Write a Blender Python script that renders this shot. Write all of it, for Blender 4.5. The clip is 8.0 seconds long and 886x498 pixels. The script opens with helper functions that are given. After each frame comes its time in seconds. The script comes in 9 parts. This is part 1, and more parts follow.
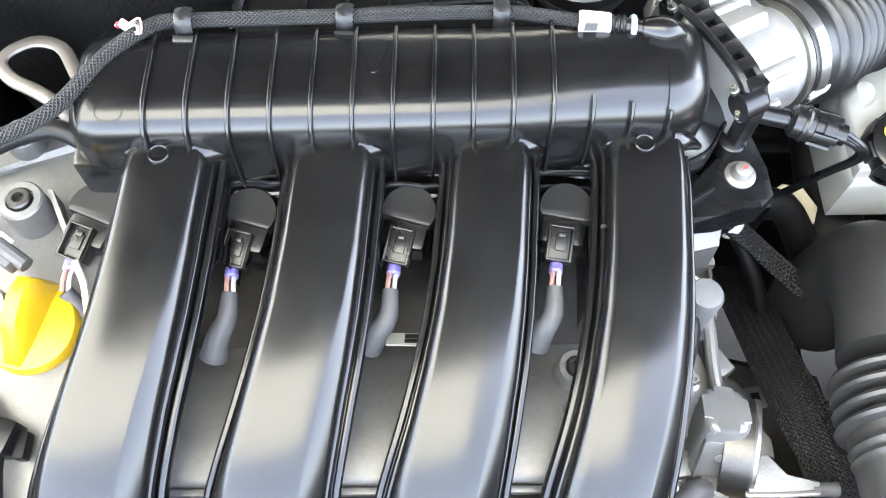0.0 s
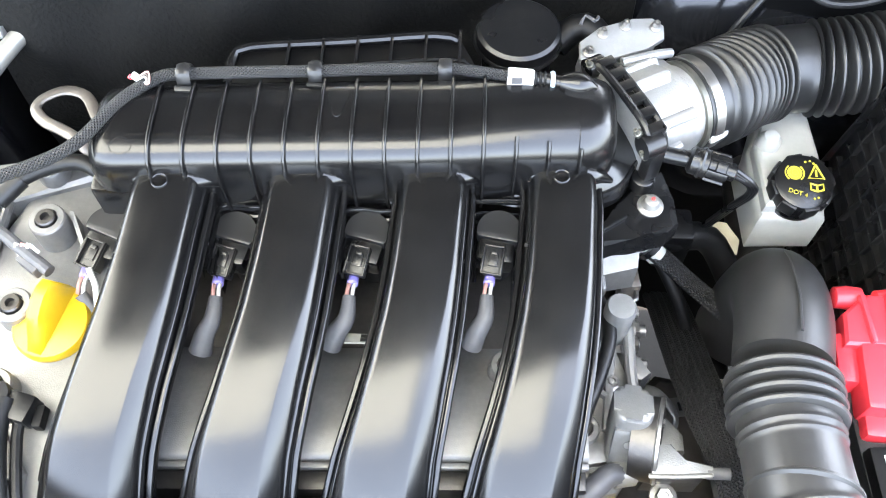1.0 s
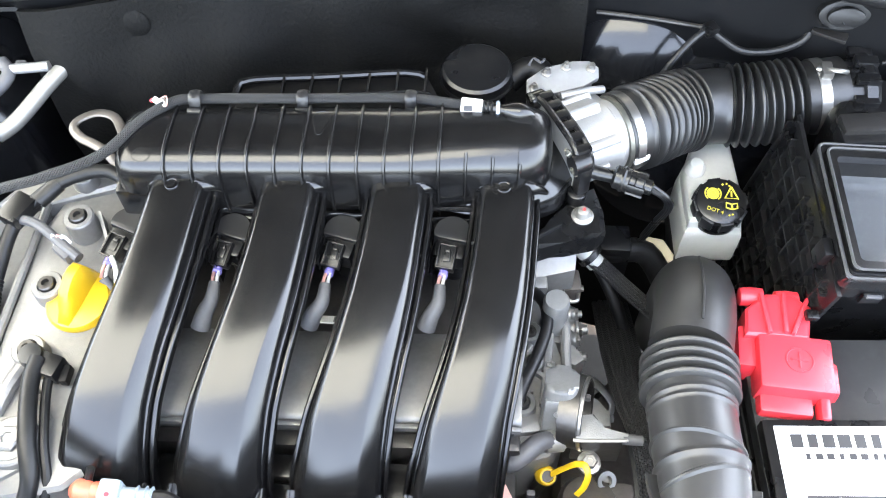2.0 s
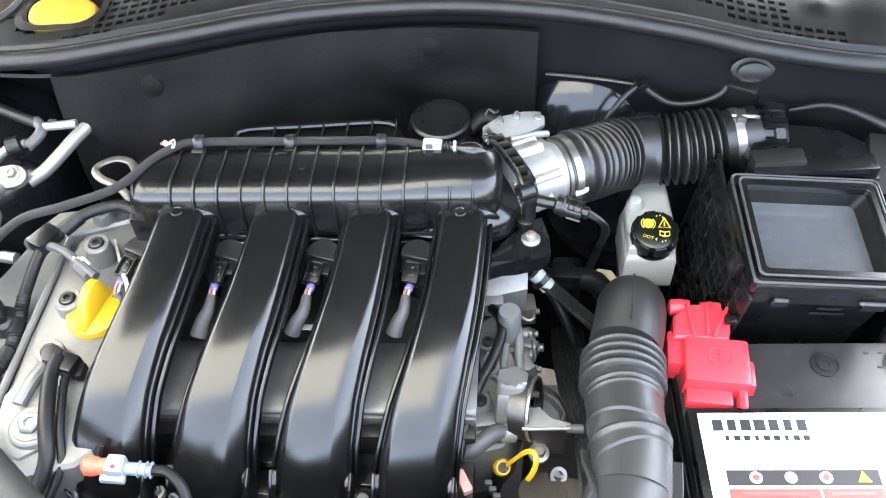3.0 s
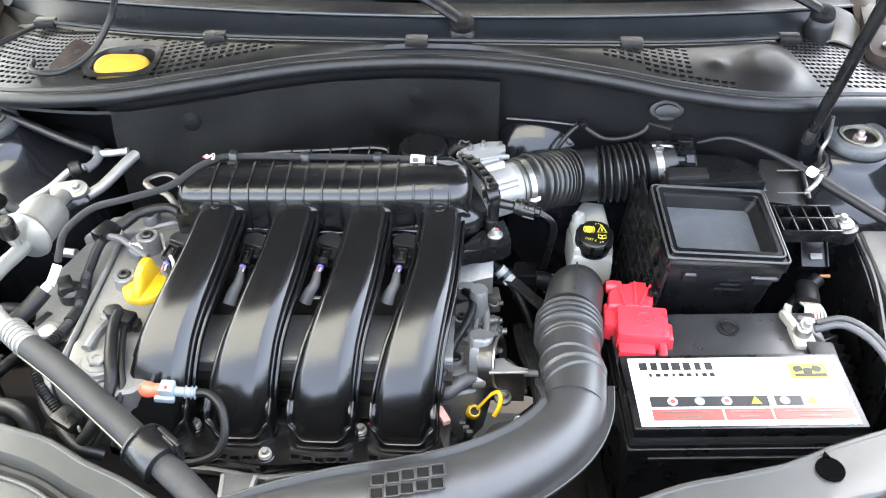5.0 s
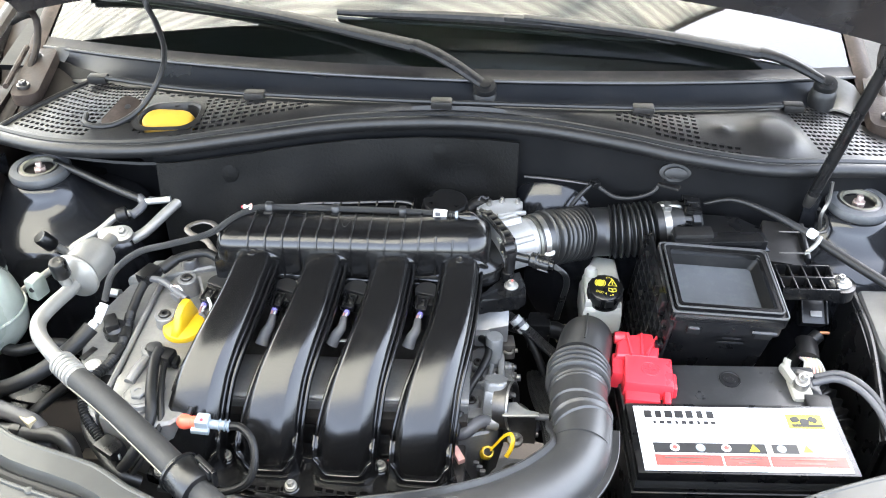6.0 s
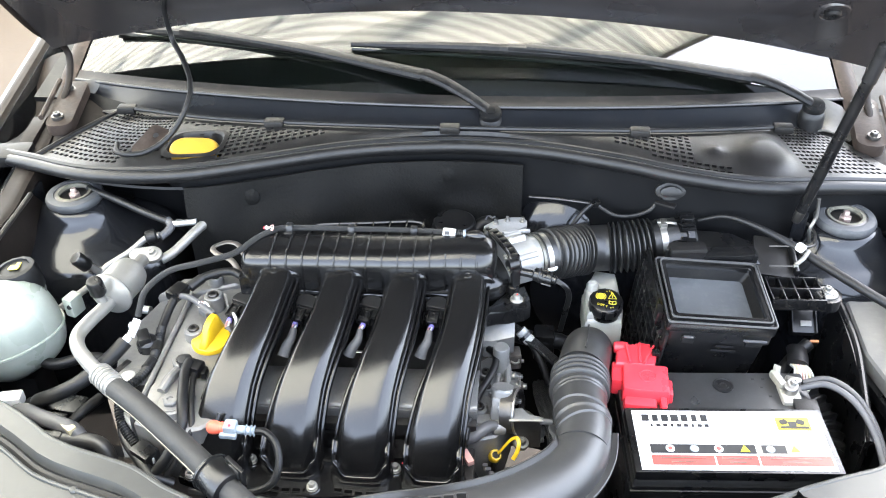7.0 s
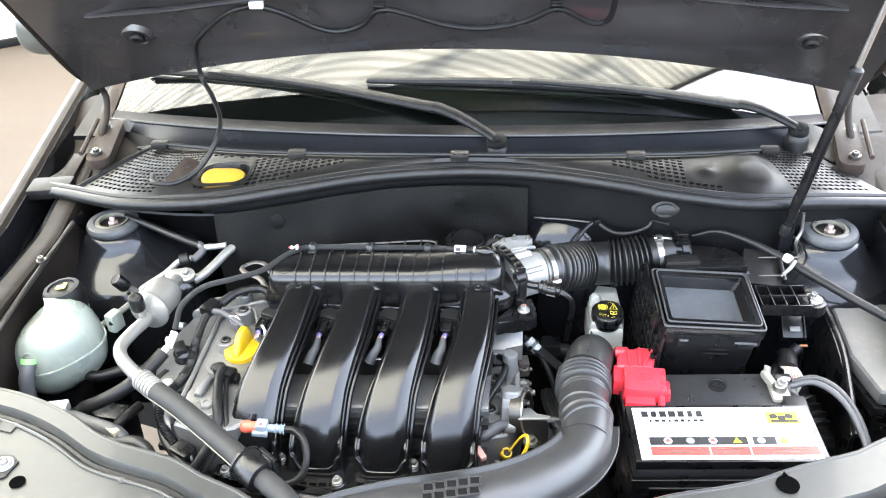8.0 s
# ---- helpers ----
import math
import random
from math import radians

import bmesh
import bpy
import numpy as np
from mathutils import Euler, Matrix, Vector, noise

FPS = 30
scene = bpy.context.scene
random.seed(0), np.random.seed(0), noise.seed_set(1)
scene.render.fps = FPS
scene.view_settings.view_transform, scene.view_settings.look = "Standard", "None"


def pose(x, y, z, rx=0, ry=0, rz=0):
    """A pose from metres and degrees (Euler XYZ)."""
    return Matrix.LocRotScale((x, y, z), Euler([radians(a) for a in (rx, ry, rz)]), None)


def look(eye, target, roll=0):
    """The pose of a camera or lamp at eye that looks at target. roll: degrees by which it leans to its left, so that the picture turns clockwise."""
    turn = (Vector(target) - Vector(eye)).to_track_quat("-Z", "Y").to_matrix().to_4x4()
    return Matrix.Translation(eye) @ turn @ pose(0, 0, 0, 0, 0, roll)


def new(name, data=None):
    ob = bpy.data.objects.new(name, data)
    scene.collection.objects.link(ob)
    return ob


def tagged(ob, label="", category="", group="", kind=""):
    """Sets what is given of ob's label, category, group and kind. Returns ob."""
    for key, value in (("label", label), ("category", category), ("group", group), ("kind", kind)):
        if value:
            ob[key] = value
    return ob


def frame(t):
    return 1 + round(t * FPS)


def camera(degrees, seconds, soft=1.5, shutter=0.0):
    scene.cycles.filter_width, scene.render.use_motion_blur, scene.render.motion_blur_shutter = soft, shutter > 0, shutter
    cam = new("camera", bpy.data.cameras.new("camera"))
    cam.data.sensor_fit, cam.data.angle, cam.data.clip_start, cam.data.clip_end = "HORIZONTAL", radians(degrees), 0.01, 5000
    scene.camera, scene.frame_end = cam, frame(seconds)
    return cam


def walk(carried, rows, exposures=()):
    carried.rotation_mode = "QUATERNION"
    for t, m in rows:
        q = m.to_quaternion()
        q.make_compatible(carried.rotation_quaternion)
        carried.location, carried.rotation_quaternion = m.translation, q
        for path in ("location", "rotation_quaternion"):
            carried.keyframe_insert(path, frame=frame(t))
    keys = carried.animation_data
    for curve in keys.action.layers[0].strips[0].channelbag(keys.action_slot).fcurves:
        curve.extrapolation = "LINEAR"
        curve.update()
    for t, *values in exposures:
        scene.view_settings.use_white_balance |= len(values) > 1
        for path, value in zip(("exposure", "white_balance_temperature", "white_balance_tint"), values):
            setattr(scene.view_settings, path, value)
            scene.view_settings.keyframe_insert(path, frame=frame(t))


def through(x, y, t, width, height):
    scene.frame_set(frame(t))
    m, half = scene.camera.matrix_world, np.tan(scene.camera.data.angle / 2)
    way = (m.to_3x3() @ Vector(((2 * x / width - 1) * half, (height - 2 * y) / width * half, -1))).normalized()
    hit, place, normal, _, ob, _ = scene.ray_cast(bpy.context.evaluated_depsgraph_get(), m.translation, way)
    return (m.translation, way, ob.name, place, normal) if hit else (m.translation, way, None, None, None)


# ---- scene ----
cam = camera(53.0, 8.0, soft=1.05)
PATH = [
    (0, (0.018, 0.008, 1.367), (0.031, 0.888, -0.429), 1.8),
    (0.5, (0.041, -0.024, 1.399), (0.024, 0.905, -0.372), 0.6),
    (1, (0.066, -0.058, 1.44), (0.022, 0.935, -0.295), -0.5),
    (1.5, (0.091, -0.099, 1.482), (0.014, 0.937, -0.227), -1.5),
    (2, (0.117, -0.153, 1.515), (0.021, 0.948, -0.152), -1.5),
    (3.5, (0.178, -0.347, 1.573), (0.046, 1.018, 0.117), -3.4),
    (4, (0.175, -0.417, 1.587), (0.087, 0.988, 0.166), -2.5),
    (5.5, (0.17, -0.572, 1.621), (0.085, 0.98, 0.364), 0.3),
    (6, (0.173, -0.59, 1.65), (0.055, 0.986, 0.424), -0.0),
    (6.5, (0.176, -0.611, 1.674), (0.041, 0.976, 0.464), -0.5),
    (7, (0.183, -0.652, 1.693), (0.034, 0.948, 0.503), -1.2),
    (7.5, (0.188, -0.705, 1.713), (0.021, 0.92, 0.559), -2.0),
    (8, (0.193, -0.757, 1.715), (0.013, 0.901, 0.61), -2.6),
]
walk(cam, [(t, look(eye, target, roll)) for t, eye, target, roll in PATH], exposures=((0.0, 4.86), (0.7, 4.86), (2.0, 4.70), (3.5, 4.40), (5.5, 4.34), (8.0, 4.42)))

# ---- world, sun and exposure ----
world = bpy.data.worlds.new("sky")
scene.world = world
world.use_nodes = True
wn = world.node_tree.nodes
wl = world.node_tree.links
sky = wn.new("ShaderNodeTexSky")
sky.sky_type, sky.sun_disc = "NISHITA", False
sky.sun_elevation, sky.sun_rotation = radians(54), radians(7)
sky.dust_density, sky.air_density = 3.2, 1.0
pale = wn.new("ShaderNodeHueSaturation")
pale.inputs["Saturation"].default_value = 0.55
wl.new(sky.outputs[0], pale.inputs["Color"])
wl.new(pale.outputs[0], wn["Background"].inputs[0])
wn["Background"].inputs[1].default_value = 0.15
sun_data = bpy.data.lights.new("sun", "SUN")
sun_data.energy, sun_data.angle, sun_data.color = 0.9, radians(0.6), (1.0, 0.96, 0.9)
sun = new("sun", sun_data)
sun.matrix_basis = look((0.38, 3.18, 4.4), (0, 0, 0))


# ---- materials ----
def material(name, color, rough=0.5, metal=0.0, vary=0.15, scale=30.0, bump=0.0, bump_scale=200.0, coat=0.0, spot=0.0, spot_color=(0.2, 0.18, 0.15), rough_vary=0.1, through=0.0, spec=0.5):
    """A surface with colour varied at two scales, uneven gloss, fine relief and scattered dust."""
    m = bpy.data.materials.new(name)
    m.use_nodes = True
    n, l = m.node_tree.nodes, m.node_tree.links
    b = n["Principled BSDF"]
    geo = n.new("ShaderNodeNewGeometry")
    big, fine = n.new("ShaderNodeTexNoise"), n.new("ShaderNodeTexNoise")
    for tex, k, d in ((big, scale, 4.0), (fine, scale * 9, 3.0)):
        tex.inputs["Scale"].default_value, tex.inputs["Detail"].default_value = k, d
        l.new(geo.outputs["Position"], tex.inputs["Vector"])
    mix = n.new("ShaderNodeMath")
    mix.operation = "MULTIPLY_ADD"
    l.new(fine.outputs["Fac"], mix.inputs[0])
    mix.inputs[1].default_value = 0.4
    l.new(big.outputs["Fac"], mix.inputs[2])
    ramp = n.new("ShaderNodeMapRange")
    ramp.inputs["From Min"].default_value, ramp.inputs["From Max"].default_value = 0.4, 1.0
    ramp.inputs["To Min"].default_value, ramp.inputs["To Max"].default_value = 1 - vary, 1 + vary
    l.new(mix.outputs[0], ramp.inputs["Value"])
    tint = n.new("ShaderNodeVectorMath")
    tint.operation = "SCALE"
    tint.inputs[0].default_value = color
    l.new(ramp.outputs[0], tint.inputs["Scale"])
    last = tint.outputs[0]
    if spot:
        dust = n.new("ShaderNodeTexNoise")
        dust.inputs["Scale"].default_value, dust.inputs["Detail"].default_value = scale * 2.3, 8.0
        dust.inputs["Roughness"].default_value = 0.7
        l.new(geo.outputs["Position"], dust.inputs["Vector"])
        cut = n.new("ShaderNodeMapRange")
        cut.inputs["From Min"].default_value, cut.inputs["From Max"].default_value = 0.5, 0.75
        cut.inputs["To Max"].default_value = spot
        l.new(dust.outputs["Fac"], cut.inputs["Value"])
        blend = n.new("ShaderNodeMix")
        blend.data_type = "RGBA"
        l.new(cut.outputs[0], blend.inputs["Factor"])
        l.new(last, blend.inputs["A"])
        blend.inputs["B"].default_value = (*spot_color, 1)
        last = blend.outputs["Result"]
    l.new(last, b.inputs["Base Color"])
    rr = n.new("ShaderNodeMapRange")
    rr.inputs["From Min"].default_value, rr.inputs["From Max"].default_value = 0.3, 0.7
    rr.inputs["To Min"].default_value, rr.inputs["To Max"].default_value = max(0.02, rough * (1 - rough_vary)), min(1, rough * (1 + rough_vary))
    l.new(big.outputs["Fac"], rr.inputs["Value"])
    l.new(rr.outputs[0], b.inputs["Roughness"])
    b.inputs["Metallic"].default_value = metal
    b.inputs["Coat Weight"].default_value = coat
    b.inputs["Coat Roughness"].default_value = 0.09
    b.inputs["Specular IOR Level"].default_value = spec
    if through:
        b.inputs["Subsurface Weight"].default_value = through
        b.inputs["Subsurface Radius"].default_value = (0.02, 0.025, 0.02)
    if bump:
        relief = n.new("ShaderNodeTexNoise")
        relief.inputs["Scale"].default_value, relief.inputs["Detail"].default_value = bump_scale, 5.0
        l.new(geo.outputs["Position"], relief.inputs["Vector"])
        bp = n.new("ShaderNodeBump")
        bp.inputs["Strength"].default_value, bp.inputs["Distance"].default_value = bump, 0.002
        l.new(relief.outputs["Fac"], bp.inputs["Height"])
        l.new(bp.outputs[0], b.inputs["Normal"])
    return m


M_MANIFOLD = material("moulded_black_plastic", (0.0042, 0.0041, 0.0042), 0.225, spec=0.54, vary=0.2, bump=0.004, bump_scale=700, spot=0.03, spot_color=(0.14, 0.12, 0.1), rough_vary=0.12)
M_BLACK = material("black_plastic", (0.004, 0.004, 0.0043), 0.3, bump=0.05, bump_scale=500, spot=0.04, rough_vary=0.25)
M_DARK = material("dark_plastic", (0.003, 0.003, 0.0032), 0.5, bump=0.1, bump_scale=300, spot=0.03, spec=0.22)
M_WIPER = material("matt_black_wiper", (0.005, 0.005, 0.0052), 0.5, spec=0.25, vary=0.2, spot=0.1, bump=0.05)
M_HOLE = material("unlit_hollow", (0.002, 0.002, 0.002), 0.9, spec=0.0, vary=0.0)
M_COIL = material("grey_black_plastic", (0.0085, 0.0085, 0.009), 0.42, bump=0.02, bump_scale=600)
M_RUBBER = material("black_rubber", (0.005, 0.005, 0.0053), 0.45, bump=0.06, bump_scale=400, spot=0.05, spec=0.4)
M_HOSE = material("aged_rubber_hose", (0.0065, 0.0065, 0.0067), 0.46, spec=0.3, bump=0.08, bump_scale=300, spot=0.12, spot_color=(0.045, 0.042, 0.04))
M_DUSTHOSE = material("dusty_thick_hose", (0.021, 0.0207, 0.02), 0.6, spec=0.3, vary=0.25, bump=0.08, bump_scale=300, spot=0.25, spot_color=(0.05, 0.048, 0.045))
M_DUCT = material("black_duct_plastic", (0.021, 0.0206, 0.0202), 0.44, spec=0.6, vary=0.2, bump=0.04, bump_scale=260, spot=0.12, spot_color=(0.08, 0.08, 0.076), scale=14)
M_CORR = material("corrugated_rubber", (0.0085, 0.0084, 0.0084), 0.38, spec=0.6, bump=0.05, spot=0.10, spot_color=(0.10, 0.095, 0.085))
M_CAST = material("cast_aluminium", (0.20, 0.197, 0.191), 0.45, 0.55, vary=0.2, bump=0.14, bump_scale=1300, spot=0.12, spot_color=(0.34, 0.31, 0.27))
M_ALU = material("machined_aluminium", (0.55, 0.55, 0.545), 0.36, 0.75, vary=0.1, bump=0.12, bump_scale=700, spot=0.08)
M_PIPE = material("aluminium_pipe", (0.235, 0.228, 0.21), 0.42, 0.5, vary=0.1, bump=0.06, bump_scale=500, spot=0.12)
M_STEEL = material("zinc_steel", (0.34, 0.33, 0.31), 0.34, 0.95, vary=0.12, bump=0.05)
M_DULLSTEEL = material("dull_zinc_steel", (0.14, 0.137, 0.118), 0.42, 0.8, vary=0.2, bump=0.08, spot=0.1)
M_CASTGREY = material("dull_cast_metal", (0.24, 0.24, 0.235), 0.42, 0.6, vary=0.18, bump=0.14, bump_scale=900, spot=0.15, spot_color=(0.2, 0.19, 0.17))
M_DARKSTEEL = material("dark_steel", (0.09, 0.085, 0.08), 0.4, 0.9, vary=0.25, bump=0.1)
M_YELLOW = material("yellow_plastic", (0.54, 0.34, 0.010), 0.38, vary=0.06, bump=0.04, spot=0.05, spot_color=(0.5, 0.3, 0.02))
M_RED = material("red_plastic", (0.62, 0.035, 0.05), 0.3, vary=0.08, bump=0.04, spot=0.05, spot_color=(0.4, 0.05, 0.05))
M_ORANGE = material("orange_red_plastic", (0.75, 0.12, 0.07), 0.4, vary=0.08)
M_PALEBLUE = material("pale_grey_blue_plastic", (0.21, 0.245, 0.275), 0.4, vary=0.08, spot=0.1)
M_WHITE = material("white_plastic", (0.6, 0.6, 0.585), 0.4, vary=0.05, spot=0.06)
M_TANK = material("milky_plastic", (0.23, 0.252, 0.22), 0.28, vary=0.18, scale=12, bump=0.03, bump_scale=60, through=0.35)
M_RESERVOIR = material("aged_white_plastic", (0.39, 0.39, 0.36), 0.4, vary=0.1, through=0.2, spot=0.08)
M_PAINT = material("dark_car_paint", (0.0072, 0.0076, 0.0088), 0.17, 0.0, vary=0.12, coat=0.3, spec=0.35, scale=8, spot=0.05, spot_color=(0.05, 0.046, 0.042))
M_PAINT_DUSTY = material("dusty_car_paint", (0.012, 0.0092, 0.0075), 0.6, 0.0, vary=0.3, scale=10, spec=0.12, spot=0.4, spot_color=(0.045, 0.035, 0.028))
M_SILVER = material("silver_grey_panel_paint", (0.043, 0.0435, 0.0410), 0.42, 0.3, vary=0.12, coat=0.2, spec=0.35, scale=8, spot=0.15, spot_color=(0.10, 0.095, 0.088))
M_HOOD = material("bonnet_inner_paint", (0.026, 0.0235, 0.0238), 0.28, 0.1, vary=0.22, coat=0.45, scale=6, spot=0.15, spot_color=(0.09, 0.08, 0.072))
M_FELT = material("insulation_felt", (0.0032, 0.0032, 0.003), 0.72, spec=0.15, vary=0.35, scale=9, bump=0.7, bump_scale=260)
M_COWL = material("cowl_plastic", (0.0082, 0.0076, 0.0072), 0.42, spec=0.34, vary=0.18, scale=12, bump=0.15, bump_scale=700, spot=0.2, spot_color=(0.08, 0.074, 0.068))
M_SEAL = material("seal_rubber", (0.0055, 0.0055, 0.0058), 0.45, spec=0.38, vary=0.2, bump=0.1, spot=0.14, spot_color=(0.05, 0.046, 0.042))
M_DUSTY = material("dusty_rubber", (0.045, 0.047, 0.050), 0.6, vary=0.3, bump=0.25, spot=0.35, spot_color=(0.10, 0.10, 0.098))
M_PALEBRASS = material("pale_corroded_washer", (0.17, 0.163, 0.13), 0.45, 0.4, vary=0.3, bump=0.2)
M_PINKSTEEL = material("faintly_rusted_steel", (0.38, 0.30, 0.27), 0.4, 0.6, vary=0.3, bump=0.2)
M_PRIMER = material("beige_dusty_primer", (0.085, 0.078, 0.066), 0.55, vary=0.25, scale=16, bump=0.1, spot=0.3, spot_color=(0.06, 0.045, 0.036))
M_RUSTY = material("dust_brown_metal", (0.026, 0.0185, 0.0145), 0.65, 0.0, vary=0.4, scale=14, bump=0.2, bump_scale=200, spec=0.2, spot=0.5, spot_color=(0.085, 0.062, 0.05))
M_SCUTTLE = material("matt_dark_paint", (0.006, 0.007, 0.009), 0.3, vary=0.2, scale=9, bump=0.03, spot=0.2, spot_color=(0.03, 0.027, 0.025), spec=0.38)
M_WIRESLEEVE = material("grey_wire_sleeve", (0.10, 0.10, 0.104), 0.6, vary=0.2, bump=0.1)
M_DUSTSEAL = material("dusty_brown_seal", (0.010, 0.0085, 0.0078), 0.55, spec=0.3, vary=0.3, scale=18, bump=0.1, spot=0.4, spot_color=(0.04, 0.032, 0.028))
# Pale edge grey; on the screen trim it stands for a highlight.
M_LIPGREY = material("pale_plastic_edge", (0.028, 0.028, 0.028), 0.36, vary=0.3, spot=0.2, spot_color=(0.12, 0.12, 0.12))
# Darker than the bay walls' paint: shade behind the engine is in the colour.
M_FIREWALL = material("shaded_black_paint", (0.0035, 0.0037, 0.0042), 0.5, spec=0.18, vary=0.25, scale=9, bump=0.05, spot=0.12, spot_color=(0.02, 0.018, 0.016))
M_SLEEVE = material("grey_sleeve", (0.062, 0.062, 0.066), 0.5, vary=0.15, spot=0.1)
M_LABEL = material("white_label", (0.82, 0.82, 0.82), 0.35, vary=0.03, spot=0.04)
M_INK = material("black_ink", (0.015, 0.015, 0.015), 0.45)
M_LABELRED = material("label_red", (0.75, 0.06, 0.05), 0.4, vary=0.1)
M_LABELYELLOW = material("label_yellow", (0.75, 0.62, 0.03), 0.4, vary=0.1)
M_LABELTAN = material("label_tan", (0.3, 0.27, 0.22), 0.4, vary=0.2)
M_PRINT = material("yellow_print", (0.5, 0.42, 0.04), 0.45)
M_GROUND = material("pale_paving", (0.046, 0.033, 0.0225), 0.85, vary=0.15, scale=1.5, bump=0.3, bump_scale=60, spot=0.3, spot_color=(0.06, 0.046, 0.034))
M_VIOLET = material("violet_seal", (0.25, 0.22, 0.62), 0.45)
M_PINK = material("pink_plastic", (0.55, 0.3, 0.26), 0.45)
M_GREEN = material("green_clip", (0.2, 0.55, 0.15), 0.45)
M_BROWNSTEEL = material("brown_grey_metal", (0.14, 0.125, 0.11), 0.42, 0.6, vary=0.25, bump=0.15)


def braided(name, color, rings, around, peak=2.2):
    """Woven sleeve: two crossing sets of fine ridges along a hose, from the hose's own unwrapped length."""
    m = material(name, color, 0.5, vary=0.2)
    n, l = m.node_tree.nodes, m.node_tree.links
    uv = n.new("ShaderNodeUVMap")
    chk = n.new("ShaderNodeMapping")
    chk.inputs["Scale"].default_value = (around, rings, 1)
    l.new(uv.outputs[0], chk.inputs["Vector"])
    sums = []
    for slope in (1, -1):
        w = n.new("ShaderNodeTexWave")
        w.inputs["Scale"].default_value = 1.0
        r = n.new("ShaderNodeVectorRotate")
        r.rotation_type = "Z_AXIS"
        r.inputs["Angle"].default_value = radians(45 * slope)
        l.new(chk.outputs[0], r.inputs["Vector"])
        l.new(r.outputs[0], w.inputs["Vector"])
        sums.append(w)
    top = n.new("ShaderNodeMath")
    top.operation = "MAXIMUM"
    l.new(sums[0].outputs["Fac"], top.inputs[0])
    l.new(sums[1].outputs["Fac"], top.inputs[1])
    bp = n.new("ShaderNodeBump")
    bp.inputs["Strength"].default_value, bp.inputs["Distance"].default_value = 0.8, 0.0015
    l.new(top.outputs[0], bp.inputs["Height"])
    l.new(bp.outputs[0], n["Principled BSDF"].inputs["Normal"])
    # black gaps between the paler strands
    gap = n.new("ShaderNodeMapRange")
    gap.inputs["From Min"].default_value, gap.inputs["From Max"].default_value = 0.55, 0.9
    gap.inputs["To Min"].default_value, gap.inputs["To Max"].default_value = 0.12, peak
    l.new(top.outputs[0], gap.inputs["Value"])
    shade = n.new("ShaderNodeVectorMath")
    shade.operation = "SCALE"
    shade.inputs[0].default_value = color
    l.new(gap.outputs[0], shade.inputs["Scale"])
    l.new(shade.outputs[0], n["Principled BSDF"].inputs["Base Color"])
    return m


M_BRAID = braided("woven_hose_sleeve", (0.0062, 0.0062, 0.0066), 4.6, 4.6)
M_BRAIDBLACK = braided("black_woven_sleeve", (0.0042, 0.0042, 0.0045), 2.6, 2.6, 1.5)


def glass(name, tint, ior):
    """Thin clear pane: what lies behind shows through, with a mirror gloss that grows towards grazing views."""
    m = bpy.data.materials.new(name)
    m.use_nodes = True
    n, l = m.node_tree.nodes, m.node_tree.links
    n.remove(n["Principled BSDF"])
    clear, gloss, fres, mix = n.new("ShaderNodeBsdfTransparent"), n.new("ShaderNodeBsdfGlossy"), n.new("ShaderNodeFresnel"), n.new("ShaderNodeMixShader")
    clear.inputs["Color"].default_value = (*tint, 1)
    gloss.inputs["Roughness"].default_value = 0.0
    fres.inputs["IOR"].default_value = ior
    l.new(fres.outputs[0], mix.inputs[0])
    l.new(clear.outputs[0], mix.inputs[1])
    l.new(gloss.outputs[0], mix.inputs[2])
    l.new(mix.outputs[0], n["Material Output"].inputs["Surface"])
    return m


M_GLASS = glass("windscreen_glass", (0.55, 0.62, 0.58), 1.72)
M_CLEAR = glass("clear_inner_face", (0.9, 0.92, 0.9), 1.0)

# ---- mesh helpers ----
PLACES = {}


def thing(name, base, label, category, group="", kind=""):
    ob = new(name)
    ob.matrix_basis = Matrix.Translation(base)
    ob.empty_display_size = 0.05
    PLACES[ob] = Matrix.Translation(base)
    return tagged(ob, label, category, group, kind)


def as_mesh(name, bm, mat, angle=35):
    bmesh.ops.recalc_face_normals(bm, faces=bm.faces)
    me = bpy.data.meshes.new(name)
    for f in bm.faces:
        f.smooth = True
    bm.to_mesh(me)
    bm.free()
    me.materials.append(mat)
    me.set_sharp_from_angle(angle=radians(angle))
    return me


def part(name, bm, mat, parent=None, label="", angle=35):
    """Links a bmesh, given in world metres, as one mesh object under a thing or a part."""
    if len(bm.verts):
        lo = Vector([min(v.co[i] for v in bm.verts) for i in range(3)])
        hi = Vector([max(v.co[i] for v in bm.verts) for i in range(3)])
        mid = (lo + hi) / 2
    else:
        mid = Vector()
    bmesh.ops.translate(bm, verts=bm.verts, vec=-mid)
    ob = new(name, as_mesh(name, bm, mat, angle))
    return placed(ob, mid, parent, label)


def placed(ob, mid, parent=None, label=""):
    m = mid if isinstance(mid, Matrix) else Matrix.Translation(mid)
    PLACES[ob] = m
    ob.matrix_basis = m
    if parent:
        ob.parent = parent
        ob.matrix_parent_inverse = PLACES[parent].inverted()
    if label:
        ob["label"] = label
    return ob


def single(name, bm, mat, label, category, kind="", group="", angle=35):
    return tagged(part(name, bm, mat, None, "", angle), label, category, group, kind)


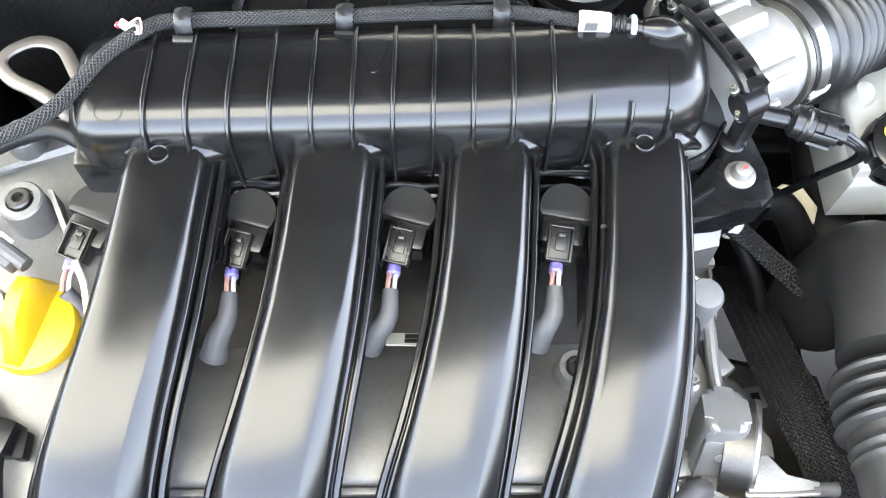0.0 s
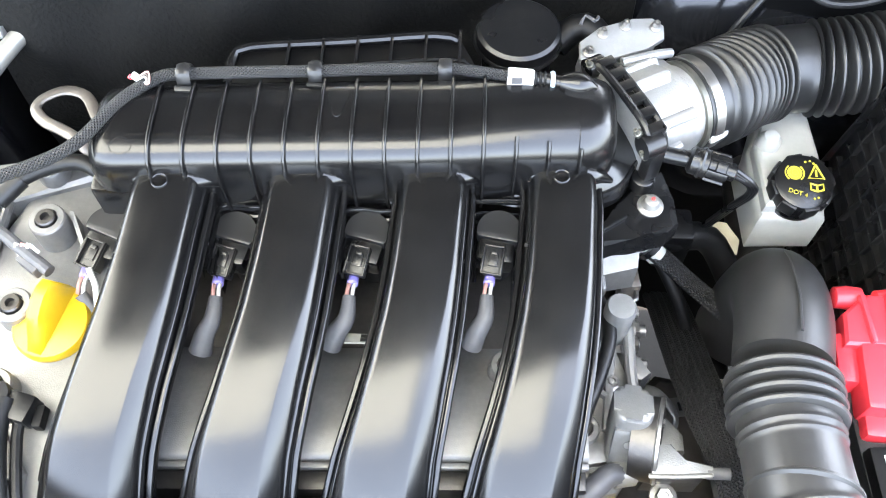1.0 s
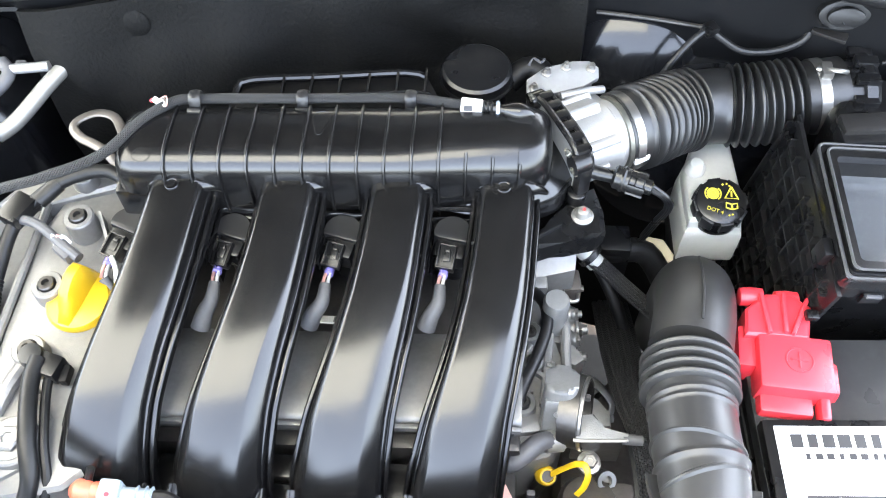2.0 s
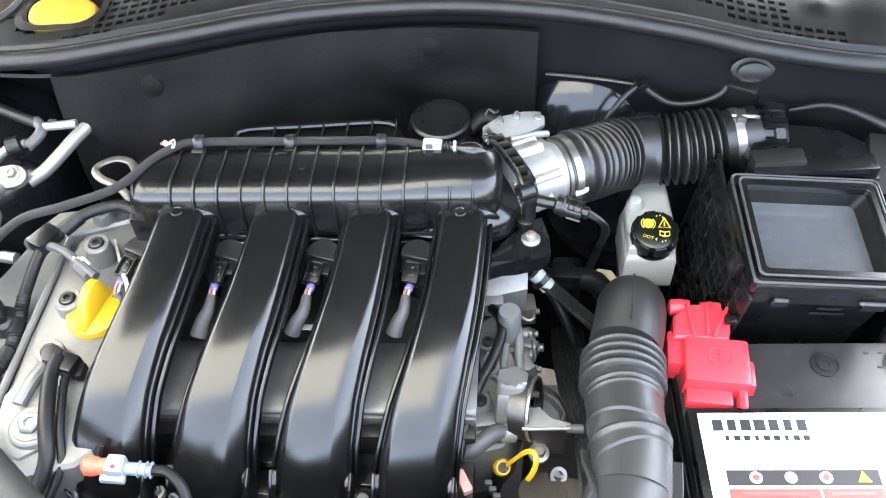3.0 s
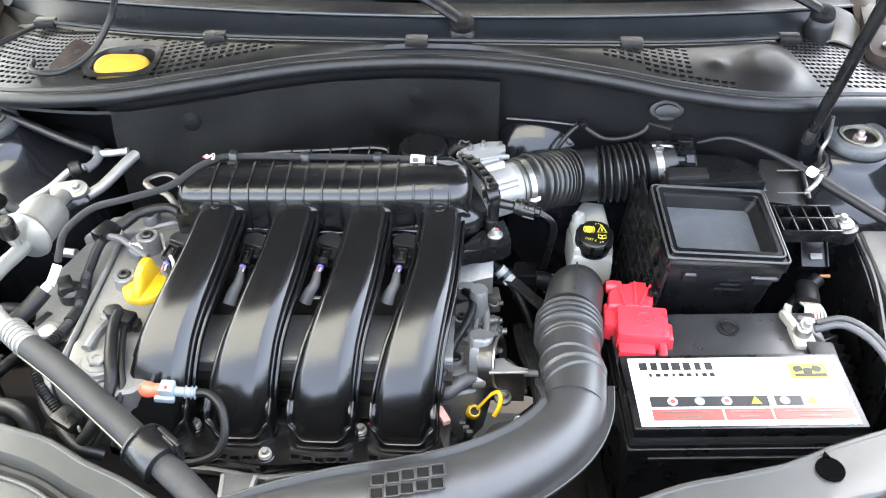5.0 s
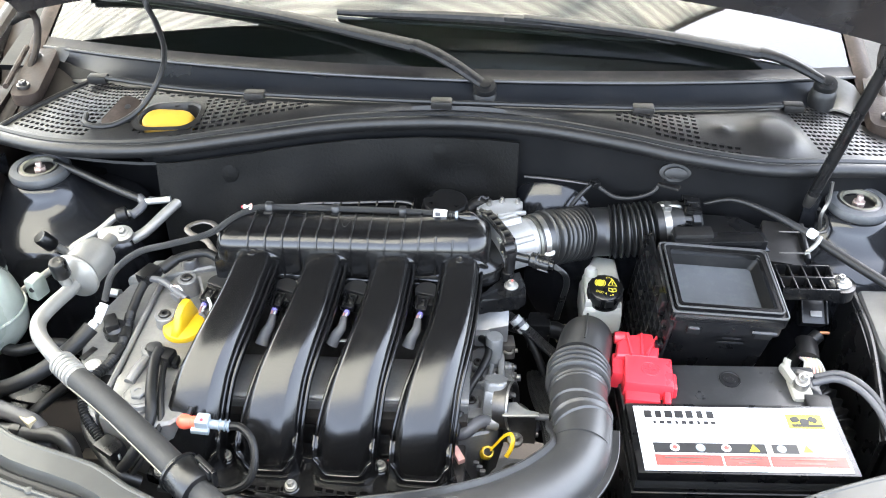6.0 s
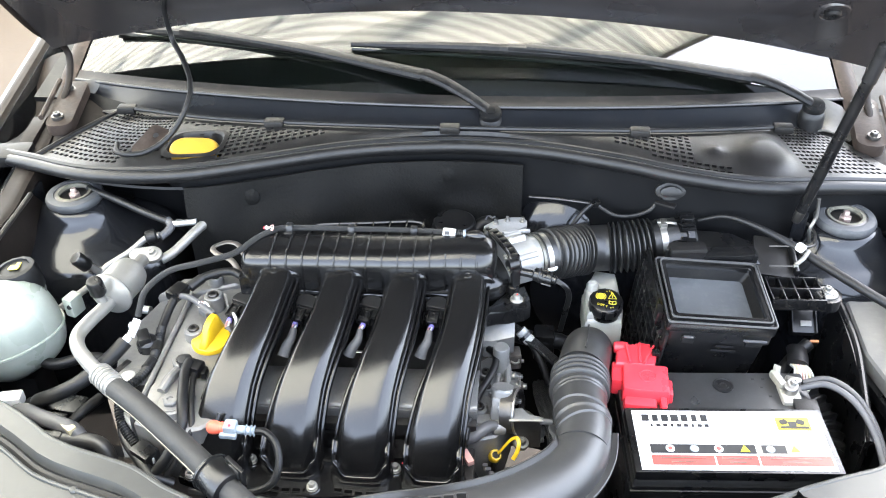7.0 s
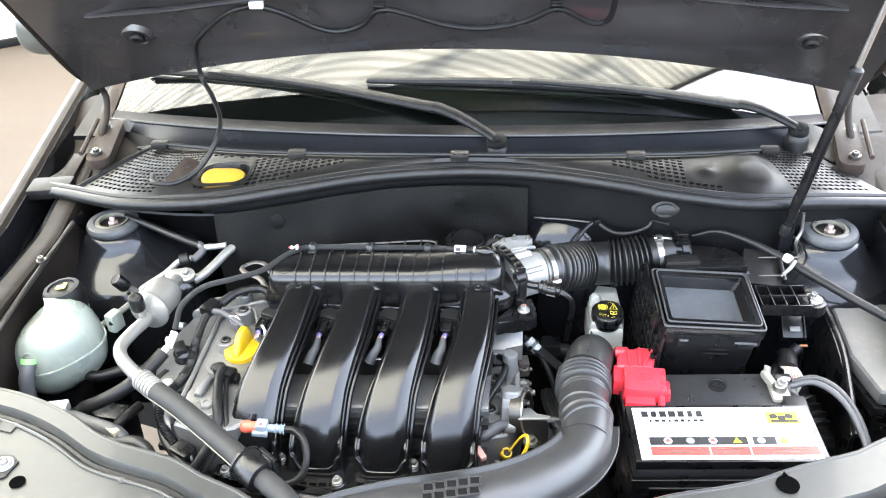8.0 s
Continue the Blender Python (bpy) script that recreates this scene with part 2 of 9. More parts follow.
def spline(points, step=0.006, closed=False):
    """Catmull-Rom points through the given ones, about one a step."""
    p = [Vector(q) for q in points]
    ends = [p[0] * 2 - p[1], *p, p[-1] * 2 - p[-2]]
    out = []
    for i in range(1, len(ends) - 2):
        a, b, c, d = ends[i - 1:i + 3]
        n = max(2, int((c - b).length / step))
        for k in range(n):
            t = k / n
            out.append(0.5 * (2 * b + (c - a) * t + (2 * a - 5 * b + 4 * c - d) * t * t + (3 * b - a - 3 * c + d) * t ** 3))
    return out + [p[-1]]


def frames_along(path, up=Vector((0, 0, 1))):
    """Tangent, side and normal at each point, turned as little as possible."""
    out, side = [], None
    for i, p in enumerate(path):
        t = (path[min(i + 1, len(path) - 1)] - path[max(i - 1, 0)]).normalized()
        if side is None:
            side = t.cross(up)
            if side.length < 1e-4:
                side = t.cross(Vector((1, 0, 0)))
        side = (side - t * side.dot(t)).normalized()
        out.append((t, side, side.cross(t)))
    return out


def tube(points, radius, seg=14, step=0.006, flat=1.0, caps=True, bm=None, smooth=True):
    """A round or flattened tube along points; radius: a number or a function of the length gone (metres) and the whole length."""
    bm = bm or bmesh.new()
    uv = bm.loops.layers.uv.verify()
    path = spline(points, step) if smooth else [Vector(p) for p in points]
    rings, gone, lengths = [], 0.0, []
    total = sum((b - a).length for a, b in zip(path, path[1:]))
    for i, (p, (t, s, n)) in enumerate(zip(path, frames_along(path))):
        if i:
            gone += (p - path[i - 1]).length
        r = radius(gone, total) if callable(radius) else radius
        lengths.append(gone / (2 * math.pi * max(r, 1e-4)))
        rings.append([bm.verts.new(p + (s * math.cos(a) + n * math.sin(a) * flat) * r) for a in (2 * math.pi * k / seg for k in range(seg))])
    for i, (a, b) in enumerate(zip(rings, rings[1:])):
        for k in range(seg):
            f = bm.faces.new((a[k], a[(k + 1) % seg], b[(k + 1) % seg], b[k]))
            us = (k / seg, (k + 1) / seg, (k + 1) / seg, k / seg)
            vs = (lengths[i], lengths[i], lengths[i + 1], lengths[i + 1])
            for loop, u, v in zip(f.loops, us, vs):
                loop[uv].uv = (u, v)
    if caps:
        bm.faces.new(rings[0][::-1])
        bm.faces.new(rings[-1])
    return bm


def loft(rings, closed=True, caps=True, bm=None):
    bm = bm or bmesh.new()
    vs = [[bm.verts.new(p) for p in r] for r in rings]
    n = len(vs[0])
    for a, b in zip(vs, vs[1:]):
        for k in range(n if closed else n - 1):
            bm.faces.new((a[k], a[(k + 1) % n], b[(k + 1) % n], b[k]))
    if caps and closed:
        bm.faces.new(vs[0][::-1])
        bm.faces.new(vs[-1])
    return bm


def lathe(profile, m=Matrix(), seg=24, bm=None, close=True):
    """Turns (radius, height) points about the local z axis; m places it."""
    bm = bm or bmesh.new()
    rings = []
    for r, h in profile:
        if r < 1e-6:
            rings.append([bm.verts.new(m @ Vector((0, 0, h)))])
        else:
            rings.append([bm.verts.new(m @ Vector((r * math.cos(2 * math.pi * k / seg), r * math.sin(2 * math.pi * k / seg), h))) for k in range(seg)])
    for a, b in zip(rings, rings[1:]):
        for k in range(seg):
            q = (k + 1) % seg
            if len(a) == 1 and len(b) == 1:
                break
            if len(a) == 1:
                bm.faces.new((a[0], b[q], b[k]))
            elif len(b) == 1:
                bm.faces.new((a[k], a[q], b[0]))
            else:
                bm.faces.new((a[k], a[q], b[q], b[k]))
    if close:
        if len(rings[0]) > 1:
            bm.faces.new(rings[0][::-1])
        if len(rings[-1]) > 1:
            bm.faces.new(rings[-1])
    return bm


def box(size, m=Matrix(), bevel=0.0015, bm=None, segments=2, taper=1.0):
    """A bevelled box about the place and turn m; taper narrows its top."""
    one = bmesh.new()
    bmesh.ops.create_cube(one, size=1)
    for v in one.verts:
        k = taper if v.co.z > 0 else 1.0
        v.co = Vector((v.co.x * size[0] * k, v.co.y * size[1] * k, v.co.z * size[2]))
    if bevel:
        bmesh.ops.bevel(one, geom=list(one.edges), offset=min(bevel, min(size) * 0.45), segments=segments, profile=0.6, affect="EDGES")
    bmesh.ops.transform(one, matrix=m, verts=one.verts)
    return joined(bm, one)


def joined(bm, one):
    if bm is None:
        return one
    me = bpy.data.meshes.new("joining")
    one.to_mesh(me)
    one.free()
    bm.from_mesh(me)
    bpy.data.meshes.remove(me)
    return bm


def prism(outline, low, high, m=Matrix(), bevel=0.0015, bm=None, segments=2):
    """An outline in the local xy plane pulled up from low to high, with rounded rims."""
    one = bmesh.new()
    a = [one.verts.new((x, y, low)) for x, y in outline]
    b = [one.verts.new((x, y, high)) for x, y in outline]
    one.faces.new(a[::-1])
    one.faces.new(b)
    for k in range(len(a)):
        q = (k + 1) % len(a)
        one.faces.new((a[k], a[q], b[q], b[k]))
    if bevel:
        rims = [e for e in one.edges if abs(e.verts[0].co.z - e.verts[1].co.z) < 1e-7]
        bmesh.ops.bevel(one, geom=rims, offset=bevel, segments=segments, profile=0.6, affect="EDGES")
    bmesh.ops.transform(one, matrix=m, verts=one.verts)
    return joined(bm, one)


def rounded(w, h, r, n=5):
    """Outline of a w by h rectangle with rounded corners."""
    out = []
    for cx, cy, a0 in ((w / 2 - r, h / 2 - r, 0), (-w / 2 + r, h / 2 - r, 90), (-w / 2 + r, -h / 2 + r, 180), (w / 2 - r, -h / 2 + r, 270)):
        out += [(cx + r * math.cos(radians(a0 + 90 * k / n)), cy + r * math.sin(radians(a0 + 90 * k / n))) for k in range(n + 1)]
    return out


def circle(r, n=24, sx=1.0, sy=1.0):
    return [(r * sx * math.cos(2 * math.pi * k / n), r * sy * math.sin(2 * math.pi * k / n)) for k in range(n)]


def axis(place, along):
    """A pose whose z axis points along the given way."""
    return Matrix.Translation(place) @ Vector(along).to_track_quat("Z", "Y").to_matrix().to_4x4()


def sheet(f, nu, nv, thick=0.0, bm=None):
    """A surface f(u, v) over the unit square, given thickness downwards along its normals."""
    bm = bm or bmesh.new()
    g = [[bm.verts.new(f(i / nu, j / nv)) for j in range(nv + 1)] for i in range(nu + 1)]
    for i in range(nu):
        for j in range(nv):
            bm.faces.new((g[i][j], g[i + 1][j], g[i + 1][j + 1], g[i][j + 1]))
    if thick:
        bmesh.ops.recalc_face_normals(bm, faces=bm.faces)
        bm.normal_update()
        bmesh.ops.solidify(bm, geom=bm.faces[:], thickness=thick)
    return bm


def bolt(place, along=(0, 0, 1), r=0.006, mat=None, parent=None, name="bolt", label=""):
    """A flanged hexagon bolt with a washer."""
    m = axis(place, along)
    bm = lathe([(r * 1.5, -0.004), (r * 1.55, 0), (r * 1.5, 0.0015), (r * 1.1, 0.002)], m, 18)
    lathe([(r, 0.002), (r, 0.0055), (r * 0.85, 0.007), (r * 0.45, 0.007), (r * 0.4, 0.0055), (0, 0.0055)], m, 6, bm)
    return part(name, bm, mat or M_STEEL, parent, label, 25)


def lerp(rows, x):
    """Straight-line reading of a table of (x, value)."""
    for (a, fa), (b, fb) in zip(rows, rows[1:]):
        if x <= b:
            return fa + (fb - fa) * max(0, x - a) / (b - a)
    return rows[-1][1]


# ---- the setting: ground, car body round the engine bay ----
def ground():
    bm = sheet(lambda u, v: Vector((-200 + 400 * u, -200 + 400 * v, 0)), 8, 8)
    single("ground", bm, M_GROUND, "pale tan paved ground beside the parked car", "ground", "structure")


ground()

SEAL = [(-0.67, 0.525, 0.975), (-0.572, 0.484, 0.987), (-0.47, 0.438, 0.999), (-0.385, 0.421, 1.007), (-0.29, 0.421, 1.014), (-0.18, 0.446, 1.021), (-0.05, 0.481, 1.026), (0.094, 0.498, 1.028),
        (0.22, 0.491, 1.027), (0.34, 0.466, 1.023), (0.42, 0.444, 1.019), (0.53, 0.434, 1.011), (0.646, 0.457, 1.001), (0.74, 0.476, 0.990), (0.83, 0.49, 0.980)]
SEAL_LINE = spline(SEAL, 0.01)


def seal_at(x):
    for a, b in zip(SEAL_LINE, SEAL_LINE[1:]):
        if x <= b.x:
            t = 0 if x <= a.x else (x - a.x) / (b.x - a.x)
            return a.lerp(b, t)
    return SEAL_LINE[-1].copy()


def base_y(x):
    """Where the scuttle ends at the windscreen, curved back towards both sides."""
    return 0.597 + 0.34 * (x - 0.1) ** 2


def base_z(x):
    return 1.052 - 0.10 * (x - 0.1) ** 2


def engine_bay():
    """Firewall, bay walls and floor that close the place behind and below the engine."""
    def wall(u, v):
        p = seal_at(-0.66 + 1.48 * u)
        # set back beside the tower on the left
        back = 0.09 * min(1.0, max(0.0, (-0.30 - p.x) / 0.03)) * min(1.0, v / 0.1)
        return Vector((p.x, p.y + 0.012 - 0.02 * v * v + back, p.z - 0.012 - 0.62 * v))
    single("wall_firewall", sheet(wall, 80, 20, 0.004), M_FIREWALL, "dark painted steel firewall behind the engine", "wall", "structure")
    bm = box((1.5, 1.0, 0.02), Matrix.Translation((0.08, 0.0, 0.3)), 0.002)
    single("floor_undertray", bm, M_DARK, "dark undertray below the engine", "floor", "structure")
    for name, x, lean in (("wall_left", -0.552, -0.02), ("wall_right", 0.745, 0.02)):
        bm = sheet(lambda u, v: Vector((x + lean * v, -0.35 + 0.82 * u, 0.965 - 0.66 * v)), 12, 8, 0.004)
        single(name, bm, M_PAINT, "dark painted inner wing panel of the engine bay", "wall", "structure")
    bm = sheet(lambda u, v: Vector((-0.6 + 1.35 * u, -0.36, 0.93 - 0.62 * v)), 8, 4, 0.004)
    single("wall_front", bm, M_DARK, "dark radiator side of the engine bay", "wall", "structure")


engine_bay()


def seal_strip():
    """Hollow rubber seal along the rear edge of the bay: a round bead on a flat lip."""
    ob = thing("bonnet_seal", SEAL[5], "long black rubber bonnet seal along the cowl edge", "seal", kind="structure")
    part("bead", tube(SEAL, 0.0095, 14, 0.012), M_SEAL, ob)
    part("lip", tube([(x, y + 0.013, z + 0.004) for x, y, z in SEAL], 0.007, 10, 0.012), M_SEAL, ob)
    part("channel", tube([(x, y + 0.004, z - 0.010) for x, y, z in SEAL], 0.004, 10, 0.012), M_SEAL, ob)


seal_strip()


def clip_y(x):
    return 0.519 + 0.27 * (x - 0.1) ** 2 + 0.3 * (x - 0.1) ** 4


def clip_z(x):
    return 1.043 - 0.13 * (x - 0.1) ** 2


def cowl_point(x, v):
    """The black cowl cover, from the seal (v 0) back to its clipped rear edge (v 1)."""
    s = seal_at(x)
    return Vector((x, s.y + 0.016 + (clip_y(x) - s.y - 0.016) * v, s.z + 0.004 + (clip_z(x) - s.z - 0.004) * v + 0.004 * math.sin(math.pi * v) + 0.0115 / (1 + (((x - 0.556) / 0.042) ** 2 + ((v - 0.40) / 0.36) ** 2) ** 2.6) + 0.005 * math.exp(-((x - 0.478) / 0.011) ** 2 - ((v - 0.5) / 0.10) ** 2)))


def cowl():
    ob = thing("cowl_cover", (0.08, 0.5, 1.03), "black plastic cowl cover with perforated air intake grilles", "cowl", kind="structure")
    bm = bmesh.new()
    # perforated fields: cells of a fine lattice of even size are left out
    xs = [-0.56 + 0.0105 * (i // 2) + (0.0071 if i % 2 else 0) for i in range(254)]
    rows = [0.0104 * (j // 2) + (0.0050 if j % 2 else 0) for j in range(44)]

    def span(x):
        return seal_at(x).y + 0.016, clip_y(x)

    def open_cell(x, v, i, j):
        if i % 2 or j % 2 == 0 or v < 0.06 or v > 0.94:
            return False
        if -0.553 < x < -0.41:
            return v < 0.90
        if -0.41 <= x < -0.35:
            return v > 0.3
        if -0.35 <= x < -0.26:
            return v > 0.86 or v < 0.12
        if -0.26 <= x < -0.10:
            return v < 0.9 - (x + 0.26) * 0.5 and v > (x + 0.26) * 3
        if 0.335 < x < 0.45:
            return v > (0.44 - x) * 4.5
        if 0.45 <= x < 0.50:
            return v < 0.2
        return 0.615 < x < 0.748
    grid = {}

    def vert(i, j):
        if (i, j) not in grid:
            # both ends beside the wings are cut at a slant
            y0, y1 = span(xs[i])
            v = min(1.0, rows[j] / (y1 - y0))
            slant = 0.095 * v * max(0.0, 1 - (xs[i] + 0.56) / 0.21) - 0.11 * v ** 0.8 * max(0.0, (xs[i] - 0.56) / 0.2)
            grid[i, j] = bm.verts.new(cowl_point(xs[i], v) + Vector((slant, 0, 0)))
        return grid[i, j]
    for i in range(len(xs) - 1):
        xm = (xs[i] + xs[i + 1]) / 2
        y0, y1 = span(xm)
        for j in range(len(rows) - 1):
            if rows[j] > y1 - y0:
                break
            vm = (rows[j] + rows[j + 1]) / 2 / (y1 - y0)
            if -0.342 < xm < -0.256 and 0.16 < vm < 0.68:
                continue
            if not open_cell(xm, vm, i, j):
                bm.faces.new((vert(i, j), vert(i + 1, j), vert(i + 1, j + 1), vert(i, j + 1)))
    bmesh.ops.dissolve_degenerate(bm, dist=1e-5, edges=bm.edges)
    bmesh.ops.recalc_face_normals(bm, faces=bm.faces)
    bm.normal_update()
    bmesh.ops.solidify(bm, geom=bm.faces[:], thickness=0.003)
    part("cover", bm, M_COWL, ob, angle=50)
    well = sheet(lambda u, v: Vector((-0.66 + 1.48 * u, seal_at(-0.66 + 1.48 * u).y + 0.012 + 0.22 * v, 0.985 - 0.03 * math.sin(math.pi * v) + 0.05 * max(0, v - 0.8))), 40, 8, 0.004)
    part("intake_well", well, M_DARK, ob)
    part("end_rim", tube([cowl_point(-0.56, v) + Vector((0.095 * v - 0.001, 0, 0.001)) for v in (0.0, 0.25, 0.5, 0.75, 1.0)], 0.0042, 8, 0.01), M_COWL, ob)
    # rear beading with its spring clips
    line = [(x, clip_y(x) + 0.003, clip_z(x) + 0.004) for x in (-0.47, -0.3, -0.15, 0.0, 0.15, 0.3, 0.45, 0.61)]
    part("edge_bead", tube(line, 0.0035, 8, 0.02), M_SEAL, ob)
    for x in (-0.463, -0.186, 0.088, 0.372, 0.60):
        bm = box((0.03, 0.018, 0.012), Matrix.Translation((x, clip_y(x) + 0.001, clip_z(x) + 0.003)), 0.003)
        part("clip", bm, M_COWL, ob)
    # recessed basin of the yellow cap, its flange laid on the cover
    c = Vector((-0.299, 0.496, 1.010))
    rings = []
    for w, h, r, z, lie in ((0.100, 0.076, 0.024, 0.0016, 1), (0.088, 0.064, 0.026, 0.0030, 1), (0.083, 0.058, 0.025, 0.0, 1), (0.078, 0.052, 0.023, -0.008, 0), (0.074, 0.048, 0.021, -0.022, 0)):
        ring = []
        for x, y in rounded(w, h, r):
            px = c.x + x
            y0, y1 = span(px)
            q = cowl_point(px, (c.y + y - y0) / (y1 - y0))
            ring.append(q + Vector((0, 0, z)) if lie else Vector((px, c.y + y, c.z + z + 0.30 * y)))
        rings.append(ring)
    part("cap_pocket", loft(rings, caps=False), M_COWL, ob)
    part("pocket_floor", prism(rounded(0.076, 0.05, 0.02), -0.026, -0.021, Matrix.Translation(c), 0), M_DARK, ob)
    # hose plate with its screw hole
    m = Matrix.Translation(cowl_point(-0.372, 0.42) + Vector((0, 0, 0.004))) @ Matrix.Rotation(radians(20), 4, "X") @ Matrix.Rotation(radians(-24), 4, "Z")
    part("hose_plate", prism(rounded(0.034, 0.06, 0.008), -0.002, 0.003, m), M_RUSTY, ob)
    part("hose_plate_hole", lathe([(0.0045, 0.003), (0.0045, 0.0036), (0, 0.0036)], m @ Matrix.Translation((0.002, 0.012, 0)), 14), M_INK, ob)


cowl()


M_FADED = material("faded_yellow_plastic", (0.40, 0.235, 0.022), 0.5, spec=0.35, vary=0.14, scale=40, bump=0.05, spot=0.2, spot_color=(0.3, 0.2, 0.06))


def washer_cap():
    m = Matrix.Translation((-0.299, 0.489, 1.011)) @ Matrix.Rotation(radians(18), 4, "X")
    rings = []
    for k, z in ((0.93, -0.014), (1.0, -0.010), (1.0, 0.002), (0.975, 0.007), (0.92, 0.011), (0.84, 0.0135), (0.70, 0.0148)):
        rings.append([m @ Vector((x - (1 - k) * math.copysign(0.022, x), y * k, z)) for x, y in rounded(0.077, 0.044, 0.0215, 8)])
    bm = loft(rings)
    single("washer_filler_cap", bm, M_FADED, "yellow plastic washer filler cap in the cowl cover", "cap")


washer_cap()


def scuttle():
    """Painted panel between the cowl cover and the windscreen, and the screen itself over a dark cabin."""
    def top(u, v):
        x = -0.552 + 1.222 * u
        y0, y1 = clip_y(x) - 0.004, base_y(x) - 0.016
        z0, z1 = clip_z(x) - 0.010, base_z(x) - 0.004
        return Vector((x, y0 + (y1 - y0) * v, z0 + (z1 - z0) * v - 0.010 * math.sin(math.pi * v)))
    single("scuttle_panel", sheet(top, 50, 8, 0.003), M_SCUTTLE, "dark painted scuttle panel below the windscreen", "panel", "structure")
    for k, u in ((-1, 0.0), (1, 1.0)):
        # beige metal that rounds off both ends of the panel
        def cheek(a, v, u=u, k=k):
            q = top(u, v)
            bow = 0.016 * math.sin(math.pi * v)
            return q + Vector((k * (-0.012 + bow + 0.055 * a), -0.012 * a * (1 - v), 0.004 + 0.006 * math.sin(math.pi / 2 * min(1.0, 3 * a)) - 0.016 * a * a))
        single("trim_scuttle_end", sheet(cheek, 12, 8, 0.003), M_PRIMER, "dusty beige metal rounding off the scuttle panel's end", "trim", "structure")
    ob = thing("trim_screen_edge", (0.1, 0.6, 1.05), "dusty brown sealing trim along the lower windscreen edge", "trim", kind="structure")

    def strip(u, v):
        x = -0.600 + 1.318 * u
        return Vector((x, base_y(x) - 0.016 + 0.021 * v, base_z(x) + 0.001 + 0.007 * v - 0.002 * math.sin(math.pi * v)))
    part("seal_band", sheet(strip, 50, 4, 0.003), M_DUSTSEAL, ob)
    # The trim edge's highlight line is put into this lip's pale colour.
    part("front_lip", tube([strip(k / 24, 0) - Vector((0, 0.001, 0.001)) for k in range(25)], 0.0024, 8, 0.03), M_LIPGREY, ob, "pale front lip with the edge highlight in its colour")

    def screen(u, v):
        x = -0.605 + 1.325 * u
        s = 0.92 * v
        return Vector((x * (1 - 0.1 * v) + 0.007 * v, base_y(x) + s * math.cos(radians(27)), base_z(x) + 0.004 + s * math.sin(radians(27)) - 0.02 * v * v))
    pane = single("windscreen", sheet(screen, 40, 16, 0.005), M_GLASS, "curved windscreen reflecting the canopy above", "windscreen", "structure")
    pane.visible_shadow = False
    pane.data.materials.append(M_CLEAR)
    for f in pane.data.polygons:
        f.material_index = 0 if f.normal.z > 0.3 else 1
    for u, k, name in ((0.0, -1, "pillar_left"), (1.0, 1, "pillar_right")):
        def pillar(a, v, u=u, k=k):
            q = screen(u, -0.06 + 1.06 * v)
            return q + Vector((k * (-0.004 + 0.085 * a), 0.02 * a, 0.004 + 0.012 * math.sin(math.pi * min(1, 1.6 * a)) - 0.11 * a * a))
        single(name, sheet(pillar, 10, 16, 0.004), M_RUSTY, "dusty painted windscreen pillar", "pillar", "structure")
    frit = sheet(lambda u, v: screen(u, 0.005 + 0.07 * v) - Vector((0, -0.004, 0.008)), 40, 2)
    single("trim_black_band", frit, M_INK, "black band printed along the lower windscreen", "trim", "structure")
    dash = sheet(lambda u, v: Vector((-0.66 + 1.48 * u, 0.70 + 0.75 * v, 0.99 + 0.06 * math.sin(2.2 * v))), 12, 8, 0.01)
    single("dashboard", dash, M_DARK, "black dashboard behind the windscreen", "dashboard", "structure")
    cabin = box((1.5, 0.05, 0.7), Matrix.Translation((0.08, 1.6, 1.0)), 0.01)
    single("wall_cabin", cabin, M_DARK, "dark cabin behind the windscreen", "wall", "structure")
    roof = sheet(lambda u, v: Vector((-0.58 + 1.31 * u, 1.42 + 1.3 * v, 1.475 + 0.05 * math.sin(math.pi * min(v, 0.5)) - 0.05 * (2 * u - 1) ** 2)), 12, 8, 0.01)
    single("roof_panel", roof, M_PAINT, "dark painted car roof above the windscreen", "roof", "structure")


scuttle()


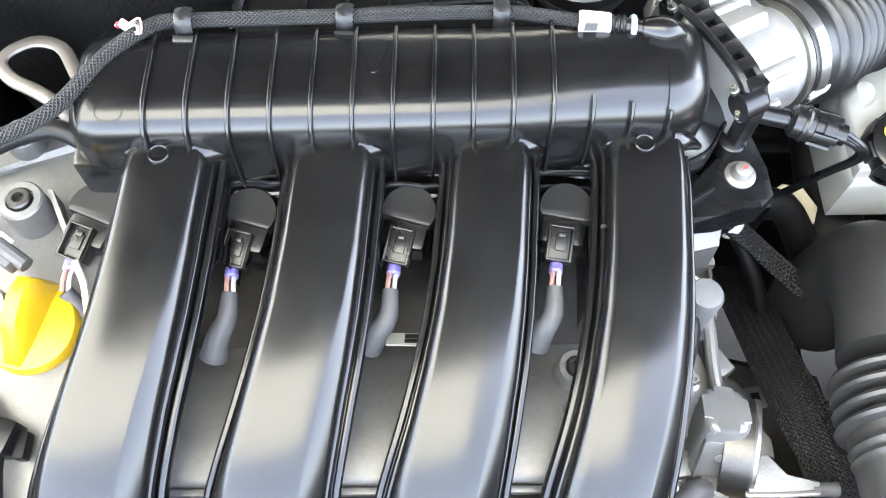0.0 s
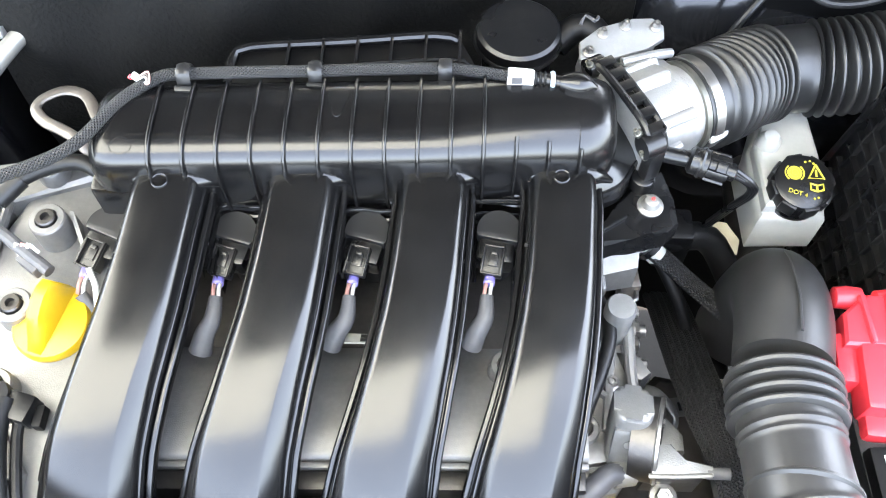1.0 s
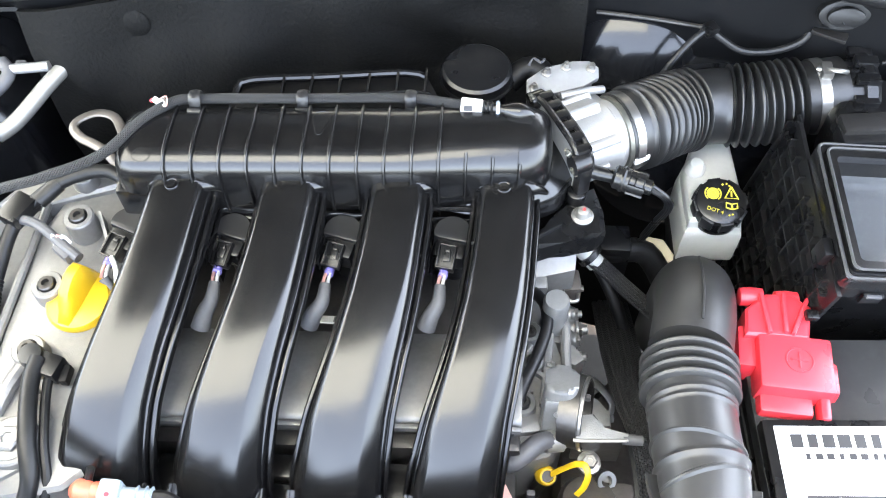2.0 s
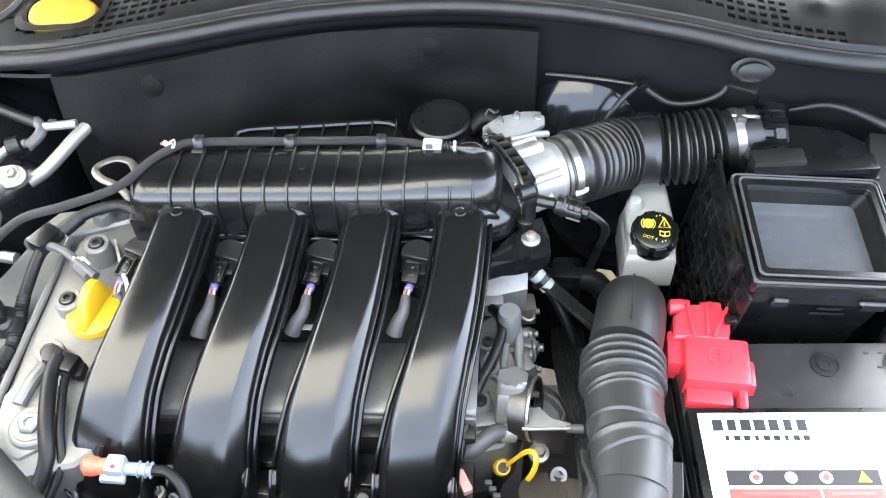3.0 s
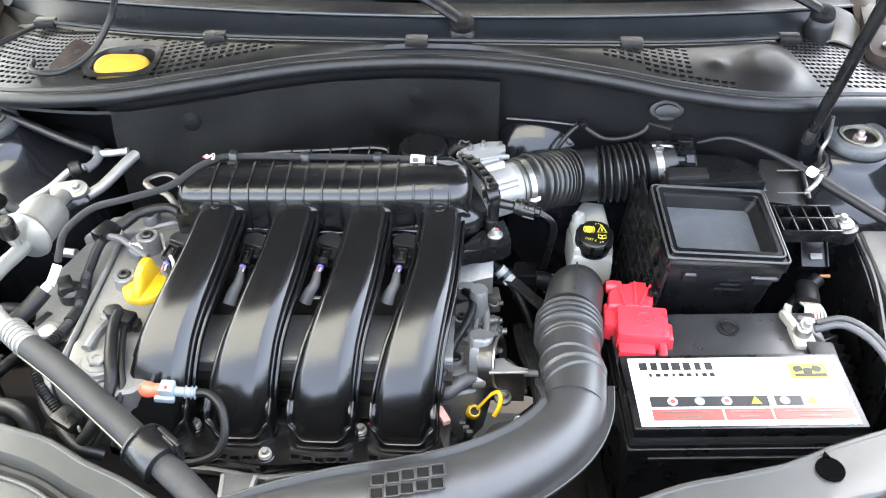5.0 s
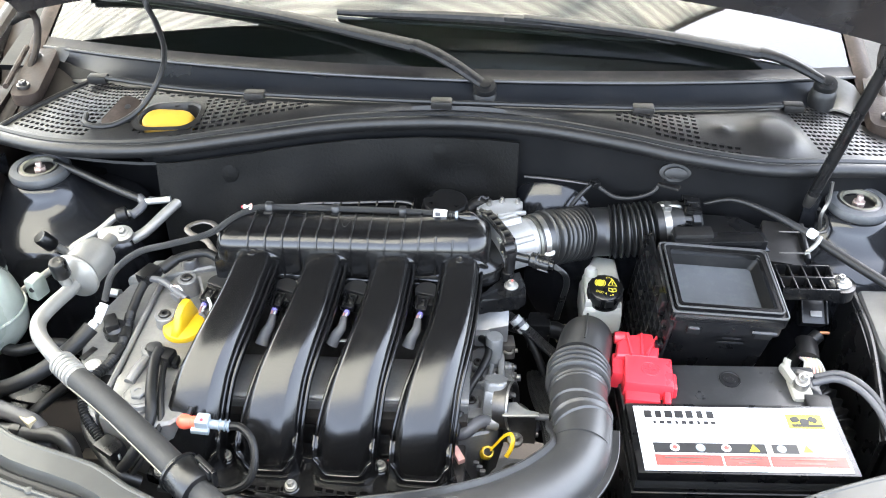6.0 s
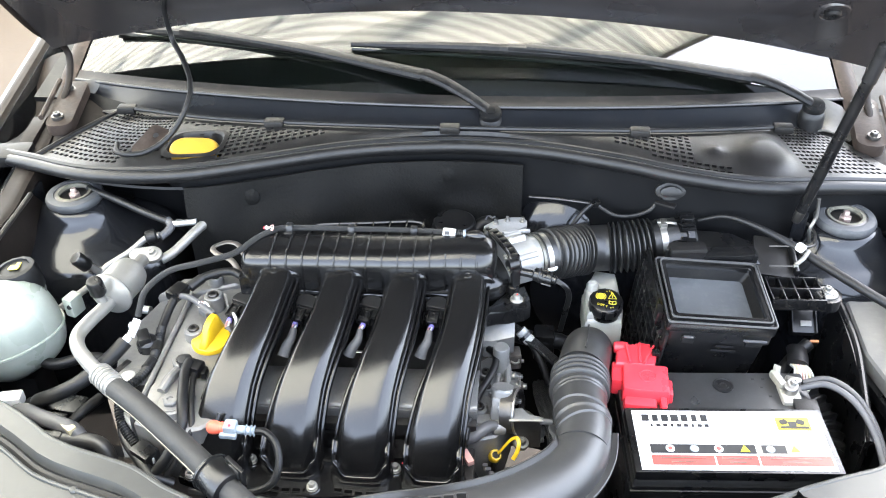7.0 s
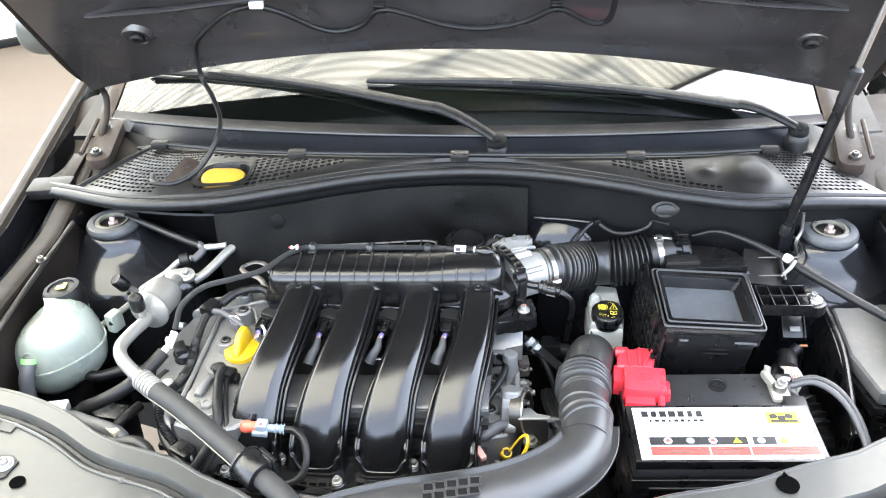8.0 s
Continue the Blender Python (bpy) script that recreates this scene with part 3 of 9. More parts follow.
def wiper(name_pivot, elbow, blade_a, blade_b, held, label):
    p, e, a, b = (Vector(q) for q in (name_pivot, elbow, blade_a, blade_b))
    ob = thing("windscreen_wiper", p, label, "wiper", "windscreen wipers")
    part("spindle_boot", lathe([(0.020, -0.04), (0.020, -0.014), (0.0175, -0.005), (0.013, 0)], Matrix.Translation(p), 20), M_RUBBER, ob)
    m = axis(p, (0, -0.35, 1))
    part("spindle_cap", lathe([(0.0165, -0.004), (0.0175, 0.004), (0.0155, 0.009), (0.0085, 0.010), (0.008, 0.0125), (0, 0.0135)], m, 20), M_WIPER, ob)
    arm = tube([p + Vector((0, 0, 0.006)), p.lerp(e, 0.35) + Vector((0, 0, 0.012)), p.lerp(e, 0.7) + Vector((0, 0, 0.014)), e + Vector((0, 0, 0.010))], lambda g, t: 0.0100 + 0.0035 * g / t, 10, 0.01, 0.6)
    part("arm", arm, M_WIPER, ob)
    mid = a.lerp(b, held)
    arm2 = tube([e + Vector((0, 0, 0.008)), e.lerp(mid, 0.5) + Vector((0, 0, 0.016)), mid + Vector((0, 0, 0.014))], lambda g, t: 0.0145 - 0.006 * g / t, 10, 0.02, 0.6)
    part("arm_channel", arm2, M_WIPER, ob)
    part("blade_frame", tube([a, a.lerp(b, 0.5) + Vector((0, 0, 0.008)), b], lambda g, t: 0.0045 + 0.004 * math.sin(math.pi * g / t), 8, 0.02), M_WIPER, ob)
    down = Vector((0, 0.004, -0.010))
    part("blade_rubber", tube([a + down, b + down], 0.003, 6, 0.05), M_RUBBER, ob)
    side = axis(mid + Vector((0, 0, 0.010)), b - a)
    part("bridge", box((0.016, 0.012, 0.06), side, 0.003), M_WIPER, ob)


wiper((0.147, 0.570, 1.044), (0.040, 0.619, 1.077), (-0.54, 0.815, 1.072), (-0.10, 0.676, 1.088), 0.39, "black windscreen wiper with a dusty arm, pivoting mid-scuttle")
wiper((0.654, 0.650, 1.027), (0.556, 0.682, 1.054), (-0.084, 0.684, 1.106), (0.43, 0.682, 1.082), 0.55, "black windscreen wiper with a dusty arm, pivoting by the wing")

HOOD_TURN = radians(51)


def hood_at(x, y, off=0.0):
    """A point of the open bonnet's underside above (x, y), moved off downwards along its normal."""
    p = Vector((x, y, 1.08 + (0.74 - y) * math.tan(HOOD_TURN)))
    crown = 0.018 * ((x - 0.08) / 0.68) ** 2
    return p - Vector((0, math.sin(HOOD_TURN), math.cos(HOOD_TURN))) * (off + crown)


def hood_edge(x):
    return 0.656 + 0.165 * (x - 0.05) ** 2


def bonnet():
    ob = thing("bonnet", (0.08, 0.74, 1.08), "open dark car bonnet seen from below, propped on a gas strut", "bonnet")

    def skin(u, v):
        x = -0.601 + 1.366 * u
        y = hood_edge(x) + (0.115 + 0.10 * abs(2 * u - 1) ** 3 - hood_edge(x)) * v
        # a flat rim all round, then a long slope into the pressed middle field
        def rise(e, start, width):
            k = min(1.0, max(0.0, (e - start) / width))
            return k * k * (3 - 2 * k)
        field = rise(v, 0.03 + 0.30 * abs(2 * u - 1) ** 4, 0.12) * rise(min(u, 1 - u), 0.06, 0.14) * rise(1 - v, 0.08, 0.06)
        rib = 0.004 - 0.040 * field
        return hood_at(x, y, rib)
    part("inner_panel", sheet(skin, 64, 48, 0.006), M_HOOD, ob)

    def outer(u, v):
        x = -0.607 + 1.378 * u
        y = hood_edge(x) + 0.004 + (0.105 + 0.10 * abs(2 * u - 1) ** 3 - hood_edge(x)) * v
        if v == 0:
            # rolled rear lip behind the inner panel's edge
            lip = 0.034 - 0.035 * (x - 0.1)
            e = hood_at(x, hood_edge(x), 0.0)
            return e + Vector((0, lip, -0.33 * lip))
        return hood_at(x, y, -0.012 - 0.045 * min(1.0, v / 0.12) - 0.02 * math.sin(math.pi * u))
    part("outer_skin", sheet(outer, 30, 20, 0.003), M_PAINT, ob)
    for x, y in ((-0.4425, 0.6175), (0.635, 0.635)):
        m = axis(hood_at(x, y, 0.0), hood_at(0, 0, 1) - hood_at(0, 0, 0))
        part("stamped_ring", lathe([(0.03, 0.004), (0.024, 0.012), (0.019, 0.012), (0.017, 0.006)], m, 24, close=False), M_HOOD, ob)
        part("bump_stop", lathe([(0.012, 0.002), (0.012, 0.014), (0.009, 0.017), (0.005, 0.017), (0.005, 0.012), (0, 0.012)], m, 18), M_RUBBER, ob)
    for x in (-0.58, 0.745):
        side = -1 if x < 0 else 1
        arm = [hood_at(x + side * 0.024, 0.52, 0.006), hood_at(x + side * 0.024, 0.68, 0.008), (x + side * 0.012, 0.728, 1.07), (x + side * 0.004, 0.70, 1.03), (x + side * 0.002, 0.65, 1.005)]
        part("hinge", tube(arm, 0.0065, 10, 0.012, 0.7), M_PAINT_DUSTY, ob, "dusty bonnet hinge arm")
    # stiffening channels pressed into the inner panel
    for y in (0.56, 0.46, 0.34):
        line = [hood_at(-0.5 + 1.16 * k / 10, y + 0.02 * math.cos(math.pi * k / 5), 0.004) for k in range(11)]
        part("rib", tube(line, 0.012, 8, 0.04, 0.4), M_HOOD, ob)


bonnet()


def washer_hose():
    """The thin washer hose that leaves the cowl, climbs to the bonnet and runs along it."""
    pts = [cowl_point(-0.425, 0.34) + Vector((0, 0, 0.006)), (-0.402, 0.452, 1.03), (-0.365, 0.452, 1.030), (-0.33, 0.475, 1.045), (-0.304, 0.50, 1.081), (-0.306, 0.54, 1.102), (-0.335, 0.60, 1.115), (-0.362, 0.64, 1.13),
           hood_at(-0.358, 0.640, 0.012), hood_at(-0.329, 0.613, 0.012), hood_at(-0.274, 0.579, 0.012), hood_at(-0.225, 0.565, 0.012)]
    ob = thing("washer_hose", pts[1], "thin black washer hose looping from cowl to bonnet", "hose")
    part("hose", tube(pts, 0.0042, 10, 0.01), M_HOSE, ob)
    run = [hood_at(x, y, 0.012) for x, y in ((-0.225, 0.565), (-0.185, 0.581), (-0.141, 0.609), (-0.107, 0.617), (-0.067, 0.606), (-0.032, 0.579), (0.009, 0.587), (0.067, 0.608), (0.129, 0.614), (0.191, 0.602), (0.238, 0.579), (0.269, 0.593), (0.296, 0.605), (0.317, 0.600), (0.323, 0.573), (0.319, 0.54))]
    part("bonnet_run", tube(run, 0.0045, 10, 0.01), M_HOSE, ob)
    for x, y in ((-0.24, 0.567), (-0.032, 0.579), (0.238, 0.579)):
        part("clip", box((0.02, 0.02, 0.012), axis(hood_at(x, y, 0.008), hood_at(0, 0, 1) - hood_at(0, 0, 0)), 0.003), M_BLACK, ob)
    part("tee", box((0.022, 0.012, 0.012), axis(hood_at(-0.218, 0.563, 0.014), (0, 0, 1)), 0.003), M_WHITE, ob, "white plastic tee piece")


washer_hose()


def gas_strut():
    a, b = Vector((0.590, 0.425, 0.972)), Vector((0.630, 0.400, 1.233))
    ob = thing("gas_strut", a, "black gas strut holding the bonnet open", "gas strut")
    d = (b - a)
    part("cylinder", tube([a + d * 0.04, a + d], 0.0080, 18, 0.05, smooth=False), M_BLACK, ob)
    part("collar", lathe([(0.008, -0.006), (0.0098, 0), (0.0098, 0.012), (0.0055, 0.016)], axis(b - d.normalized() * 0.004, d), 18), M_COIL, ob)
    part("sleeve", tube([b - d * 0.16, b], 0.0092, 18, 0.05, smooth=False), M_COIL, ob, "grey end sleeve")
    part("rod", tube([b, b + d * 1.05], 0.0045, 12, 0.05, smooth=False), M_STEEL, ob)
    part("ball_end", lathe([(0.0, -0.012), (0.006, -0.010), (0.0075, 0), (0.0075, 0.012), (0.006, 0.016)], axis(a, d), 16), M_DARKSTEEL, ob)
    part("bracket", box((0.02, 0.006, 0.05), axis(a + Vector((0.006, 0.006, -0.02)), (0, 0, 1)), 0.002), M_PAINT, ob)
    wire = [a + Vector((0.022, 0.0, 0.03)), a + Vector((0.024, -0.002, 0.0)), a + Vector((0.018, -0.006, -0.02)), a + Vector((0.024, -0.004, -0.045))]
    part("safety_clip", tube(wire, 0.0026, 8, 0.006), M_STEEL, ob)


gas_strut()


def wing(side):
    """Front wing edge, gutter and inner rail beside the bay."""
    s = 1 if side > 0 else -1
    name = "wing_right" if s > 0 else "wing_left"

    def edge_x(y):
        if s < 0:
            return -0.605 - 0.18 * max(0.0, y - 0.37)
        return 0.85 + 0.055 * (y - 0.4) - 0.10 * max(0, 0.2 - y) ** 2
    inner = 0.068 if s < 0 else 0.10
    outer = [(0.075, 0.70), (0.073, 0.85), (0.068, 0.94), (0.060, 0.975), (0.051, 0.990), (0.042, 0.993)]
    flange = [(0.042, 0.993), (0.036, 0.9945), (0.028, 0.993), (0.024, 0.986)]
    gutter = [(0.024, 0.986), (0.021, 0.955), (0.016, 0.925), (-0.014, 0.922), (-0.020, 0.94), (-0.026, 0.972), (-0.034, 0.979)]
    ledge = [(-0.034, 0.979), (-inner + 0.010, 0.980), (-inner + 0.002, 0.977), (-inner, 0.970), (-inner - 0.004, 0.93), (-inner - 0.008, 0.86)]

    def strip(prof):
        def f(u, v):
            y = -0.42 + 1.45 * v
            k = u * (len(prof) - 1)
            i = min(int(k), len(prof) - 2)
            a, b = prof[i], prof[i + 1]
            w = k - i
            dx, z = a[0] + (b[0] - a[0]) * w, a[1] + (b[1] - a[1]) * w
            drop = 0.10 * max(0, 0.15 - y) ** 1.5 - 0.02 * max(0, y - 0.5)
            return Vector((edge_x(y) + s * dx, y, z - drop))
        return sheet(f, 3 * (len(prof) - 1), 60, 0.003)
    ob = thing(name, (edge_x(0.4), 0.4, 0.9), "silver-green front wing edge with a dusty flange and a dark drain gutter", "wing", kind="structure")
    part("wing_panel", strip(outer), M_SILVER, ob, "silver-green outer wing skin")
    part("flange", strip(flange), M_PAINT_DUSTY, ob, "dusty brown upper flange")
    part("gutter", strip(gutter), M_PAINT, ob, "deep dark drain gutter")
    part("ledge", strip(ledge), M_PAINT_DUSTY, ob)
    x0 = edge_x(0.6)
    hx = -0.570 if s < 0 else 0.740
    part("hinge_plate", prism(rounded(0.042, 0.15, 0.016), -0.016, 0.003, Matrix.Translation((hx - 0.002 * s, 0.642, 1.008)) @ Matrix.Rotation(radians(3), 4, "X") @ Matrix.Rotation(radians(-10 * s), 4, "Z")), M_RUSTY, ob, "dusty hinge mounting plate")
    part("hinge_flange", tube([(hx + s * (0.020 + 0.17 * (y - 0.6)), y, 1.013 + 0.05 * (y - 0.6)) for y in (0.585, 0.62, 0.66, 0.71)], 0.0045, 8, 0.01), M_RUSTY, ob)
    part("scuttle_end", sheet(lambda u, v: Vector((x0 - s * (0.024 + 0.15 * u) + s * 0.15 * (v - 0.28), 0.50 + 0.36 * v, 0.963 + 0.028 * v + 0.012 * math.sin(math.pi * u) - 0.014 * max(0, 0.3 - u) / 0.3)), 12, 12, 0.003), M_PAINT_DUSTY, ob, "dusty brown scuttle end panel")
    part("drain_floor", box((0.26, 0.56, 0.008), Matrix.Translation((x0 - s * 0.085, 0.76, 0.905)), 0.001), M_DARK, ob, "dark drain floor")
    part("rail_strip", prism([(-0.012, -0.04), (0.012, -0.04), (0.012, 0.06), (-0.012, 0.06)], -0.02, 0.006, Matrix.Translation((x0 - s * 0.040, 0.572, 0.984)) @ Matrix.Rotation(radians(-9 * s), 4, "Z"), 0.004), M_PAINT_DUSTY, ob)
    for x, y in ((-0.007, 0.592), (0.012, 0.689)):
        bolt((hx + s * x, y, 1.012), (0, 0, 1), 0.0065, M_DARKSTEEL, ob)
    part("gutter_seal", tube([(edge_x(y) + s * 0.004, y, 0.926 + 0.02 * max(0, y - 0.5)) for y in (0.0, 0.2, 0.4, 0.6, 0.85)], 0.006, 8, 0.03), M_SEAL, ob)
    rod = [(edge_x(y) - s * (inner + 0.006), y, 0.972 - 0.10 * max(0, 0.2 - y)) for y in (0.42, 0.25, 0.05)]
    part("rail_edge", tube(rod, 0.004, 8, 0.05), M_DARKSTEEL, ob)
    for y in (0.30, 0.05):
        bolt((edge_x(y) - s * 0.07, y, 0.979), (0, 0, 1), 0.005, M_DARKSTEEL, ob)
    part("corner_bracket", box((0.072, 0.050, 0.020), Matrix.Translation((edge_x(0.5) - s * (0.010 if s < 0 else 0.038), 0.515, 0.982)) @ Matrix.Rotation(radians(-8 * s), 4, "Z"), 0.006), M_DARK, ob)


wing(-1)
wing(1)


def door_mirror():
    ob = thing("door_mirror", (-0.90, 1.30, 0.93), "dark grey-green door mirror housing beside the windscreen pillar", "door mirror")
    m = Matrix.Translation((-1.005, 1.33, 0.975))
    rings = []
    for k in range(9):
        t = -1 + 2 * k / 8
        r = (1 - abs(t) ** 3) ** 0.5 if abs(t) < 1 else 0.05
        rings.append([m @ Vector((0.085 * r * math.copysign(abs(math.cos(a)) ** 0.7, math.cos(a)), 0.055 * t, 0.062 * r * math.copysign(abs(math.sin(a)) ** 0.7, math.sin(a)))) for a in (2 * math.pi * q / 28 for q in range(28))])
    part("housing", loft(rings), M_MIRRORSHELL, ob)
    part("foot", tube([(-0.93, 1.33, 0.955), (-0.87, 1.31, 0.93), (-0.80, 1.29, 0.90)], 0.018, 12, 0.02, 0.6), M_BLACK, ob)


M_MIRRORSHELL = material("grey_green_car_paint", (0.045, 0.05, 0.046), 0.35, vary=0.1, coat=0.4, scale=8, spot=0.1)
door_mirror()


def boundary_wall():
    ob = thing("wall_boundary", (-3.6, 4.4, 0.0), "low white rendered wall across the yard", "wall", kind="structure")
    m = Matrix.Translation((-4.6, 2.62, 0.0)) @ Matrix.Rotation(radians(32), 4, "Z")
    part("wall", box((6.0, 0.2, 0.55), m @ Matrix.Translation((0, 0.1, 0.275)), 0.01), M_LABEL, ob)
    part("foot_joint", box((6.0, 0.03, 0.05), m @ Matrix.Translation((0, -0.005, 0.02)), 0.005), M_DARK, ob)


boundary_wall()


TOWER_R = [(0, 0.038), (0.08, 0.050), (0.2, 0.062), (0.3, 0.080), (0.42, 0.108), (0.55, 0.132), (0.68, 0.146), (0.82, 0.152), (1.0, 0.155)]
TOWER_Z = [(0, 0.949), (0.08, 0.946), (0.2, 0.926), (0.3, 0.913), (0.42, 0.903), (0.55, 0.890), (0.68, 0.868), (0.82, 0.83), (1.0, 0.68)]


def strut_tower(x, y, label, spread=1.0):
    ob = thing("strut_tower", (x, y, 0.7), label, "strut tower", "strut towers", "structure")
    def skin(u, v):
        a = 2 * math.pi * u
        r = lerp(TOWER_R, v)
        r = min(r, 0.062) + max(0.0, r - 0.062) * spread
        z = lerp(TOWER_Z, v)
        sq = 1 + 0.16 * max(0, v - 0.3) * abs(math.sin(2 * a))
        return Vector((x + r * sq * math.cos(a), y + 0.85 * r * sq * math.sin(a), z))
    bm = sheet(skin, 48, 20)
    bmesh.ops.remove_doubles(bm, verts=bm.verts, dist=1e-5)
    part("tower", bm, M_PAINT, ob)
    m = Matrix.Translation((x, y, 0.948))
    part("top_mount", lathe([(0.040, 0), (0.0425, 0.003), (0.0430, 0.009), (0.0405, 0.0135), (0.036, 0.0150), (0.030, 0.0150), (0.028, 0.012)], m, 36, close=False), M_DUSTY, ob, "dusty rubber top mount")
    part("mount_cup", lathe([(0.029, 0.0135), (0.026, 0.015), (0.0235, 0.006), (0.012, 0.005), (0, 0.005)], m, 30, close=False), M_DARKSTEEL, ob, "rusty steel cup")
    part("mount_washer", lathe([(0.0262, 0.012), (0.0262, 0.0150), (0.0222, 0.0150), (0.0212, 0.010)], m, 30, close=False), M_PALEBRASS, ob, "pale corroded washer")
    part("nut", lathe([(0.0088, 0.005), (0.0088, 0.011), (0.0075, 0.0125), (0, 0.0125)], m, 6), M_PINKSTEEL, ob)
    part("rod_end", lathe([(0.0045, 0.011), (0.0045, 0.019), (0.0035, 0.0205), (0, 0.0205)], m, 12), M_PINKSTEEL, ob)


strut_tower(-0.486, 0.445, "dark painted strut tower with a rubber-topped mount beside the cowl")
strut_tower(0.664, 0.446, "dark painted strut tower with a rubber-topped mount beside the airbox", 0.7)


def front_panel():
    """The upper crossmember in front of the engine, with raised rim beads, slots and bolts."""
    ob = thing("front_crossmember", (0.08, -0.15, 0.9), "grey painted front crossmember panel ahead of the engine", "crossmember", kind="structure")
    left = [(-0.70, 0.075), (-0.56, 0.062), (-0.479, 0.048), (-0.426, 0.033), (-0.368, 0.006), (-0.31, -0.03), (-0.261, -0.046), (-0.21, -0.061), (-0.17, -0.083), (-0.13, -0.100), (-0.05, -0.138), (0.1, -0.155),
            (0.2, -0.145), (0.28, -0.118), (0.352, -0.088), (0.395, -0.077), (0.447, -0.063), (0.494, -0.042), (0.541, -0.024), (0.575, -0.012), (0.612, 0.010), (0.70, 0.045), (0.82, 0.07)]
    line = spline([(x, y, 0.95) for x, y in left], 0.02)

    def rim_width(x):
        return 0.024 + 0.030 * min(1.0, max(0.0, (x - 0.3) / 0.2))

    def f(u, v):
        k = u * (len(line) - 1)
        i = min(int(k), len(line) - 2)
        p = line[i].lerp(line[i + 1], k - i)
        y = p.y - 0.30 * v
        d = p.y - y
        w = rim_width(p.x)
        z = 0.95 if d < w else 0.95 - 0.016 * min(1, (d - w) / 0.008)
        if d > w + 0.013:
            z = 0.934 + 0.014 * min(1, (d - w - 0.013) / 0.008)
        return Vector((p.x, y, z - 0.06 * max(0, d - 0.16)))
    part("panel", sheet(f, 70, 90, 0.003), M_SILVER, ob)
    part("rim", tube([(p.x, p.y + 0.001, p.z - 0.003) for p in line], 0.004, 10, 0.02), M_SILVER, ob)
    part("rim_bead", tube([(p.x, p.y - rim_width(p.x) - 0.0225, 0.9488) for p in line], 0.0024, 8, 0.02), M_SILVER, ob)
    part("rim_seal", tube([(p.x, p.y - rim_width(p.x) - 0.0105, 0.9365) for p in line if p.x < 0.3], 0.0062, 10, 0.02), M_SEAL, ob)
    down = sheet(lambda u, v: Vector((line[int(u * (len(line) - 1))].x, line[int(u * (len(line) - 1))].y + 0.002, 0.948 - 0.10 * v)), 60, 3, 0.003)
    part("flange", down, M_SILVER, ob)
    for x, y, r in ((0.484, -0.065, 0.0125), (-0.380, -0.102, 0.009), (-0.470, -0.052, 0.009)):
        part("hole", lathe([(r, 0), (r, 0.0012), (0, 0.0012)], Matrix.Translation((x, y, 0.9490 if x < 0 else 0.9512)), 20), M_HOLE, ob)
    part("hole_notch", prism([(-0.004, 0.0), (0.004, 0.0), (0.0, 0.008)], 0.0, 0.0012, Matrix.Translation((0.484, -0.054, 0.9512)), 0), M_HOLE, ob)
    part("slot", box((0.022, 0.016, 0.0012), Matrix.Translation((-0.436, -0.016, 0.9496)) @ Matrix.Rotation(radians(-12), 4, "Z"), 0), M_INK, ob)
    latch = part("latch_plate", prism([(-0.47, -0.062), (-0.405, -0.062), (-0.393, -0.072), (-0.398, -0.096), (-0.46, -0.13)], 0.9480, 0.9505, Matrix(), 0.001), M_COWL, ob, "dark bracket plate")
    part("washer", lathe([(0.0115, 0), (0.0115, 0.0014), (0.006, 0.0018), (0, 0.0018)], Matrix.Translation((-0.408, -0.078, 0.9505)), 24), M_PALEBLUE, latch)
    part("dimple", lathe([(0.0045, 0), (0.0035, 0.002), (0, 0.0026)], Matrix.Translation((-0.26, -0.093, 0.949)), 14), M_SILVER, ob)
    bolt((-0.408, -0.078, 0.952), (0, 0, 1), 0.006, M_STEEL, ob)


front_panel()


# ---- intake manifold ----
PROFILE = spline([(0, y, z) for y, z in ((0.275, 0.9695), (0.25, 0.9695), (0.22, 0.9675), (0.19, 0.9648), (0.16, 0.961), (0.135, 0.9565), (0.11, 0.949), (0.085, 0.937), (0.06, 0.919), (0.04, 0.898), (0.026, 0.872), (0.019, 0.848))], 0.006)
SWING = [(0.015, -0.0305), (0.03, -0.0298), (0.05, -0.027), (0.08, -0.0222), (0.11, -0.016), (0.14, -0.0105), (0.17, -0.006), (0.20, -0.003), (0.25, 0.0), (0.3, 0.0)]
HALF = [(0.015, 0.0305), (0.04, 0.0300), (0.08, 0.0270), (0.12, 0.0245), (0.17, 0.0225), (0.21, 0.0215), (0.3, 0.021)]
BEVEL_LEFT = [(0.015, 0.007), (0.06, 0.0062), (0.12, 0.0048), (0.2, 0.004), (0.3, 0.0036)]
BEVEL_RIGHT = [(0.015, 0.012), (0.05, 0.0125), (0.09, 0.0105), (0.13, 0.0075), (0.17, 0.005), (0.21, 0.0038), (0.3, 0.0034)]
RUNNERS = ((-0.124, 0.0), (-0.039, 0.003), (0.046, 0.005), (0.131, 0.008))


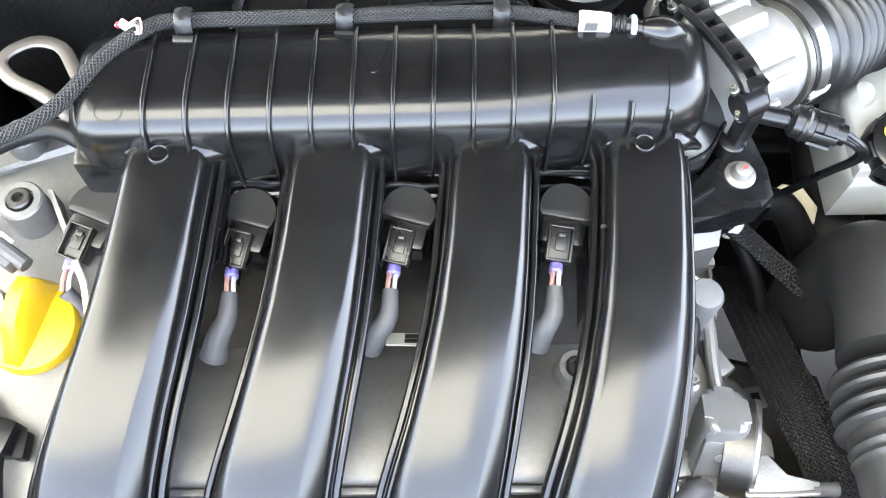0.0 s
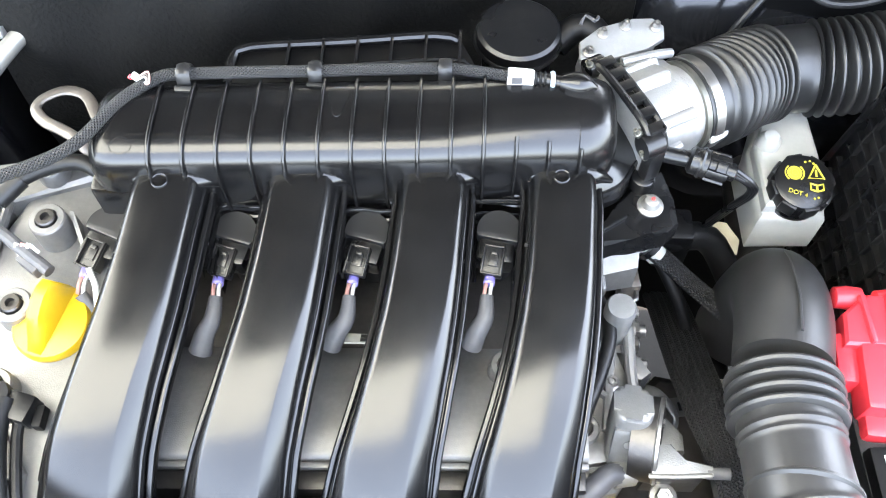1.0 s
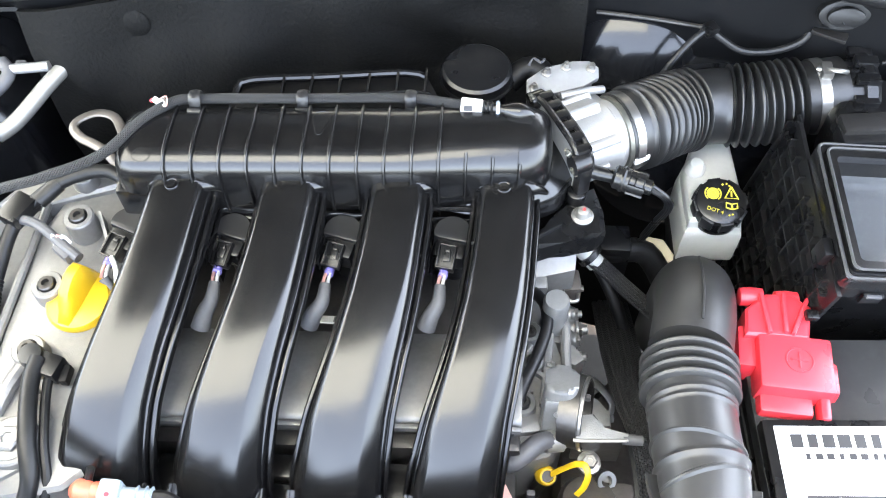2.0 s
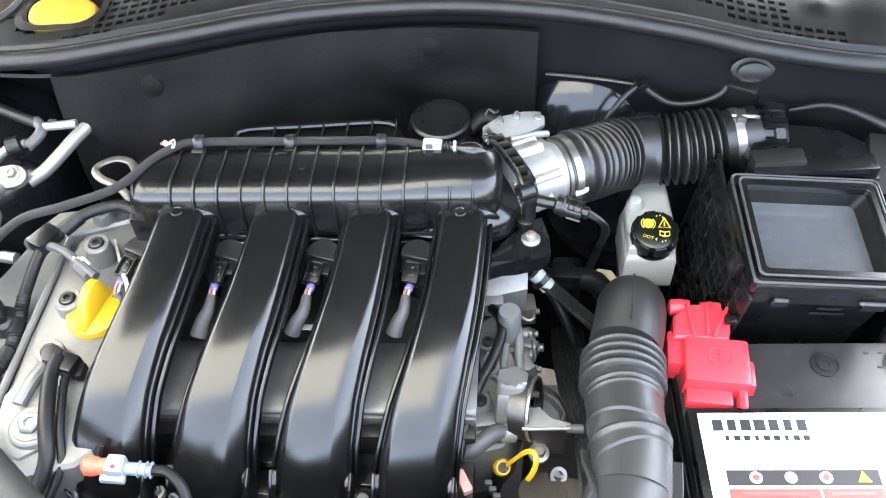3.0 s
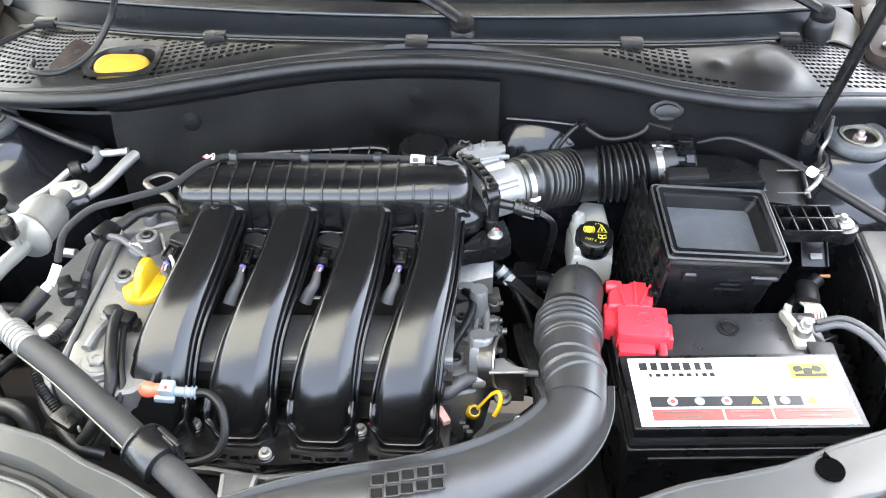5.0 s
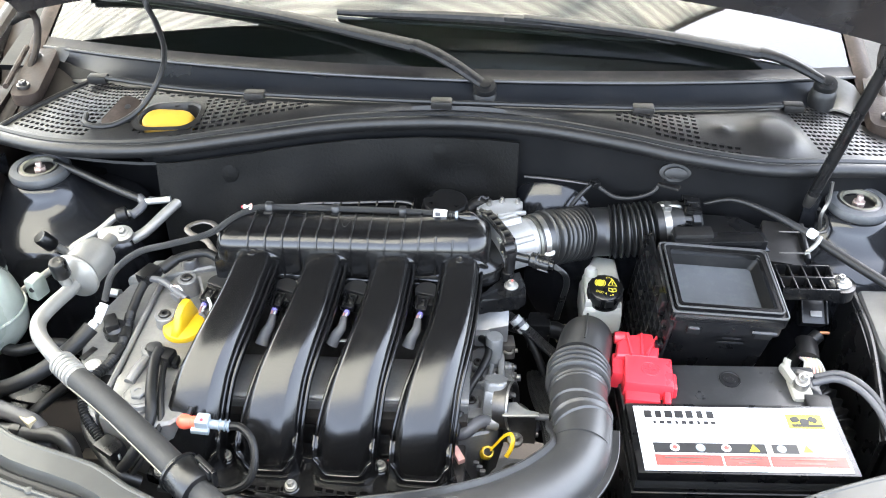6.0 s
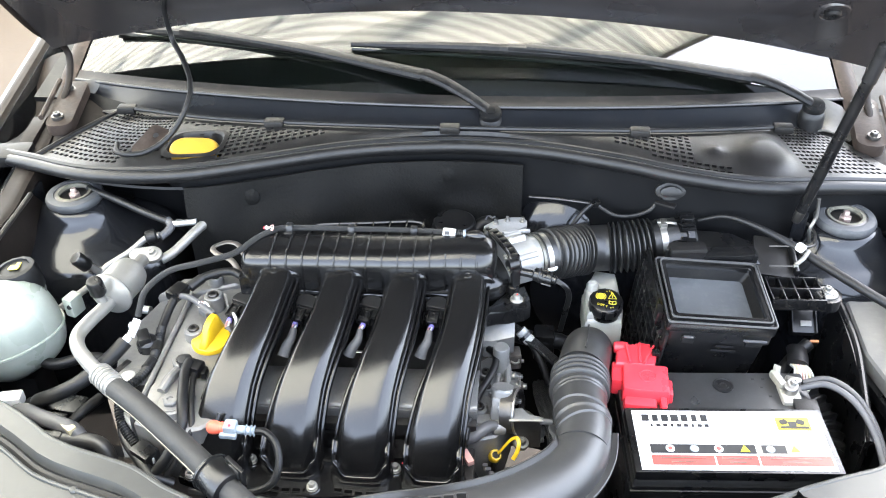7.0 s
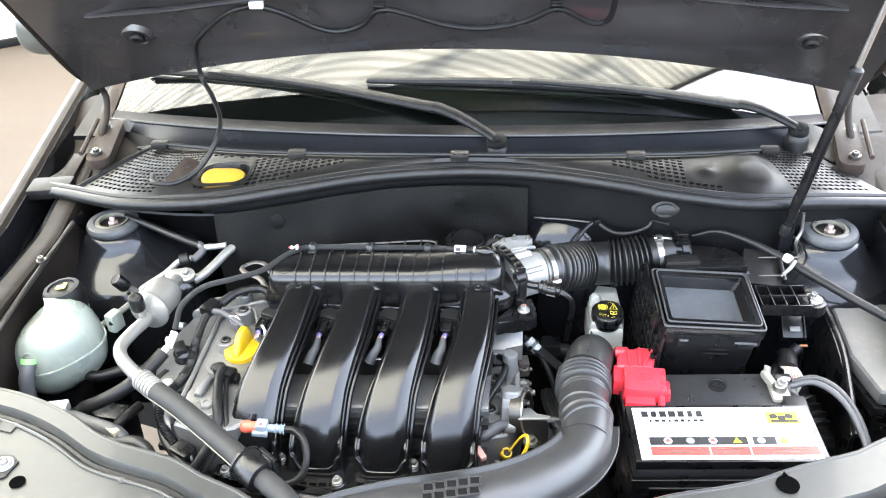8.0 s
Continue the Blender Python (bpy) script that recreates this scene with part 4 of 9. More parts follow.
def runner(parent, x0, shift):
    """One intake runner: a shallow arched channel with rounded shoulders, sides and a stepped seam lip."""
    rings, lips, inner = [], [], []
    for p, (t, s, n) in zip(PROFILE, frames_along(PROFILE)):
        up = Vector((0, -t.z, t.y)) if t.y > 0 else Vector((0, t.z, -t.y))
        if up.z < 0:
            up = -up
        c = Vector((x0 + lerp(SWING, p.y), p.y + shift, p.z - 0.055 * (x0 - 0.0)))
        h = lerp(HALF, p.y)
        full = []
        for s, b in ((-1, lerp(BEVEL_LEFT, p.y)), (1, lerp(BEVEL_RIGHT, p.y))):
            side = [(h, -0.026), (h, -0.016), (h - 0.0002, -0.72 * b - 0.0032), (h - 0.0010, -0.72 * b - 0.0012), (h - 0.0022, -0.72 * b + 0.0002), (h - b - 0.0002, -0.0009), (h - b - 0.0022, -0.0001)]
            full += [(s * u, w) for u, w in side] + [(0, 0.0004)] if s < 0 else [(u, w) for u, w in side[::-1]]
        rings.append([c + Vector((u, 0, 0)) + up * w for u, w in full])
        for k, (store, q) in enumerate(((lips, 0.0066),)):
            edge = [(-h - q, -0.028), (-h - q, -0.0216), (-h - q + 0.0005, -0.0208), (-h - q + 0.0012, -0.0205), (-h - q + 0.0030, -0.0199), (-h - q + 0.0037, -0.0203), (-h - q + 0.0041, -0.0212), (-h - q + 0.0043, -0.0245), (-h - 0.0018, -0.0245)]
            edge += [(-h - 0.0018, -0.0172), (-h - 0.0014, -0.0160), (-h - 0.0006, -0.0154), (-h + 0.0004, -0.0152)]
            edge += [(-h + 0.0009, -0.028)]
            store.append([c + Vector((u, 0, 0)) + up * w for u, w in edge])
            inner.append([c + Vector((-u, 0, 0)) + up * w for u, w in edge])
    body = part("runner", loft(rings, closed=False, caps=False), M_MANIFOLD, parent, angle=60)
    part("seam_lip", loft(lips), M_MANIFOLD, body, angle=65)
    part("seam_lip", loft(inner), M_MANIFOLD, body, angle=65)
    # the closed nose: a raised collar with rounded corners that stands on a stepped base
    last = rings[-1]
    h = HALF[0][1]
    cx, yr, zr = x0 + SWING[0][1], 0.019 + shift, 0.848 - 0.055 * x0
    half = [(h + 0.0028, 0.026, 0.036), (h + 0.0026, 0.014, 0.030), (h + 0.0022, 0.0075, 0.0215), (h + 0.0006, 0.0055, 0.0190), (h - 0.0028, 0.0035, 0.0165), (h - 0.0062, 0.0008, 0.0105), (h - 0.0105, -0.0012, 0.0062), (h - 0.016, -0.0020, 0.0044)]
    line = [Vector((cx - u, yr + y, zr + z)) for u, y, z in half] + [Vector((cx + u, yr + y, zr + z)) for u, y, z in half[::-1]]
    rows = []
    for q in spline(line, 0.003):
        out = Vector((q.x - cx, (q.y - yr - 0.022) * 1.6, 0)).normalized()
        rows.append([q - out * 0.0045 - Vector((0, 0, 0.0006)), q - out * 0.0006, q + Vector((0, 0, 0.0007)), q + out * 0.0012 - Vector((0, 0, 0.0004)), q + out * 0.0018 - Vector((0, 0, 0.0018)), Vector((q.x, q.y, zr - 0.001)) + out * 0.0035])
    part("nose_collar", loft(rows, closed=False, caps=False), M_MANIFOLD, body, angle=50)
    part("collar_bead", tube([q + Vector((0, -0.0006, 0.0009)) for q in line], 0.0014, 8, 0.003), M_MANIFOLD, body)
    w = h + 0.0075
    base = [(w, 0.03), (w, 0.0105), (w - 0.0025, 0.0055), (w - 0.009, 0.0005), (w - 0.013, -0.0058), (w - 0.020, -0.0078)]
    base = [(cx - u, yr + y) for u, y in base] + [(cx + u, yr + y) for u, y in base[::-1]]
    part("nose_base", prism(base, zr - 0.012, zr + 0.0005, Matrix(), 0.0016), M_MANIFOLD, body)
    low = [[v + Vector((0, 0, -d)) for v in last] for d in (0, 0.015)]
    part("nose", loft(low, closed=False, caps=False), M_MANIFOLD, body)
    # lower half shell of the tube
    under = [[c + Vector((0, 0, 0)) for c in (r[0], (r[0] + r[-1]) / 2 + (r[0] - r[7]) * 0.7, r[-1])] for r in rings]
    part("lower_shell", loft(under, closed=False, caps=False), M_MANIFOLD, body)
    return body


LOG_A, LOG_B = Vector((-0.165, 0.2865, 0.960)), Vector((0.150, 0.313, 0.947))


def log_point(t, a, k=1.0):
    """A point of the plenum's skin: t along it from left to right, a the angle round it (0 faces the front, 90 up)."""
    c = LOG_A.lerp(LOG_B, t)
    r = 0.036 + 0.001 * math.sin(math.pi * t)
    ca, sa = math.cos(a), math.sin(a)
    ex = 0.56
    y = math.copysign(abs(ca) ** ex, ca) * r * 0.97
    z = math.copysign(abs(sa) ** ex, sa) * r
    # the skin swells towards the hose nipple near its right end
    if t > 0.62 and 20 < math.degrees(a) < 175:
        swell = 0.17 * math.sin(math.pi / 2 * min(1.0, (t - 0.62) / 0.3)) ** 2
        k *= 1 + swell * math.exp(-((math.degrees(a) - 98) / 36) ** 2)
    return c + Vector((0, -y, z)) * k


def log_y(x):
    return LOG_A.y + (LOG_B.y - LOG_A.y) * (x - LOG_A.x) / (LOG_B.x - LOG_A.x)


def manifold():
    ob = thing("intake_manifold", (0.0, 0.15, 0.85), "glossy black plastic intake manifold with four curved runners", "intake manifold")
    for x0, shift in RUNNERS:
        runner(ob, x0, shift)
    # plenum: a rounded log closed at both ends
    n, rings = 40, []
    for t, k in ((-0.035, 0.35), (-0.03, 0.6), (-0.018, 0.85), (0.0, 0.97), (0.03, 1.0), *((0.03 + 0.92 * i / 20, 1.0) for i in range(1, 21)), (0.985, 0.995), (0.99, 0.8)):
        rings.append([log_point(t, 2 * math.pi * q / n, k) for q in range(n)])
    part("plenum", loft(rings), M_MANIFOLD, ob, "ribbed plenum chamber", 50)
    for i in range(14):
        t = 0.105 + i * 0.0665
        lo, hi = (-42, 120) if i < 11 else (-30, (66, 58, 46)[i - 11])
        pts = []
        for q in range(15):
            a = radians(lo + (hi - lo) * q / 14)
            pts.append((log_point(t, a, 0.99), log_point(t, a, 1.085)))
        bm = bmesh.new()
        w = Vector((0.0013, 0, 0))
        loft([[a - w, a.lerp(b, 0.6) - w, a.lerp(b, 0.88) - w * 0.8, b - w * 0.4, b + w * 0.4, a.lerp(b, 0.88) + w * 0.8, a.lerp(b, 0.6) + w, a + w] for a, b in pts], bm=bm)
        part("rib", bm, M_MANIFOLD, ob, angle=60)
    # gussets and sink marks where the runners leave the plenum
    for x0, shift in RUNNERS:
        z = 0.968 - 0.055 * x0
        for s in (-1, 1):
            y = log_y(x0)
            web = [(x0 + s * 0.014, y - 0.032, z - 0.005), (x0 + s * 0.0195, y - 0.0325, z - 0.0062), (x0 + s * 0.026, y - 0.0310, z - 0.0095), (x0 + s * 0.033, y - 0.0300, z - 0.0150)]
            part("gusset", tube(web, lambda g, n: 0.0078 - 0.0058 * g / n, 12, 0.002), M_MANIFOLD, ob, angle=80)
        m = Matrix.Translation((x0 - 0.002, log_y(x0) - 0.0395, z + 0.0022))
        deep = x0 in (RUNNERS[0][0], RUNNERS[3][0])
        rim = [(0.0055, -0.003), (0.0055, 0.0004), (0.0050, 0.0009), (0.0044, 0.0004), (0.0042, -0.0015), (0.0028, -0.0015), (0.0024, -0.0006), (0, -0.0006)] if deep else [(0.0055, -0.003), (0.0055, -0.0009), (0.0051, -0.0006), (0.0047, -0.0009), (0, -0.0009)]
        part("sink_boss", lathe(rim, m, 24, close=False), M_MANIFOLD, ob)
    # webs between the runners in front of the plenum, with a stepped frame round each coil
    for i in range(3):
        xa = (RUNNERS[i][0] + RUNNERS[i + 1][0]) / 2
        sh = (RUNNERS[i][1] + RUNNERS[i + 1][1]) / 2
        z = 0.938 - 0.05 * (xa + 0.08)
        part("web", sheet(lambda u, v: Vector((xa - 0.023 + 0.046 * u, 0.2755 + sh - 0.012 * v + 0.0015 * math.sin(6 * u), z + 0.016 - 0.016 * v)), 8, 4, 0.002), M_MANIFOLD, ob)
        part("shelf", box((0.040, 0.0035, 0.0024), Matrix.Translation((xa, 0.263 + sh, z + 0.0045)), 0.0008), M_MANIFOLD, ob)
        part("shelf_lip", tube([(xa - 0.020, 0.257 + sh, z + 0.003), (xa - 0.017, 0.262 + sh, z + 0.005), (xa, 0.2632 + sh, z + 0.0062), (xa + 0.019, 0.2635 + sh, z + 0.006)], 0.0009, 6, 0.004), M_MANIFOLD, ob)
        path = spline([(xa + dx, y + sh, z) for dx, y in ((-0.0185, 0.208), (-0.0183, 0.22), (-0.0180, 0.240), (-0.0168, 0.2535), (-0.012, 0.2562), (-0.004, 0.2568), (0.006, 0.2555), (0.014, 0.256), (0.0172, 0.252), (0.0175, 0.235), (0.0168, 0.205), (0.016, 0.185))], 0.003)
        rows = []
        for p, (t, side, n) in zip(path, frames_along(path)):
            q = Vector((t.y, -t.x, 0)).normalized()
            drop = -0.0035 * max(0, (0.24 + sh - p.y) / 0.075)
            rows.append([p + q * o + Vector((0, 0, h + drop)) for o, h in ((-0.003, -0.012), (-0.0016, 0.0), (-0.0006, 0.0012), (0.0008, 0.0012), (0.0016, 0.0), (0.0018, -0.007), (0.0032, -0.0078), (0.0044, -0.0066), (0.0054, -0.0078), (0.0058, -0.035))])
        part("pocket_frame", loft(rows, closed=False, caps=False), M_MANIFOLD, ob, angle=35)
    # moulded locating tabs across the seam lips, and faint ejector marks
    for x, y, z in ((-0.109, 0.209, 0.947), (-0.066, 0.222, 0.944), (0.067, 0.219, 0.941), (0.109, 0.230, 0.945), (-0.020, 0.208, 0.943), (-0.101, 0.224, 0.946)):
        part("lip_tab", box((0.0065, 0.0016, 0.0030), Matrix.Translation((x, y, z)), 0.0004), M_LIPGREY, ob)
    for t, a in ((0.05, 62), (0.47, 100)):
        ring = [log_point(t + 0.0215 * math.cos(2 * math.pi * k / 28), radians(a + 11.5 * math.sin(2 * math.pi * k / 28)), 1.0) for k in range(29)]
        part("ejector_mark", tube(ring, 0.00035, 6, 0.003, caps=False), M_MANIFOLD, ob)
    # left end block under the plenum
    part("end_block", box((0.034, 0.036, 0.044), Matrix.Translation((-0.160, 0.270, 0.940)), 0.004), M_MANIFOLD, ob)
    part("end_ledge", box((0.044, 0.010, 0.003), Matrix.Translation((-0.158, 0.252, 0.926)), 0.001), M_MANIFOLD, ob)
    # front flange, sloping down to one end, with slots and bolts
    slope = Matrix(((1, 0, 0, 0), (0, 1, 0, 0), (-0.055, 0, 1, 0), (0, 0, 0, 1)))
    shape = [(-0.20, 0.045), (-0.20, 0.006), (-0.17, -0.002), (-0.10, 0.0), (-0.055, -0.003), (-0.040, -0.007), (-0.026, -0.002), (0.02, 0.003), (0.06, 0.007), (0.10, 0.008), (0.125, 0.006), (0.138, 0.005), (0.147, 0.012), (0.146, 0.024), (0.14, 0.045), (0.12, 0.066), (-0.15, 0.066)]
    part("front_flange", prism(shape, 0.828, 0.8425, slope, 0.0025), M_MANIFOLD, ob)
    for cx, cy in ((-0.147, -0.002), (-0.070, 0.0), (0.016, 0.004), (0.096, 0.009)):
        for k in range(-2, 3):
            part("slot_lip", box((0.0095, 0.0016, 0.0024), slope @ Matrix.Translation((cx + 0.0125 * k, cy - 0.0022 + 0.0012 * abs(k), 0.8425)) @ Matrix.Rotation(radians(4 * k), 4, "Z"), 0.0004), M_MANIFOLD, ob)
            part("slot", box((0.0085, 0.0042, 0.0006), slope @ Matrix.Translation((cx + 0.0125 * k, cy + 0.0012 + 0.0012 * abs(k), 0.8426)), 0), M_HOLE, ob)
    for x, y in ((-0.039, 0.0065), (0.135, 0.0145), (0.055, 0.044), (-0.119, 0.038), (-0.185, 0.010)):
        p = slope @ Vector((x, y, 0.8425))
        part("bolt_pad", lathe([(0.0095, -0.006), (0.0095, 0.0006), (0.0085, 0.0014), (0, 0.0014)], Matrix.Translation(p), 22), M_MANIFOLD, ob)
        part("bolt_washer", lathe([(0.0068, 0.001), (0.0068, 0.0024), (0.006, 0.003), (0, 0.003)], Matrix.Translation(p), 20), M_PIPE, ob)
        bolt(p + Vector((0, 0, 0.0045)), (0, -0.1, 1), 0.0042, M_PIPE, ob)
    # steps between the runners above the flange
    for i in range(3):
        x = (RUNNERS[i][0] + RUNNERS[i + 1][0]) / 2 - 0.030
        for y, z, d in ((0.052, 0.851, 0.022), (0.074, 0.862, 0.018)) if i == 1 else ((0.068, 0.852, 0.03),):
            part("step", box((0.030, d, 0.016), slope @ Matrix.Translation((x, y + 0.03 * (x + 0.03), z - 0.008)), 0.0012), M_MANIFOLD, ob)
    # cast edge of the head that shows below the flange
    edge = [(-0.19, 0.03), (-0.19, 0.001), (-0.12, -0.004), (-0.098, -0.004), (-0.080, -0.006), (-0.052, -0.008), (-0.038, -0.0125), (-0.024, -0.007), (0.0, -0.002), (0.05, 0.002), (0.09, 0.003), (0.12, 0.002), (0.13, 0.03)]
    part("head_edge", prism(edge, 0.818, 0.826, slope, 0.002, segments=3), M_CAST, ob, "pale cast edge below the flange")
    m = slope @ Matrix.Translation((-0.065, -0.022, 0.826))
    part("bracket", prism([(-0.019, 0.016), (0.019, 0.016), (0.014, -0.02), (0.013, -0.05), (-0.013, -0.05), (-0.014, -0.02)], -0.006, 0.0, m, 0.001), M_CAST, ob, "bright pressed metal bracket")
    for k in (-1, 1):
        part("bracket_side", loft([[Vector((k * (0.0135 + 0.0035 * v), y, 0)) + m.translation + Vector((dx, 0, dz)) for dx, dz in ((-0.0018, -0.004), (-0.0018, 0.004), (0.0018, 0.004), (0.0018, -0.004))] for v, y in ((1, 0.012), (0.6, 0.0), (0.1, -0.02), (0, -0.05))]), M_ALU, ob)
    part("bracket_pad", box((0.016, 0.010, 0.004), m @ Matrix.Translation((0, -0.014, 0.002)), 0.001), M_CAST, ob)
    # right end: a rounded bell, then a flange that falls away outwards in an S-shaped skirt
    rings = []
    for t, k, dx in ((0.965, 1.004, 0.0), (0.985, 0.995, 0.0), (1.003, 0.955, 0.001), (1.020, 0.89, 0.002), (1.033, 0.80, 0.002), (1.042, 0.67, 0.002), (1.047, 0.45, 0.002)):
        rings.append([log_point(t, 2 * math.pi * q / 36, k) + Vector((dx, 0.004 * (t - 1.0) / 0.09, 0)) for q in range(36)])
    part("end_bell", loft(rings), M_MANIFOLD, ob, "rounded bell end of the plenum", 60)
    near = spline([(0.148, 0.278, 0.949), (0.162, 0.290, 0.949), (0.169, 0.302, 0.949), (0.172, 0.318, 0.949), (0.169, 0.336, 0.949), (0.160, 0.348, 0.949), (0.154, 0.354, 0.949)], 0.002)
    far = spline([(0.156, 0.274, 0.938), (0.172, 0.284, 0.938), (0.182, 0.300, 0.938), (0.190, 0.312, 0.938), (0.191, 0.328, 0.938), (0.188, 0.348, 0.938), (0.179, 0.366, 0.938)], 0.002)
    rows = []
    for k in range(41):
        i, o = near[round(k / 40 * (len(near) - 1))], far[round(k / 40 * (len(far) - 1))]
        rows.append([i - Vector((0, 0, 0.03)), i - (o - i) * 0.4, i, i.lerp(o, 0.5) + Vector((0, 0, 0.0006)), i.lerp(o, 0.94), o + Vector((0, 0, 0.0014)), o + (o - i).normalized() * 0.0018 + Vector((0, 0, 0.0008)), o + (o - i).normalized() * 0.002 - Vector((0, 0, 0.018))])
    part("end_skirt", loft(rows, closed=False, caps=False), M_MANIFOLD, ob, "smooth flange round the plenum end", 50)
    part("skirt_groove", tube([near[round(k / 20 * (len(near) - 1))].lerp(far[round(k / 20 * (len(far) - 1))], 0.68) + Vector((0, 0, 0.0004)) for k in range(9, 19)], 0.0007, 6, 0.003), M_DARK, ob)
    foot = [(0.156, 0.262), (0.172, 0.272), (0.186, 0.300), (0.206, 0.310), (0.213, 0.285), (0.214, 0.266), (0.206, 0.258), (0.180, 0.256), (0.156, 0.243)]
    part("mount_foot", prism(foot, 0.898, 0.9195, Matrix(), 0.004), M_BLACK, ob)
    part("foot_rib", box((0.003, 0.024, 0.006), Matrix.Translation((0.168, 0.262, 0.921)) @ Matrix.Rotation(radians(-55), 4, "Z"), 0.001), M_BLACK, ob)
    part("foot_post", lathe([(0.008, -0.02), (0.008, 0.006), (0.0065, 0.007), (0, 0.007)], Matrix.Translation((0.190, 0.296, 0.924)), 18), M_BLACK, ob)
    k = Matrix.Translation((0.195, 0.279, 0.9195))
    part("bolt", lathe([(0.0092, 0.0), (0.0092, 0.0012), (0.0078, 0.0022), (0.0066, 0.003), (0.0062, 0.0042), (0.0048, 0.0078), (0.0035, 0.0086), (0, 0.0086)], k, 26), M_PIPE, ob, "grey flanged bolt with a red paint dot")
    part("bolt_mark", lathe([(0.0014, 0), (0.0012, 0.001), (0, 0.001)], k @ Matrix.Translation((0.0008, 0.0004, 0.0084)), 10), M_LABELRED, ob)
    # nipple on the plenum for the vacuum hose
    part("nipple", lathe([(0.0125, -0.02), (0.0118, 0.004), (0.0108, 0.008), (0.0100, 0.009), (0.0100, 0.012), (0.0, 0.013)], axis((0.1385, 0.321, 0.978), (0.05, -0.35, 1)), 22), M_MANIFOLD, ob)


manifold()


def vacuum_hose():
    pts = [(0.094, 0.332, 0.989), (0.075, 0.337, 0.987), (0.051, 0.342, 0.984), (0.0, 0.336, 0.988), (-0.034, 0.331, 0.991), (-0.08, 0.325, 0.995), (-0.117, 0.3215, 0.996), (-0.134, 0.318, 0.996), (-0.155, 0.298, 0.996), (-0.179, 0.260, 0.996), (-0.218, 0.235, 0.997),
           (-0.255, 0.222, 0.992), (-0.278, 0.195, 0.982), (-0.286, 0.182, 0.962), (-0.289, 0.178, 0.952)]
    ob = thing("vacuum_hose", pts[4], "black braided vacuum hose clipped along the intake plenum", "hose")
    part("hose", tube(pts, 0.0041, 16, 0.003), M_BRAID, ob)
    m = axis((0.1005, 0.330, 0.9885), (1, -0.05, -0.05))
    part("tag", prism(rounded(0.011, 0.0135, 0.002), -0.0085, 0.0085, m, 0.0015), M_WHITE, ob, "white paper tag")
    part("tag_fold", box((0.007, 0.0008, 0.006), Matrix.Translation((0.098, 0.3245, 0.994)), 0.0003), M_SLEEVE, ob)
    part("pipe_end", tube([(0.106, 0.331, 0.990), (0.118, 0.3295, 0.990), (0.130, 0.328, 0.989)], 0.0042, 12, 0.003), M_BLACK, ob)
    part("elbow", tube([(0.127, 0.3283, 0.9892), (0.131, 0.3278, 0.9892), (0.138, 0.327, 0.989), (0.145, 0.326, 0.9885), (0.151, 0.325, 0.988)], lambda g, n: 0.0078 * math.sin(math.pi * ((0.22 + 0.3 * g / 0.012) if g < 0.012 else (0.52 + 0.44 * (g - 0.012) / (n - 0.012)))) + 0.0004, 18, 0.0015), M_MANIFOLD, ob)
    part("lock_ring", lathe([(0.0058, -0.0015), (0.0065, 0), (0.0058, 0.0015)], axis((0.1215, 0.329, 0.990), (1, 0, 0)), 16), M_PALEBLUE, ob, "pale blue locking ring")
    for k in range(3):
        part("barb", lathe([(0.0046, -0.001), (0.0056, 0), (0.0046, 0.001)], axis((0.1105 + 0.003 * k, 0.330, 0.990), (1, 0, 0)), 14), M_BLACK, ob)
    for x, y, z in ((-0.117, 0.320, 0.996), (-0.034, 0.331, 0.989), (0.051, 0.342, 0.982)):
        bm = tube([(x, y + 0.006, z - 0.010), (x, y + 0.007, z + 0.001), (x, y + 0.003, z + 0.0072), (x, y - 0.004, z + 0.0065), (x, y - 0.0065, z), (x, y - 0.009, z - 0.012)], 0.0046, 8, 0.003, 0.25)
        part("clip", box((0.011, 0.004, 0.014), Matrix.Translation((x, y - 0.0085, z - 0.006)) @ Matrix.Rotation(radians(20), 4, "X"), 0.001, bm), M_COIL, ob)
    # little white connector lying against the hose, with its wire ends
    m = Matrix.Translation((-0.1475, 0.3155, 0.9985)) @ Matrix.Rotation(radians(-35), 4, "Z") @ Matrix.Rotation(radians(20), 4, "X")
    stub = part("stub_connector", box((0.006, 0.005, 0.005), m, 0.0012), M_RESERVOIR, ob, "small white stub connector")
    part("stub_tip", box((0.002, 0.003, 0.003), m @ Matrix.Translation((-0.003, -0.002, 0.001)), 0.0006), M_RED, stub)
    for k in range(3):
        part("stub_wire", tube([m @ Vector((0.003, 0.002 * (k - 1), 0.002)), m @ Vector((0.007, 0.003 + 0.002 * k, 0.003)), m @ Vector((0.010 + 0.001 * k, 0.001, 0.002)), m @ Vector((0.006, -0.001, 0.0))], 0.0006, 6, 0.002), (M_WHITE, M_BROWNSTEEL, M_PINK)[k], stub)


vacuum_hose()


# ---- engine ----
def engine_block():
    ob = thing("engine_block", (-0.06, 0.15, 0.33), "dark cast engine block below the intake manifold", "engine block")
    outline = [(-0.26, 0.03), (-0.28, 0.29), (0.17, 0.30), (0.17, 0.15), (0.145, 0.12), (0.135, 0.05), (0.12, 0.035), (-0.18, 0.02)]
    part("block", prism(outline, 0.32, 0.832, Matrix(), 0.01), M_BROWNSTEEL, ob)
    part("sump", box((0.36, 0.2, 0.1), Matrix.Translation((-0.05, 0.16, 0.34)), 0.01), M_DARKSTEEL, ob)
    part("intake_head", box((0.30, 0.075, 0.05), Matrix.Translation((0.0, 0.055, 0.808)), 0.006), M_DARKSTEEL, ob)


engine_block()


